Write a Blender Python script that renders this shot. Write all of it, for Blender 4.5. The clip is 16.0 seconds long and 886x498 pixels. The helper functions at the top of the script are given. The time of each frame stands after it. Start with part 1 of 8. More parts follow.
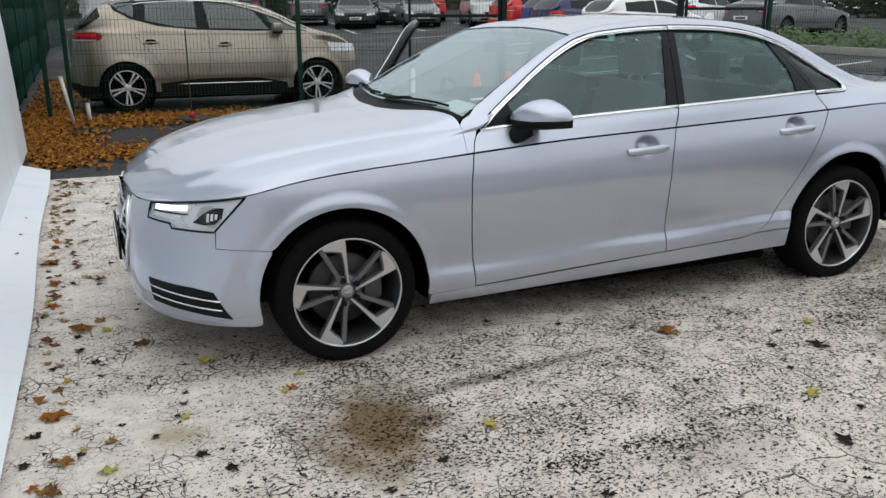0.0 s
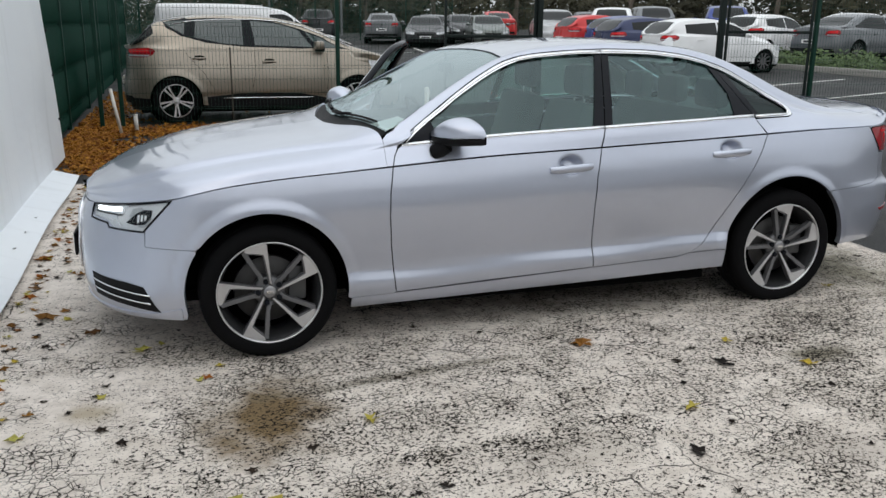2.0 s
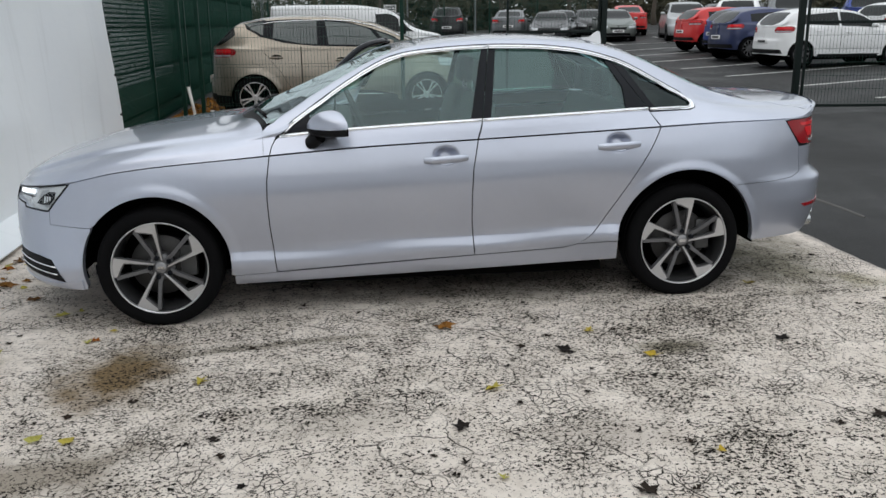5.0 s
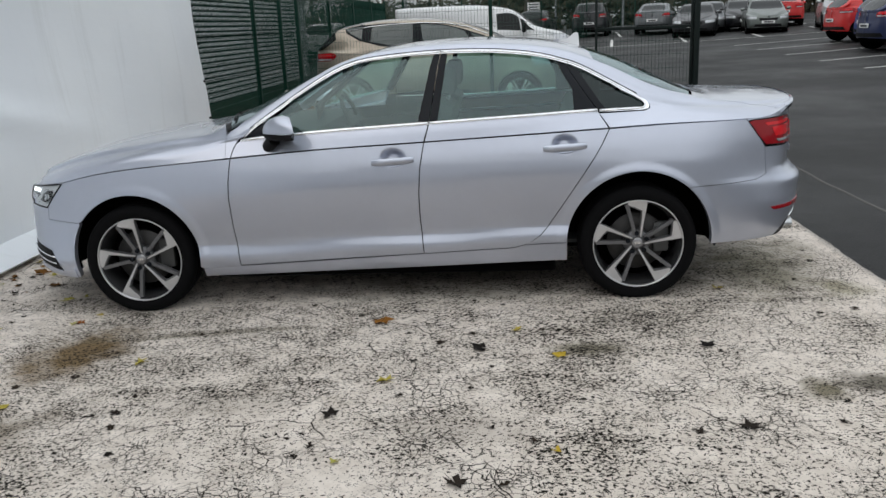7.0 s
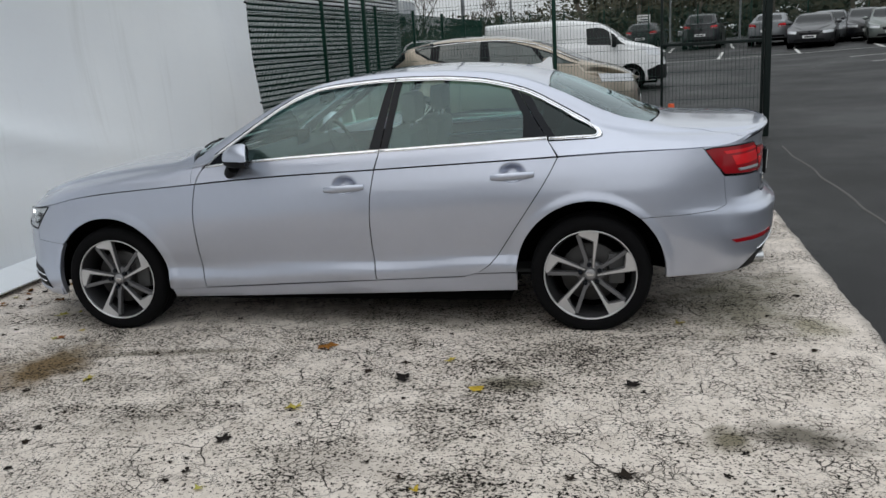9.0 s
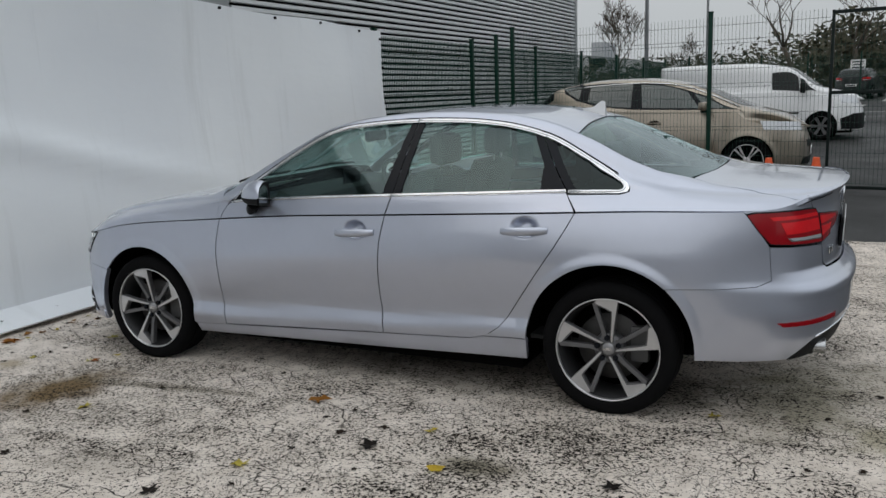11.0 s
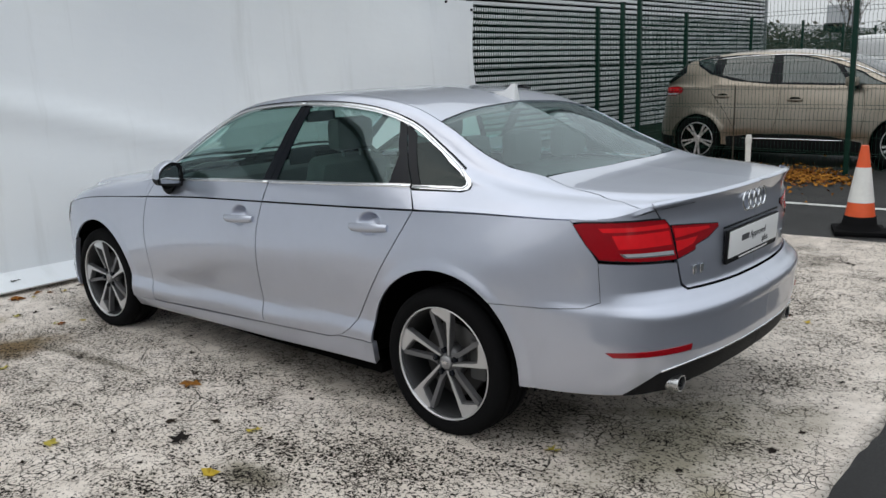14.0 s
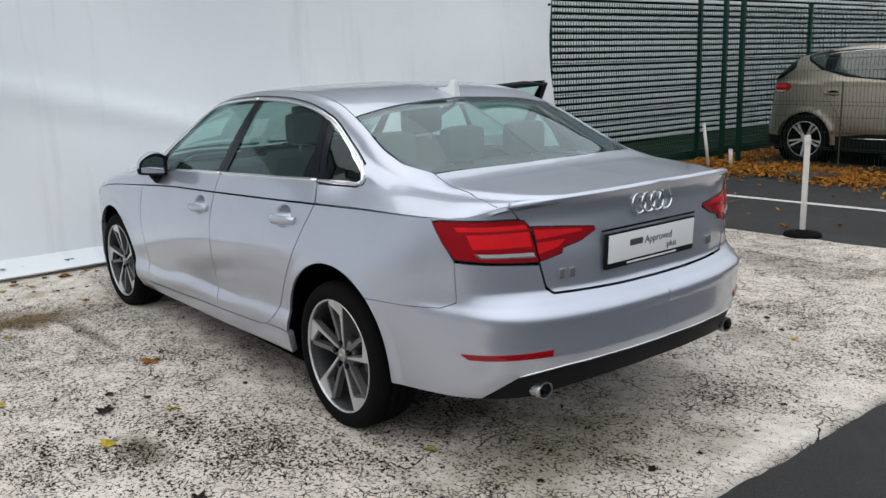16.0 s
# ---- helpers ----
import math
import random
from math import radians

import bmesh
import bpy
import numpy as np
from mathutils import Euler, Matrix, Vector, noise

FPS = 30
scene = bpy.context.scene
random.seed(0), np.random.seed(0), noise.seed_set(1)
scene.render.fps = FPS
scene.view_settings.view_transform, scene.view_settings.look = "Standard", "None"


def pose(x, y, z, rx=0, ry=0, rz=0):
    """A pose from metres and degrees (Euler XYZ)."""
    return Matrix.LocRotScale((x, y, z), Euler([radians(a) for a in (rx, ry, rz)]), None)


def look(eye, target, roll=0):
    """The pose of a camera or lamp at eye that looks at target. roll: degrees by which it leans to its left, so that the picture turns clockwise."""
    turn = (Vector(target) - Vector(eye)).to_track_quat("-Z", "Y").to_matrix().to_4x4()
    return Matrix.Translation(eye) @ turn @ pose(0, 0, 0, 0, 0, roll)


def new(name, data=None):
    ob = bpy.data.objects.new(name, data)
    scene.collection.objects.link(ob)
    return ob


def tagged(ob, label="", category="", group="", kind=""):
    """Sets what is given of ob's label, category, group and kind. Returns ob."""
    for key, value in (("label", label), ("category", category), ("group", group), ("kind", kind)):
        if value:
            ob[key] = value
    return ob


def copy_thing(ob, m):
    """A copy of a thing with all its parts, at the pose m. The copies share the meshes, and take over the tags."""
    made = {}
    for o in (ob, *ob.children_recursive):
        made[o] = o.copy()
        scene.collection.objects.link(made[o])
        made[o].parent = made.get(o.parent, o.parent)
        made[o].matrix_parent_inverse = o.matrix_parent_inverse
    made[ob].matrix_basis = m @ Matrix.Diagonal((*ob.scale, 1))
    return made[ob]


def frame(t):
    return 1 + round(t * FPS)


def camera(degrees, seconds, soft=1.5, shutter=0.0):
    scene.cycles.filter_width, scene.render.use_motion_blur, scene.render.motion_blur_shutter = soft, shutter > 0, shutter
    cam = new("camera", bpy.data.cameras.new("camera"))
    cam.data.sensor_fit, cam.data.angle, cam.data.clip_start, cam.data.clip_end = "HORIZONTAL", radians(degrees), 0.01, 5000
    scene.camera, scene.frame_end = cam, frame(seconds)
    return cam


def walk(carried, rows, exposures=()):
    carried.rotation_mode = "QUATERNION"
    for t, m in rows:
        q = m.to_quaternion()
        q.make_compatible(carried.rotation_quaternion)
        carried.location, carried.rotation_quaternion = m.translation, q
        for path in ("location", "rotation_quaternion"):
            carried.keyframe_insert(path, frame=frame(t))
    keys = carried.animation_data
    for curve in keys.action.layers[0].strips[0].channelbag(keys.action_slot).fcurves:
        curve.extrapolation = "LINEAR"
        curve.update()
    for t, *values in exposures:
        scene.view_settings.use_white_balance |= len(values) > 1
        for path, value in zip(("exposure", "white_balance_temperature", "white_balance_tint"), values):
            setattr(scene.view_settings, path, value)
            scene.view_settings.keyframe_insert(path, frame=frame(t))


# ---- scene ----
cam = camera(55.8, 16.0)
PATH = [
    (0, (-0.926, -3.295, 1.46), (-0.188, -1.521, 0.905), -0.0),
    (0.5, (-0.828, -3.336, 1.462), (-0.099, -1.56, 0.903), -0.6),
    (1, (-0.696, -3.39, 1.475), (-0.027, -1.583, 0.939), 0.1),
    (1.5, (-0.52, -3.535, 1.47), (0.066, -1.697, 0.942), 0.9),
    (2, (-0.316, -3.753, 1.481), (0.253, -1.905, 0.966), 0.6),
    (2.5, (-0.112, -3.863, 1.46), (0.459, -2.015, 0.951), 1.0),
    (3, (0.087, -3.973, 1.484), (0.614, -2.113, 0.972), 0.5),
    (3.5, (0.295, -4.126, 1.476), (0.726, -2.241, 0.963), 0.5),
    (4, (0.491, -4.235, 1.49), (0.845, -2.337, 0.967), -0.0),
    (4.5, (0.753, -4.24, 1.466), (1.009, -2.328, 0.936), -0.1),
    (5, (0.979, -4.281, 1.489), (1.202, -2.364, 0.967), -0.6),
    (5.2, (1.098, -4.321, 1.478), (1.295, -2.399, 0.959), -0.8),
    (7.3, (2.257, -4.469, 1.511), (2.035, -2.549, 0.995), -3.0),
    (7.5, (2.353, -4.461, 1.509), (2.087, -2.546, 0.998), -3.4),
    (8, (2.579, -4.383, 1.508), (2.23, -2.481, 0.998), -3.7),
    (8.5, (2.813, -4.362, 1.519), (2.417, -2.466, 1.023), -3.5),
    (9, (3.017, -4.31, 1.539), (2.583, -2.416, 1.065), -3.4),
    (9.2, (3.093, -4.251, 1.509), (2.647, -2.351, 1.073), -3.2),
    (11.5, (3.983, -3.455, 1.497), (2.993, -1.755, 1.133), -1.3),
    (12, (4.183, -3.266, 1.502), (3.102, -1.627, 1.119), -0.9),
    (12.5, (4.354, -3.063, 1.493), (3.233, -1.456, 1.089), -1.5),
    (13, (4.548, -2.836, 1.5), (3.42, -1.238, 1.086), -1.5),
    (13.5, (4.774, -2.651, 1.492), (3.553, -1.123, 1.075), -1.4),
    (14, (4.998, -2.476, 1.515), (3.715, -1.002, 1.092), -1.8),
    (14.5, (5.175, -2.259, 1.499), (3.833, -0.838, 1.077), -2.0),
    (15, (5.381, -2.077, 1.509), (3.962, -0.729, 1.095), -2.3),
    (15.5, (5.613, -1.939, 1.52), (4.141, -0.653, 1.095), -2.2),
    (16, (5.745, -1.71, 1.483), (4.207, -0.504, 1.062), -1.9),
]
walk(cam, [(t, look(eye, target, roll)) for t, eye, target, roll in PATH],
     exposures=[(0, -0.08), (5, -0.16), (8, -0.25), (9, -0.29), (11.5, -0.5), (12.5, -0.25), (13.5, -0.13), (14.5, -0.1), (15.5, -0.06), (16, 0.04)])

# ---- light: an overcast day ----
SUN_ELEV, SUN_AZ = 52.0, 215.0
world = bpy.data.worlds.new("world")
scene.world = world
world.use_nodes = True
wn = world.node_tree.nodes
sky = wn.new("ShaderNodeTexSky")
sky.sky_type, sky.sun_disc = "NISHITA", False
sky.sun_elevation, sky.sun_rotation = radians(SUN_ELEV), radians(SUN_AZ)
sky.air_density, sky.dust_density, sky.ozone_density = 1.0, 6.0, 1.0
veil = wn.new("ShaderNodeMix")
veil.data_type, veil.blend_type = "RGBA", "MIX"
veil.inputs[0].default_value = 0.90
# an overcast sky: three times as bright overhead as at the horizon
wc = wn.new("ShaderNodeTexCoord")
wz = wn.new("ShaderNodeSeparateXYZ")
wr = wn.new("ShaderNodeMapRange")
for i, v in enumerate((0.0, 1.0, 6.6, 13.5)):
    wr.inputs[i + 1].default_value = v
wt = wn.new("ShaderNodeMix")
wt.data_type, wt.blend_type = "RGBA", "MULTIPLY"
wt.inputs[0].default_value = 1.0
wt.inputs[7].default_value = (0.935, 0.987, 1.025, 1.0)
world.node_tree.links.new(wc.outputs["Generated"], wz.inputs[0])
world.node_tree.links.new(wz.outputs[2], wr.inputs[0])
world.node_tree.links.new(wr.outputs[0], wt.inputs[6])
world.node_tree.links.new(wt.outputs[2], veil.inputs[7])
world.node_tree.links.new(sky.outputs[0], veil.inputs[6])
world.node_tree.links.new(veil.outputs[2], wn["Background"].inputs[0])
wn["Background"].inputs[1].default_value = 0.113

sun_data = bpy.data.lights.new("sun", "SUN")
sun_data.energy, sun_data.angle, sun_data.color = 0.6, radians(120), (1.0, 0.97, 0.93)
sun = new("sun", sun_data)
sun.matrix_world = look((6 * math.sin(radians(SUN_AZ)), 6 * math.cos(radians(SUN_AZ)), 8), (0, 0, 0))
scene.view_settings.exposure = 0.0

# ---- materials ----
class Mat:
    """A small wrapper for building node materials."""
    def __init__(self, name):
        self.m = bpy.data.materials.new(name)
        self.m.use_nodes = True
        self.t = self.m.node_tree
        self.b = self.t.nodes["Principled BSDF"]
        self.coord = self.t.nodes.new("ShaderNodeTexCoord")

    def node(self, kind, **kw):
        n = self.t.nodes.new(kind)
        for k, v in kw.items():
            n.inputs[k].default_value = v
        return n

    def link(self, a, b):
        self.t.links.new(a, b)

    def set(self, **kw):
        for k, v in kw.items():
            key = k.replace("_", " ")
            if isinstance(v, tuple) and len(v) == 3:
                v = (*v, 1.0)
            self.b.inputs[key].default_value = v
        return self

    def vec(self, scale=(1, 1, 1), space="Object"):
        mp = self.node("ShaderNodeMapping", Scale=scale)
        self.link(self.coord.outputs[space], mp.inputs[0])
        return mp.outputs[0]

    def noise(self, scale, detail=6.0, rough=0.6, vec=None, distortion=0.0):
        n = self.node("ShaderNodeTexNoise", Scale=scale, Detail=detail, Roughness=rough, Distortion=distortion)
        self.link(vec or self.coord.outputs["Object"], n.inputs["Vector"])
        return n.outputs["Fac"]

    def ramp(self, fac, stops):
        r = self.t.nodes.new("ShaderNodeValToRGB")
        e = r.color_ramp.elements
        while len(e) < len(stops):
            e.new(0.5)
        for i, (p, c) in enumerate(stops):
            e[i].position = p
            e[i].color = (*c, 1.0) if len(c) == 3 else c
        self.link(fac, r.inputs[0])
        return r.outputs[0]

    def step(self, fac, lo, hi, a=0.0, b=1.0):
        r = self.t.nodes.new("ShaderNodeMapRange")
        for i, v in enumerate((lo, hi, a, b)):
            r.inputs[i + 1].default_value = v
        self.link(fac, r.inputs[0])
        return r.outputs[0]

    def mix(self, fac, a, b, mode="MIX"):
        n = self.t.nodes.new("ShaderNodeMix")
        n.data_type, n.blend_type = "RGBA", mode
        for sock, v in ((n.inputs[0], fac), (n.inputs[6], a), (n.inputs[7], b)):
            if isinstance(v, (int, float)):
                sock.default_value = v
            elif isinstance(v, tuple):
                sock.default_value = (*v, 1.0)
            else:
                self.link(v, sock)
        return n.outputs[2]

    def math(self, op, a, b=0.0):
        n = self.t.nodes.new("ShaderNodeMath")
        n.operation = op
        for sock, v in ((n.inputs[0], a), (n.inputs[1], b)):
            if isinstance(v, (int, float)):
                sock.default_value = v
            else:
                self.link(v, sock)
        return n.outputs[0]

    def color(self, out):
        self.link(out, self.b.inputs["Base Color"])
        return self

    def rough(self, out):
        self.link(out, self.b.inputs["Roughness"])
        return self

    def bump(self, height, strength=0.3, distance=0.01):
        n = self.node("ShaderNodeBump", Strength=strength, Distance=distance)
        self.link(height, n.inputs["Height"])
        self.link(n.outputs[0], self.b.inputs["Normal"])
        return self


def plain(name, col, rough=0.5, metal=0.0, grain=0.12, scale=30.0, bump=0.0, coat=0.0, spec=0.5, **kw):
    """A surface of one colour with slight grain and wear."""
    m = Mat(name)
    m.set(Roughness=rough, Metallic=metal, Coat_Weight=coat, Specular_IOR_Level=spec, **kw)
    n = m.noise(scale)
    n2 = m.noise(scale * 0.13)
    lo = tuple(c * (1 - grain) for c in col)
    hi = tuple(min(1.0, c * (1 + grain)) for c in col)
    both = m.math("ADD", m.math("MULTIPLY", n, 0.5), m.math("MULTIPLY", n2, 0.5))
    m.color(m.ramp(both, [(0.3, lo), (0.7, hi)]))
    m.rough(m.step(n, 0.2, 0.8, rough * 0.85, min(1.0, rough * 1.15)))
    if bump:
        m.bump(n, bump, 0.004)
    return m.m


def car_paint(name, col, metal=0.6, rough=0.34, dirt=0.0, coat=0.35, coat_ior=1.5):
    m = Mat(name)
    m.set(Metallic=metal, Roughness=rough, Coat_Weight=coat, Coat_Roughness=0.045, Coat_IOR=coat_ior)
    fine = m.noise(26.0, 3.0)
    big = m.noise(2.2, 4.0)
    c = m.mix(m.step(fine, 0.3, 0.7, 0.0, 0.05), col, tuple(min(1, v * 1.3) for v in col))
    c = m.mix(m.step(big, 0.45, 0.75, 0.0, 0.06 + dirt), c, (0.16, 0.14, 0.12))
    m.color(c)
    m.rough(m.step(big, 0.3, 0.8, rough - 0.03, rough + 0.06))
    return m.m


def glass(name, tint=(0.62, 0.72, 0.70), rough=0.02, ior=1.48, gloss=(0.84, 0.97, 0.97)):
    """Thin tinted glass: part clear, part mirror by Fresnel."""
    m = Mat(name)
    t = m.t
    tr = m.node("ShaderNodeBsdfTransparent")
    tr.inputs[0].default_value = (*tint, 1)
    gl = m.node("ShaderNodeBsdfGlossy", Roughness=rough)
    gl.inputs[0].default_value = (*gloss, 1)
    lw = m.node("ShaderNodeLayerWeight", Blend=0.5)
    f0 = ((ior - 1) / (ior + 1)) ** 2
    fr = m.math("ADD", m.math("MULTIPLY", m.math("POWER", lw.outputs["Facing"], 5.0), 1 - f0), f0)
    mx = m.node("ShaderNodeMixShader")
    m.link(fr, mx.inputs[0])
    m.link(tr.outputs[0], mx.inputs[1])
    m.link(gl.outputs[0], mx.inputs[2])
    m.link(mx.outputs[0], t.nodes["Material Output"].inputs[0])
    return m.m


SILVER = car_paint("silver_paint", (0.496, 0.527, 0.617), metal=0.78, rough=0.33, coat=1.0, coat_ior=1.62)
TAN_PAINT = car_paint("tan_paint", (0.37, 0.325, 0.265), metal=0.9, rough=0.36, dirt=0.10, coat=0.8)
WHITE_PAINT = car_paint("white_paint", (0.78, 0.79, 0.80), metal=0.0, rough=0.3)
RED_PAINT = car_paint("red_paint", (0.55, 0.02, 0.02), metal=0.1)
BLUE_PAINT = car_paint("blue_paint", (0.015, 0.04, 0.22), metal=0.3)
NAVY_PAINT = car_paint("navy_paint", (0.02, 0.03, 0.09), metal=0.3)
BLACK_PAINT = car_paint("black_paint", (0.012, 0.013, 0.016), metal=0.2)
GREY_PAINT = car_paint("grey_paint", (0.16, 0.17, 0.18), metal=0.6)
PALE_PAINT = car_paint("pale_silver_paint", (0.42, 0.43, 0.44), metal=0.6)
GREEN_GREY = car_paint("green_grey_paint", (0.17, 0.19, 0.18), metal=0.6)
GLASS = glass("car_glass", (0.53, 0.73, 0.68), ior=1.82, gloss=(0.78, 0.98, 1.0))
SCREEN_GLASS = glass("screen_glass", (0.68, 0.78, 0.76), ior=3.2, gloss=(0.86, 0.98, 1.0))
REAR_GLASS = glass("rear_glass", (0.52, 0.68, 0.65), ior=2.1, gloss=(0.86, 0.98, 1.0))
DARK_GLASS = glass("privacy_glass", (0.09, 0.12, 0.125), ior=1.5)
LAMP_GLASS = glass("lamp_glass", (0.97, 0.98, 0.98), gloss=(0.95, 0.95, 0.95))
CHROME = plain("chrome", (0.84, 0.85, 0.87), 0.16, 1.0, 0.03)
SATIN = plain("satin_chrome", (0.50, 0.51, 0.52), 0.28, 1.0, 0.03)
GLOSS_BLACK = plain("gloss_black", (0.006, 0.0075, 0.011), 0.2, spec=0.16)
BLACK_PLASTIC = plain("black_plastic", (0.009, 0.009, 0.010), 0.55, bump=0.15, scale=220, spec=0.12)
# black of underbodies, and of shade put into gaps, recesses and bores
SHELL_DARK = plain("underbody_and_shade_black", (0.004, 0.004, 0.004), 0.95, spec=0.0)
RUBBER = plain("tyre_rubber", (0.006, 0.006, 0.0065), 0.85, bump=0.2, scale=160, spec=0.06)
ALLOY_BRIGHT = plain("machined_alloy", (0.62, 0.62, 0.63), 0.36, 0.75, 0.06, 80)
ALLOY_SILVER = plain("silver_alloy", (0.80, 0.80, 0.81), 0.3, 0.6, 0.05, 60)
ALLOY_GREY = plain("grey_alloy", (0.14, 0.14, 0.146), 0.42, 0.4, 0.1, 60)
DISC_STEEL = plain("brake_steel", (0.055, 0.053, 0.052), 0.5, 0.6, 0.2, 40)
RED_LENS = plain("red_lens", (0.27, 0.003, 0.008), 0.12, coat=0.3, grain=0.1, spec=0.3)
BRIGHT_RED_LENS = plain("bright_red_lens", (0.66, 0.010, 0.016), 0.12, coat=0.3, spec=0.3)
CLEAR_LENS = plain("clear_lens", (0.36, 0.38, 0.40), 0.15, coat=1.0)
LAMP_SILVER = plain("lamp_reflector", (0.74, 0.76, 0.79), 0.22, 0.3, 0.05)
CABIN = plain("cabin_trim", (0.045, 0.047, 0.048), 0.7, grain=0.2, spec=0.2)
SEAT_CLOTH = plain("seat_cloth", (0.105, 0.107, 0.106), 0.85, grain=0.25, scale=120, bump=0.3)
CABIN_LIGHT = plain("light_cabin_trim", (0.42, 0.42, 0.40), 0.8)
PAPER = plain("paper", (0.80, 0.80, 0.79), 0.8, grain=0.03)
PLATE_WHITE = plain("plate_white", (0.80, 0.80, 0.80), 0.35, grain=0.02)
INK_DARK = plain("ink_dark", (0.05, 0.05, 0.055), 0.5)


def spot(m, x, y, rx, ry, turn=0.0, soft=0.6, warp=None):
    """A soft-edged patch on the ground in plan, 1 inside and 0 outside, with a ragged edge."""
    mp = m.t.nodes.new("ShaderNodeMapping")
    mp.vector_type = "TEXTURE"
    mp.inputs["Location"].default_value = (x, y, 0)
    mp.inputs["Rotation"].default_value = (0, 0, radians(turn))
    mp.inputs["Scale"].default_value = (rx, ry, 1)
    m.link(m.coord.outputs["Object"], mp.inputs[0])
    ln = m.t.nodes.new("ShaderNodeVectorMath")
    ln.operation = "LENGTH"
    m.link(mp.outputs[0], ln.inputs[0])
    d = ln.outputs["Value"]
    if warp is not None:
        d = m.math("ADD", d, m.math("MULTIPLY", m.math("SUBTRACT", warp, 0.5), 1.6))
    return m.step(d, 1.0, 1.0 - soft)


# plan position, half sizes, turn, colour and strength of the stains and the painted shade on the white ground
STAINS_AND_SHADE = ((-0.08, -0.66, 0.33, 0.46, -16, (0.15, 0.10, 0.045), 0.95), (-0.75, -0.42, 0.16, 0.12, 0, (0.27, 0.21, 0.11), 0.6), (-0.16, -1.52, 0.46, 0.26, 8, (0.17, 0.14, 0.10), 0.7),
          (2.46, -0.74, 0.24, 0.12, 0, (0.10, 0.09, 0.05), 0.75), (3.66, -1.17, 0.28, 0.16, 0, (0.15, 0.135, 0.11), 0.95), (3.40, -1.22, 0.13, 0.14, 0, (0.12, 0.105, 0.06), 0.85),
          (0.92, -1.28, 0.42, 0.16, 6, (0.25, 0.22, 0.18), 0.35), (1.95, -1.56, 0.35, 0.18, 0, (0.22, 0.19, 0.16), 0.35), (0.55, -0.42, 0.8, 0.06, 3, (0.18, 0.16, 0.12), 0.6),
          # patches under the car's floor: its shade painted into the ground
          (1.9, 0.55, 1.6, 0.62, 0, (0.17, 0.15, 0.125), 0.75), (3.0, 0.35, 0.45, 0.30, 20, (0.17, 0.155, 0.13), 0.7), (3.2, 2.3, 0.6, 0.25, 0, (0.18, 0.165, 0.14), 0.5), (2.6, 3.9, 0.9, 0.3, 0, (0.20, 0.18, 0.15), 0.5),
          # green and brown grime behind the tail, with shade painted in under it
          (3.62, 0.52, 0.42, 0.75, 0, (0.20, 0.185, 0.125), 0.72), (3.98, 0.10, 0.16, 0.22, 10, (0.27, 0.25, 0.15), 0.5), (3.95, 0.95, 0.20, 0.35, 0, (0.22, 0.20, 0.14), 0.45))


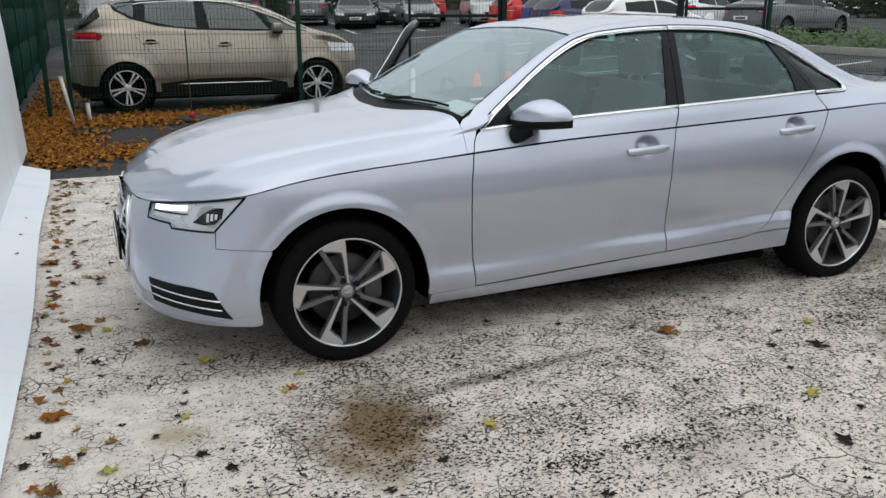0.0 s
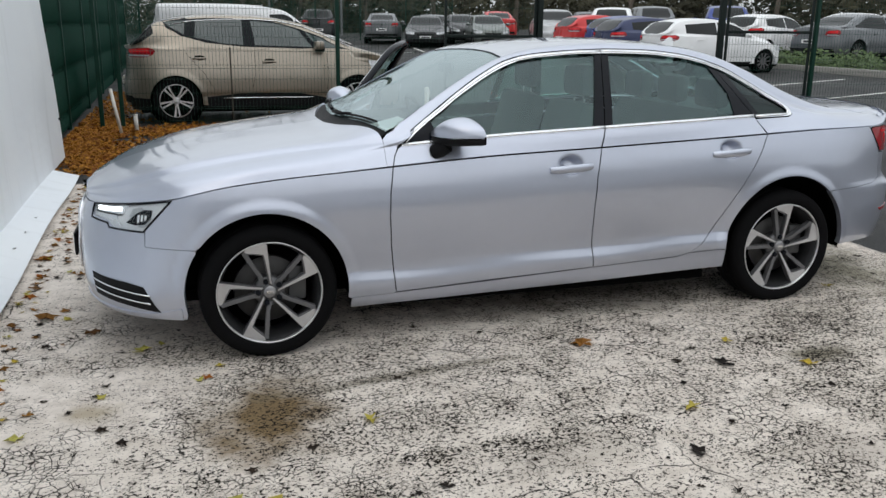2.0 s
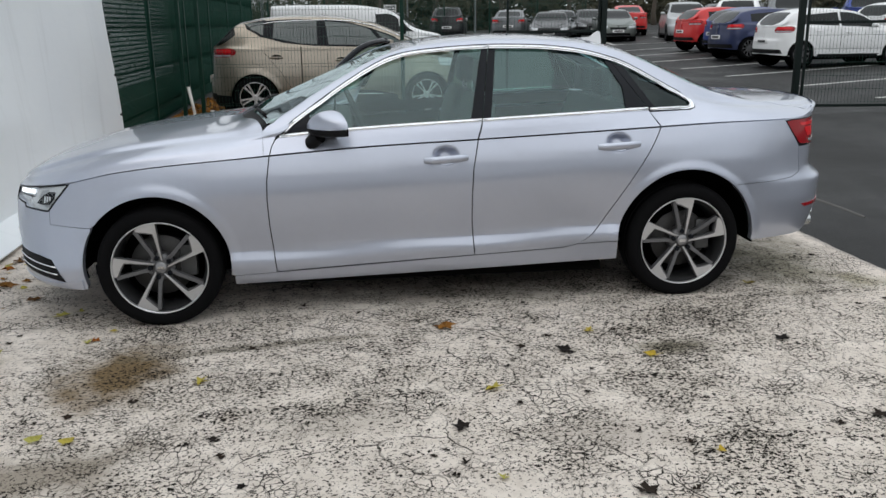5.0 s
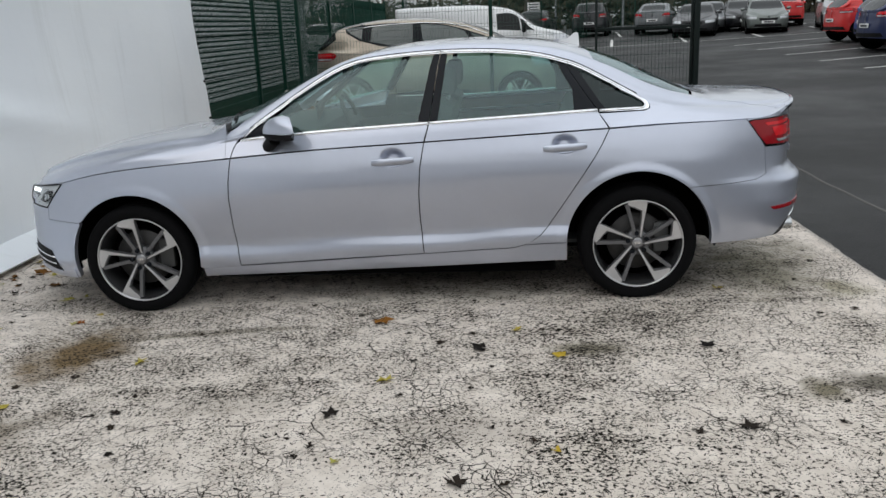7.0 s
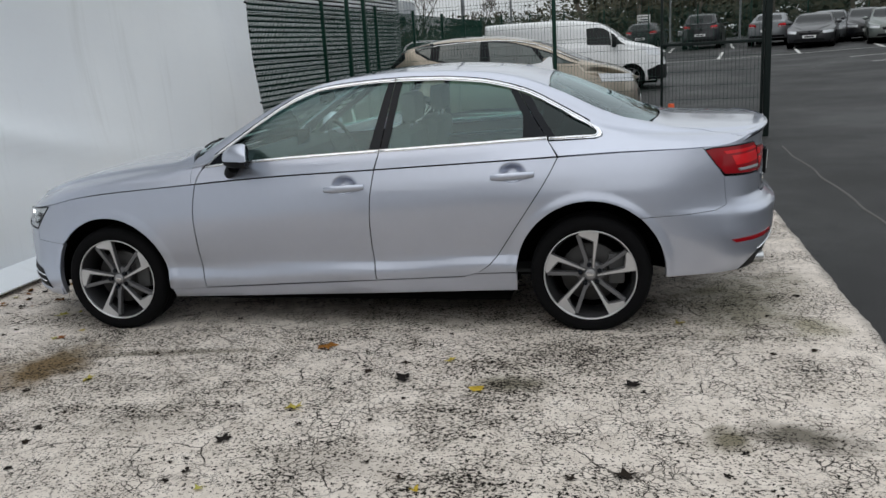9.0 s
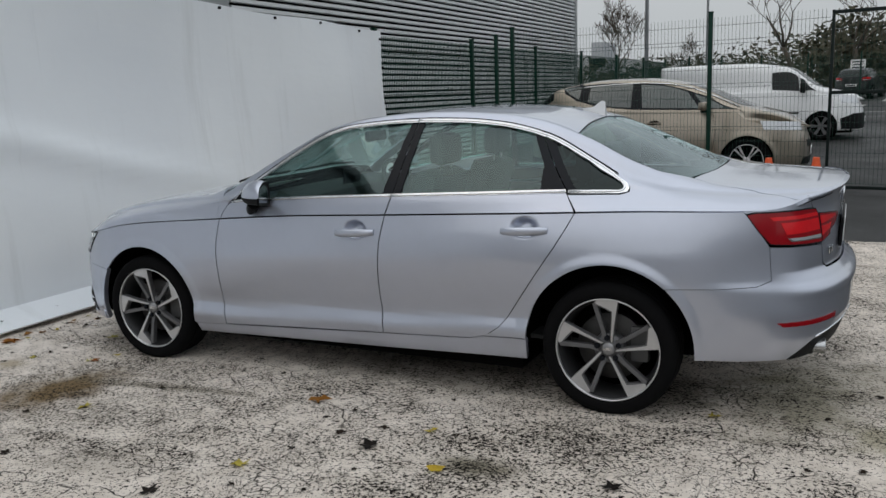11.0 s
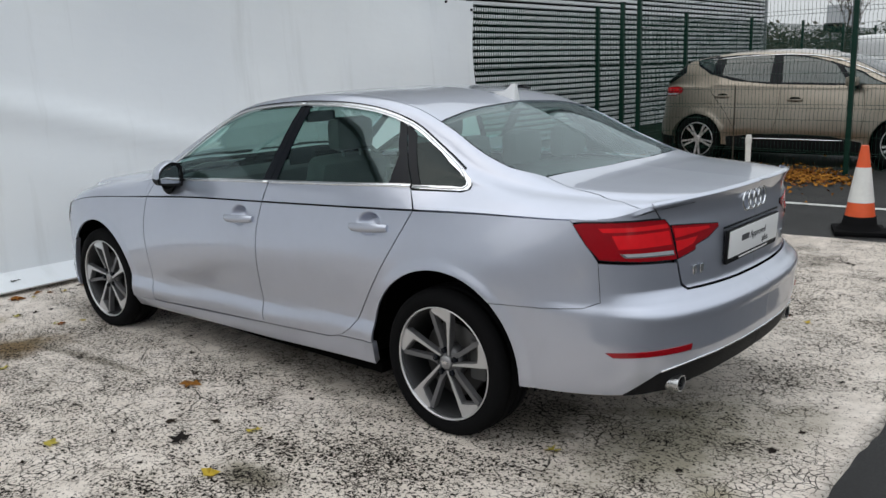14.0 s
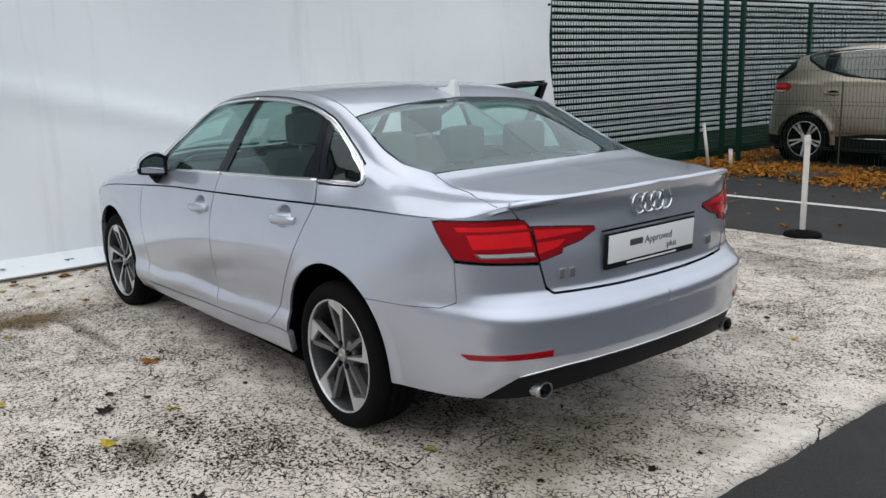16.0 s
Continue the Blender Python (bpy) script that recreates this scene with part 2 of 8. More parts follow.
def pad_material():
    """Worn white paint on cracked tarmac."""
    m = Mat("worn_white_paint")
    big = m.noise(0.55, 3.0, 0.55)
    mid = m.noise(2.3, 5.0, 0.6)
    streak = m.noise(1.0, 5.0, 0.6, m.vec((0.9, 5.0, 1)))
    warp = m.noise(5.0, 4.0)
    wear = m.math("ADD", m.math("ADD", m.math("MULTIPLY", big, 0.38), 0.085), m.math("ADD", m.math("MULTIPLY", mid, 0.33), m.math("MULTIPLY", streak, 0.24)))
    # less worn near the sheet and along the far edge, more under the wheels and in front of the car
    sep = m.t.nodes.new("ShaderNodeSeparateXYZ")
    m.link(m.coord.outputs["Object"], sep.inputs[0])
    wear = m.math("SUBTRACT", wear, m.step(sep.outputs[0], -0.2, -1.3, 0.0, 0.13))
    wear = m.math("SUBTRACT", wear, m.step(sep.outputs[0], 3.9, 4.2, 0.0, 0.07))
    grit = m.noise(70.0, 3.5, 0.66, m.vec((0.95, 1.1, 1.0)), 0.6)
    grit2 = m.noise(165.0, 2.0, 0.6, m.vec((0.8, 1.25, 1.0)))
    clump = m.noise(7.0, 4.0, 0.6, m.vec((0.8, 1.3, 1.0)))
    chip = m.math("ADD", m.math("MULTIPLY", grit, 0.70), m.math("ADD", m.math("MULTIPLY", grit2, 0.17), m.math("MULTIPLY", clump, 0.13)))
    thr = m.math("SUBTRACT", 0.760, m.math("MULTIPLY", wear, 0.38))
    bare = m.step(m.math("SUBTRACT", chip, thr), -0.0015, 0.0025)
    # cracks of two sizes
    wv = m.t.nodes.new("ShaderNodeVectorMath")
    wv.operation = "MULTIPLY_ADD"
    nz = m.node("ShaderNodeTexNoise", Scale=7.0, Detail=5.0)
    m.link(m.coord.outputs["Object"], nz.inputs["Vector"])
    m.link(nz.outputs["Color"], wv.inputs[0])
    wv.inputs[1].default_value = (0.12, 0.12, 0.0)
    m.link(m.coord.outputs["Object"], wv.inputs[2])

    def cracks(scale, width, lo, hi):
        v = m.node("ShaderNodeTexVoronoi", Scale=scale)
        v.feature, v.voronoi_dimensions = "DISTANCE_TO_EDGE", "2D"
        m.link(wv.outputs[0], v.inputs["Vector"])
        keep = m.step(m.noise(1.7 if scale < 6 else 3.1, 4.0), lo, hi)
        return m.math("MULTIPLY", m.step(v.outputs["Distance"], width, width * 0.35), keep)
    cr = m.math("MAXIMUM", cracks(3.4, 0.016, 0.52, 0.62), cracks(9.5, 0.030, 0.47, 0.60))
    cr = m.math("MAXIMUM", cr, cracks(25.0, 0.068, 0.475, 0.595))
    dark = m.math("MAXIMUM", bare, cr)
    tone = m.noise(9.0, 6.0, 0.7)
    paint = m.mix(m.step(tone, 0.35, 0.68), (0.775, 0.707, 0.640), (0.56, 0.498, 0.44))
    paint = m.mix(m.step(wear, 0.45, 0.75, 0.0, 0.55), paint, (0.45, 0.395, 0.33))
    paint = m.mix(m.step(m.math("ADD", sep.outputs[0], m.math("MULTIPLY", warp, 0.05)), 4.20, 4.27, 0.0, 0.75), paint, (0.20, 0.19, 0.175))
    # stains left by oil and standing water, and shade painted under the car
    for x, y, rx, ry, turn, c, k in STAINS_AND_SHADE:
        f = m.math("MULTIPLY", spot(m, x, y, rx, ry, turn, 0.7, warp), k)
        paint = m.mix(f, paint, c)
    tar = m.mix(m.noise(200.0, 2.0), (0.006, 0.005, 0.0045), (0.022, 0.019, 0.016))
    col = m.mix(dark, paint, tar)
    m.color(col)
    wet = m.noise(3.3, 3.0)
    m.rough(m.mix(dark, m.mix(m.step(wet, 0.4, 0.7), (0.75,) * 3, (0.42,) * 3), (0.85,) * 3))
    m.set(Specular_IOR_Level=0.03)
    h = m.math("SUBTRACT", m.math("MULTIPLY", grit2, 0.25), dark)
    m.bump(h, 0.55, 0.006)
    return m.m


def asphalt_material():
    m = Mat("damp_asphalt")
    fine = m.noise(95.0, 4.0, 0.75)
    mid = m.noise(3.0, 6.0, 0.65)
    big = m.noise(0.35, 4.0)
    stone = m.noise(240.0, 2.0, 0.6)
    c = m.mix(m.step(fine, 0.3, 0.75), (0.007, 0.0075, 0.008), (0.060, 0.060, 0.060))
    c = m.mix(m.step(stone, 0.58, 0.68, 0.0, 0.5), c, (0.12, 0.118, 0.112))
    c = m.mix(m.step(stone, 0.42, 0.34, 0.0, 0.8), c, (0.006, 0.006, 0.006))
    c = m.mix(m.step(mid, 0.45, 0.7, 0.0, 0.5), c, (0.018, 0.018, 0.019))
    c = m.mix(m.step(big, 0.5, 0.7, 0.0, 0.35), c, (0.045, 0.045, 0.045))
    m.color(c)
    m.set(Specular_IOR_Level=0.16)
    m.rough(m.step(big, 0.35, 0.7, 0.5, 0.8))
    m.bump(m.math("ADD", fine, m.math("MULTIPLY", stone, 0.5)), 0.5, 0.008)
    return m.m


def sheet_material():
    m = Mat("white_vinyl_sheet")
    big = m.noise(0.7, 4.0, 0.5)
    drip = m.noise(1.5, 5.0, 0.6, m.vec((1, 4.0, 0.35)))
    c = m.mix(m.step(big, 0.35, 0.7), (0.82, 0.85, 0.875), (0.765, 0.80, 0.84))
    c = m.mix(m.step(drip, 0.55, 0.8, 0.0, 0.25), c, (0.42, 0.43, 0.42))
    m.color(c)
    m.set(Roughness=0.46)
    folds = m.noise(1.3, 3.0, 0.5, m.vec((1, 0.8, 2.2)))
    m.bump(m.math("ADD", folds, m.math("MULTIPLY", m.noise(6.0, 3.0), 0.12)), 0.25, 0.05)
    return m.m


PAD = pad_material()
ASPHALT = asphalt_material()
SHEET = sheet_material()
FENCE_GREEN = plain("fence_green", (0.005, 0.040, 0.026), 0.5, grain=0.15, spec=0.25)
FENCE_POST = plain("post_green", (0.006, 0.034, 0.023), 0.5, grain=0.2, spec=0.2)
GATE_DARK = plain("gate_dark", (0.008, 0.014, 0.013), 0.5, spec=0.2)
CLADDING = plain("grey_cladding", (0.70, 0.72, 0.73), 0.45, 0.2, 0.06, 8)
CLAD_SHADE = plain("cladding_shadow", (0.010, 0.011, 0.012), 0.9, spec=0.1)
FASCIA = plain("grey_fascia", (0.36, 0.38, 0.39), 0.5, 0.1, 0.05, 4)
LINE_PAINT = plain("road_line_paint", (0.55, 0.55, 0.53), 0.7, grain=0.3, scale=14, bump=0.2)
PVC_WHITE = plain("white_pipe", (0.66, 0.64, 0.60), 0.5, grain=0.12)
CONE_ORANGE = plain("cone_orange", (0.72, 0.10, 0.025), 0.5, grain=0.1)
CONE_WHITE = plain("cone_white", (0.72, 0.72, 0.70), 0.4, grain=0.08)
BARK = plain("bark", (0.075, 0.062, 0.048), 0.9, grain=0.3, bump=0.4)
HEDGE_LEAF = plain("hedge_leaf", (0.055, 0.095, 0.022), 0.6, grain=0.35, scale=6)
KERB = plain("concrete_kerb", (0.30, 0.29, 0.27), 0.85, grain=0.15, bump=0.2)
FAR_GLASS = plain("car_window_dark", (0.008, 0.010, 0.011), 0.10, grain=0.2, scale=2, spec=0.28)
MPV_GLASS = plain("grey_green_car_window", (0.045, 0.068, 0.066), 0.06, grain=0.5, scale=1.2, spec=0.8, coat=0.6)
MESH_SHADE = plain("fence_shade_ground", (0.010, 0.020, 0.012), 0.9, grain=0.5, scale=9, bump=0.5, spec=0.1)
IRON = plain("cast_iron", (0.04, 0.038, 0.036), 0.6, 0.5, 0.2, bump=0.3)


def leaf_material(name, a, b):
    m = Mat(name)
    info = m.t.nodes.new("ShaderNodeObjectInfo")
    geo = m.t.nodes.new("ShaderNodeNewGeometry")
    r = m.math("FRACT", m.math("ADD", info.outputs["Random"], geo.outputs["Random Per Island"]))
    n = m.noise(35.0, 4.0)
    c = m.mix(r, a, b)
    c = m.mix(m.step(n, 0.5, 0.75, 0.0, 0.6), c, tuple(v * 0.35 for v in a))
    m.color(c)
    m.set(Roughness=0.75, Specular_IOR_Level=0.15)
    return m.m


LEAF_YELLOW = leaf_material("yellow_leaf", (0.44, 0.31, 0.035), (0.36, 0.35, 0.09))
LEAF_ORANGE = leaf_material("orange_leaf", (0.30, 0.09, 0.012), (0.22, 0.10, 0.02))
LEAF_DARK = leaf_material("dark_leaf", (0.008, 0.006, 0.005), (0.030, 0.020, 0.013))
LEAF_BROWN = leaf_material("brown_leaf", (0.10, 0.045, 0.014), (0.26, 0.12, 0.02))
LITTER = leaf_material("leaf_litter", (0.13, 0.036, 0.008), (0.42, 0.19, 0.024))

# ---- mesh helpers ----
from mathutils.geometry import delaunay_2d_cdt


def bm_object(name, bm, material, parent=None, label="", smooth=None):
    """Link a bmesh as one mesh object, under parent where one is given. smooth: the edge angle in degrees up to which shading is smooth."""
    me = bpy.data.meshes.new(name)
    if smooth is not None:
        lim = radians(smooth)
        for f in bm.faces:
            f.smooth = True
        for e in bm.edges:
            if len(e.link_faces) == 2 and e.calc_face_angle(0.0) > lim:
                e.smooth = False
    bm.to_mesh(me)
    bm.free()
    for m in (material if isinstance(material, (list, tuple)) else [material]):
        me.materials.append(m)
    ob = new(name, me)
    ob.parent = parent
    if label:
        ob["label"] = label
    return ob


def part(name, bm, material, parent, label="", smooth=35):
    return bm_object(name, bm, material, parent, label, smooth)


def thing(name, label, category, group="", kind="", at=None):
    ob = new(name)
    ob.empty_display_size = 0.1
    if at is not None:
        ob.matrix_world = at
    return tagged(ob, label, category, group, kind)


def box(sx, sy, sz, at=(0, 0, 0), bevel=0.0, bm=None, rot=None):
    """A box centred at `at`, with bevelled edges, added to bm or a new bmesh."""
    b = bmesh.new()
    bmesh.ops.create_cube(b, size=1.0, matrix=Matrix.Diagonal((sx, sy, sz, 1)))
    if bevel:
        bmesh.ops.bevel(b, geom=b.edges[:], offset=bevel, segments=2, affect="EDGES", profile=0.6)
    m = Matrix.Translation(at) @ (rot or Matrix.Identity(4))
    bmesh.ops.transform(b, matrix=m, verts=b.verts)
    return join(bm, b)


def join(bm, b):
    if bm is None:
        return b
    me = bpy.data.meshes.new("tmp")
    b.to_mesh(me)
    b.free()
    bm.from_mesh(me)
    bpy.data.meshes.remove(me)
    return bm


def cyl(r, h, at=(0, 0, 0), axis="Z", seg=24, r2=None, bevel=0.0, bm=None):
    b = bmesh.new()
    bmesh.ops.create_cone(b, cap_ends=True, segments=seg, radius1=r, radius2=r if r2 is None else r2, depth=h)
    if bevel:
        es = [e for e in b.edges if any(len(f.verts) > 4 for f in e.link_faces)]
        bmesh.ops.bevel(b, geom=es, offset=bevel, segments=2, affect="EDGES", profile=0.6)
    rot = {"Z": Matrix.Identity(4), "X": Matrix.Rotation(radians(90), 4, "Y"), "Y": Matrix.Rotation(radians(90), 4, "X")}[axis]
    bmesh.ops.transform(b, matrix=Matrix.Translation(at) @ rot, verts=b.verts)
    return join(bm, b)


def lathe(profile, seg=48, bm=None, closed=False):
    """Turn (r, a) points about the local Y axis; a runs along Y."""
    b = bm or bmesh.new()
    rings = []
    for r, a in profile:
        rings.append([b.verts.new((r * math.cos(2 * math.pi * i / seg), a, r * math.sin(2 * math.pi * i / seg))) for i in range(seg)])
    pairs = list(zip(rings, rings[1:])) + ([(rings[-1], rings[0])] if closed else [])
    for p, q in pairs:
        for i in range(seg):
            b.faces.new((p[i], p[(i + 1) % seg], q[(i + 1) % seg], q[i]))
    return b


def tube(points, radius, seg=8, bm=None, flat=1.0, closed=False):
    """A round bar along points; flat squeezes it across its second axis."""
    b = bm or bmesh.new()
    pts = [Vector(p) for p in points]
    rings, n = [], len(pts)
    ref = None
    for i, p in enumerate(pts):
        a = pts[(i - 1) % n] if (i or closed) else p
        c = pts[(i + 1) % n] if (i < n - 1 or closed) else p
        d = (c - a).normalized()
        if ref is None:
            ref = d.orthogonal().normalized()
        ref = (ref - d * ref.dot(d)).normalized()
        s = d.cross(ref)
        r = radius[i] if isinstance(radius, (list, tuple)) else radius
        rings.append([b.verts.new(p + ref * (r * math.cos(2 * math.pi * k / seg)) + s * (r * flat * math.sin(2 * math.pi * k / seg))) for k in range(seg)])
    pairs = list(zip(rings, rings[1:])) + ([(rings[-1], rings[0])] if closed else [])
    for p, q in pairs:
        for k in range(seg):
            b.faces.new((p[k], p[(k + 1) % seg], q[(k + 1) % seg], q[k]))
    if not closed:
        b.faces.new(rings[0][::-1])
        b.faces.new(rings[-1])
    return b


def plate(poly, thick, bm=None, matrix=None, bevel=0.0):
    """A flat polygon in XZ made `thick` deep along +Y."""
    b = bmesh.new()
    f = b.faces.new([b.verts.new((x, 0, z)) for x, z in poly])
    r = bmesh.ops.extrude_face_region(b, geom=[f])
    bmesh.ops.translate(b, verts=[v for v in r["geom"] if isinstance(v, bmesh.types.BMVert)], vec=(0, thick, 0))
    bmesh.ops.recalc_face_normals(b, faces=b.faces)
    if bevel:
        bmesh.ops.bevel(b, geom=b.edges[:], offset=bevel, segments=1, affect="EDGES")
    if matrix is not None:
        bmesh.ops.transform(b, matrix=matrix, verts=b.verts)
    return join(bm, b)


def curve(points):
    """A smooth monotone interpolant (PCHIP) through (x, y) points, for arrays too; straight on beyond the ends."""
    xs = np.array([p[0] for p in points], float)
    ys = np.array([p[1] for p in points], float)
    h, d = np.diff(xs), np.diff(ys) / np.diff(xs)
    m = np.zeros(len(xs))
    m[0], m[-1] = d[0], d[-1]
    for i in range(1, len(xs) - 1):
        if d[i - 1] * d[i] > 0:
            w1, w2 = 2 * h[i] + h[i - 1], h[i] + 2 * h[i - 1]
            m[i] = (w1 + w2) / (w1 / d[i - 1] + w2 / d[i])

    def f(x):
        x = np.asarray(x, float)
        i = np.clip(np.searchsorted(xs, x) - 1, 0, len(h) - 1)
        t = (x - xs[i]) / h[i]
        tc = np.clip(t, 0, 1)
        v = (2 * tc**3 - 3 * tc**2 + 1) * ys[i] + (tc**3 - 2 * tc**2 + tc) * h[i] * m[i] + (-2 * tc**3 + 3 * tc**2) * ys[i + 1] + (tc**3 - tc**2) * h[i] * m[i + 1]
        return v + np.where(t < 0, t * h[i] * m[i], 0) + np.where(t > 1, (t - 1) * h[i] * m[i + 1], 0)
    return f


def spline(points):
    """A C1 Catmull-Rom interpolant through (x, y) points."""
    xs = np.array([p[0] for p in points], float)
    ys = np.array([p[1] for p in points], float)
    h = np.diff(xs)
    d = np.diff(ys) / h
    m = np.empty(len(xs))
    m[0], m[-1] = d[0], d[-1]
    m[1:-1] = (d[:-1] * h[1:] + d[1:] * h[:-1]) / (h[1:] + h[:-1])

    def f(x):
        x = np.asarray(x, float)
        i = np.clip(np.searchsorted(xs, x) - 1, 0, len(h) - 1)
        t = (x - xs[i]) / h[i]
        tc = np.clip(t, 0, 1)
        v = (2 * tc**3 - 3 * tc**2 + 1) * ys[i] + (tc**3 - 2 * tc**2 + tc) * h[i] * m[i] + (-2 * tc**3 + 3 * tc**2) * ys[i + 1] + (tc**3 - tc**2) * h[i] * m[i + 1]
        return v + np.where(t < 0, t * h[i] * m[i], 0) + np.where(t > 1, (t - 1) * h[i] * m[i + 1], 0)
    return f


def smoothstep(a, b, x):
    t = np.clip((np.asarray(x, float) - a) / (b - a), 0, 1)
    return t * t * (3 - 2 * t)


def dense(poly, step):
    """Points along a closed polygon, no further apart than step."""
    out = []
    for a, b in zip(poly, list(poly[1:]) + [poly[0]]):
        n = max(1, int(math.hypot(b[0] - a[0], b[1] - a[1]) / step))
        out += [(a[0] + (b[0] - a[0]) * i / n, a[1] + (b[1] - a[1]) * i / n) for i in range(n)]
    return out


def inside(poly, px, pz):
    """Even-odd test for arrays of points."""
    hit = np.zeros(px.shape, bool)
    for (x1, z1), (x2, z2) in zip(poly, list(poly[1:]) + [poly[0]]):
        if z1 == z2:
            continue
        cross = (z1 > pz) != (z2 > pz)
        hit ^= cross & (px < (x2 - x1) * (pz - z1) / (z2 - z1) + x1)
    return hit


class Shell:
    """A car body from its plan outline, side profile and sections. x runs to the rear, h is the distance from the centre line, z is up.
    The lower skin is side(s, z), with s along the outline from the front's centre (s = smin) to the rear's centre (smax) and s = x along the
    flanks; the upper skin is top(x, v), from the shoulder line at v = 0 to the centre line at v = 1."""

    def __init__(self, outline, shoulder, offsets, belt, edge, crown, arches=(), dents=(), tuck=0.0):
        pts = np.array(outline, float)
        seg = np.hypot(*np.diff(pts, axis=0).T)
        arc = np.concatenate([[0], np.cumsum(seg)])
        mid = len(pts) // 2
        arc += pts[mid, 0] - arc[mid]
        self.ox, self.oh = spline(list(zip(arc, pts[:, 0]))), spline(list(zip(arc, pts[:, 1])))
        self.smin, self.smax = arc[0], arc[-1]
        ss = np.linspace(self.smin, self.smax, 600)
        self.ss, self.sx = ss, self.ox(ss)
        self.shoulder = curve(shoulder)
        self.stations = [p[0] for p in offsets]
        self.tables = [curve(p[1]) for p in offsets]
        self.belt_z, self.belt_h = curve([(p[0], p[1]) for p in belt]), curve([(p[0], p[2]) for p in belt])
        self.edge_z, self.edge_h = curve([(p[0], p[1]) for p in edge]), curve([(p[0], p[2]) for p in edge])
        self.crown = spline(crown)
        self.arches, self.dents, self.tuck = arches, dents, tuck
        rim = self.side(ss, self.shoulder(ss))
        self.rx = np.maximum.accumulate(rim[:, 0])

    def s_of(self, x):
        """s where the outline passes x (flanks and corners)."""
        return float(np.interp(x, self.sx, self.ss))

    def s_of_h(self, h, front):
        """s in the front or rear half where the outline's half width is h."""
        k = len(self.ss) // 4
        hs = self.oh(self.ss)
        return float(np.interp(h, hs[:k], self.ss[:k])) if front else float(np.interp(-h, -hs[-k:], self.ss[-k:]))

    def off(self, s, z):
        s, z = np.broadcast_arrays(np.asarray(s, float), np.asarray(z, float))
        vals = np.array([f(z) for f in self.tables])
        st = np.array(self.stations)
        i = np.clip(np.searchsorted(st, s) - 1, 0, len(st) - 2)
        t = np.clip((s - st[i]) / (st[i + 1] - st[i]), 0, 1)
        t = t * t * (3 - 2 * t)
        a = np.take_along_axis(vals, i[None], 0)[0]
        b = np.take_along_axis(vals, i[None] + 1, 0)[0]
        return a + (b - a) * t

    def side(self, s, z):
        s, z = np.broadcast_arrays(np.asarray(s, float), np.asarray(z, float))
        x, h = self.ox(s), self.oh(s)
        e = 1e-3
        dx, dh = (self.ox(s + e) - self.ox(s - e)), (self.oh(s + e) - self.oh(s - e))
        n = np.hypot(dx, dh)
        nx, nh = -dh / n, dx / n
        o = self.off(s, z)
        for ax, az, r0, r1, amount in self.arches:
            r = np.hypot(s - ax, z - az)
            o = o + amount * (1 - smoothstep(r0, r1, r)) * smoothstep(az - 0.16, az + 0.02, z)
        for ds, dz, ws, wz, depth in self.dents:
            o = o - depth * np.exp(-(((s - ds) / ws) ** 2 + ((z - dz) / wz) ** 2) ** 2)
        return np.stack([x + nx * o, np.maximum(h + nh * o, 0), z], -1)

    def section(self, x):
        """Control points of the upper section at x, as (h, z), from the shoulder up to the centre."""
        s = float(np.interp(x, self.rx, self.ss))
        t = float(self.shoulder(s))
        p0 = self.side(s, t)
        hb, zb = float(self.belt_h(x)), float(self.belt_z(x))
        he, ze = float(self.edge_h(x)), float(self.edge_z(x))
        zc = float(self.crown(x))
        h0 = max(float(p0[1]), 1e-3)
        hb, he = min(hb, h0 * 0.985), min(he, h0 * 0.95)
        zb, ze = max(zb, t + 0.001), max(ze, t + 0.002)
        drop = max(zc - ze, 0.0)
        def inner(f, k):
            return he * f, zc - drop * k
        pts = [(h0, t), (hb, zb), (hb + (he - hb) * 0.52 + 0.012, zb + (ze - zb) * 0.5), (he + 0.012, ze - 0.028 * min(1, (ze - zb) / 0.15)),
               inner(0.95, 0.62), inner(0.80, 0.40), inner(0.5, 0.15), inner(0.0, 0.0)]
        return pts

    V = (0.0, 0.13, 0.27, 0.40, 0.48, 0.58, 0.78, 1.0)

    def cache(self, x0, x1, n=260):
        xs = np.linspace(x0, x1, n)
        H, Z = [], []
        vs = np.linspace(0, 1, 161)
        for x in xs:
            pts = self.section(x)
            H.append(spline(list(zip(self.V, [p[0] for p in pts])))(vs))
            Z.append(curve(list(zip(self.V, [p[1] for p in pts])))(vs))
        self.cx, self.cv, self.H, self.Z = xs, vs, np.array(H), np.array(Z)
        self.H[:, -1] = 0

    def _look(self, tab, x, v):
        x, v = np.broadcast_arrays(np.asarray(x, float), np.asarray(v, float))
        fx = np.clip((x - self.cx[0]) / (self.cx[1] - self.cx[0]), 0, len(self.cx) - 1.001)
        fv = np.clip(v / self.cv[1], 0, len(self.cv) - 1.001)
        i, j = fx.astype(int), fv.astype(int)
        a, b = fx - i, fv - j
        return (tab[i, j] * (1 - a) + tab[i + 1, j] * a) * (1 - b) + (tab[i, j + 1] * (1 - a) + tab[i + 1, j + 1] * a) * b

    def top(self, x, v):
        x, v = np.broadcast_arrays(np.asarray(x, float), np.asarray(v, float))
        return np.stack([x, self._look(self.H, x, v), self._look(self.Z, x, v)], -1)

    def v_at_z(self, x, z):
        zs = self._look(self.Z, np.full(161, x), self.cv)
        return float(np.interp(z, zs[:129], self.cv[:129]))

    def v_at_h(self, x, h):
        hs = self._look(self.H, np.full(161, x), self.cv)
        return float(np.interp(-h, -hs, self.cv))


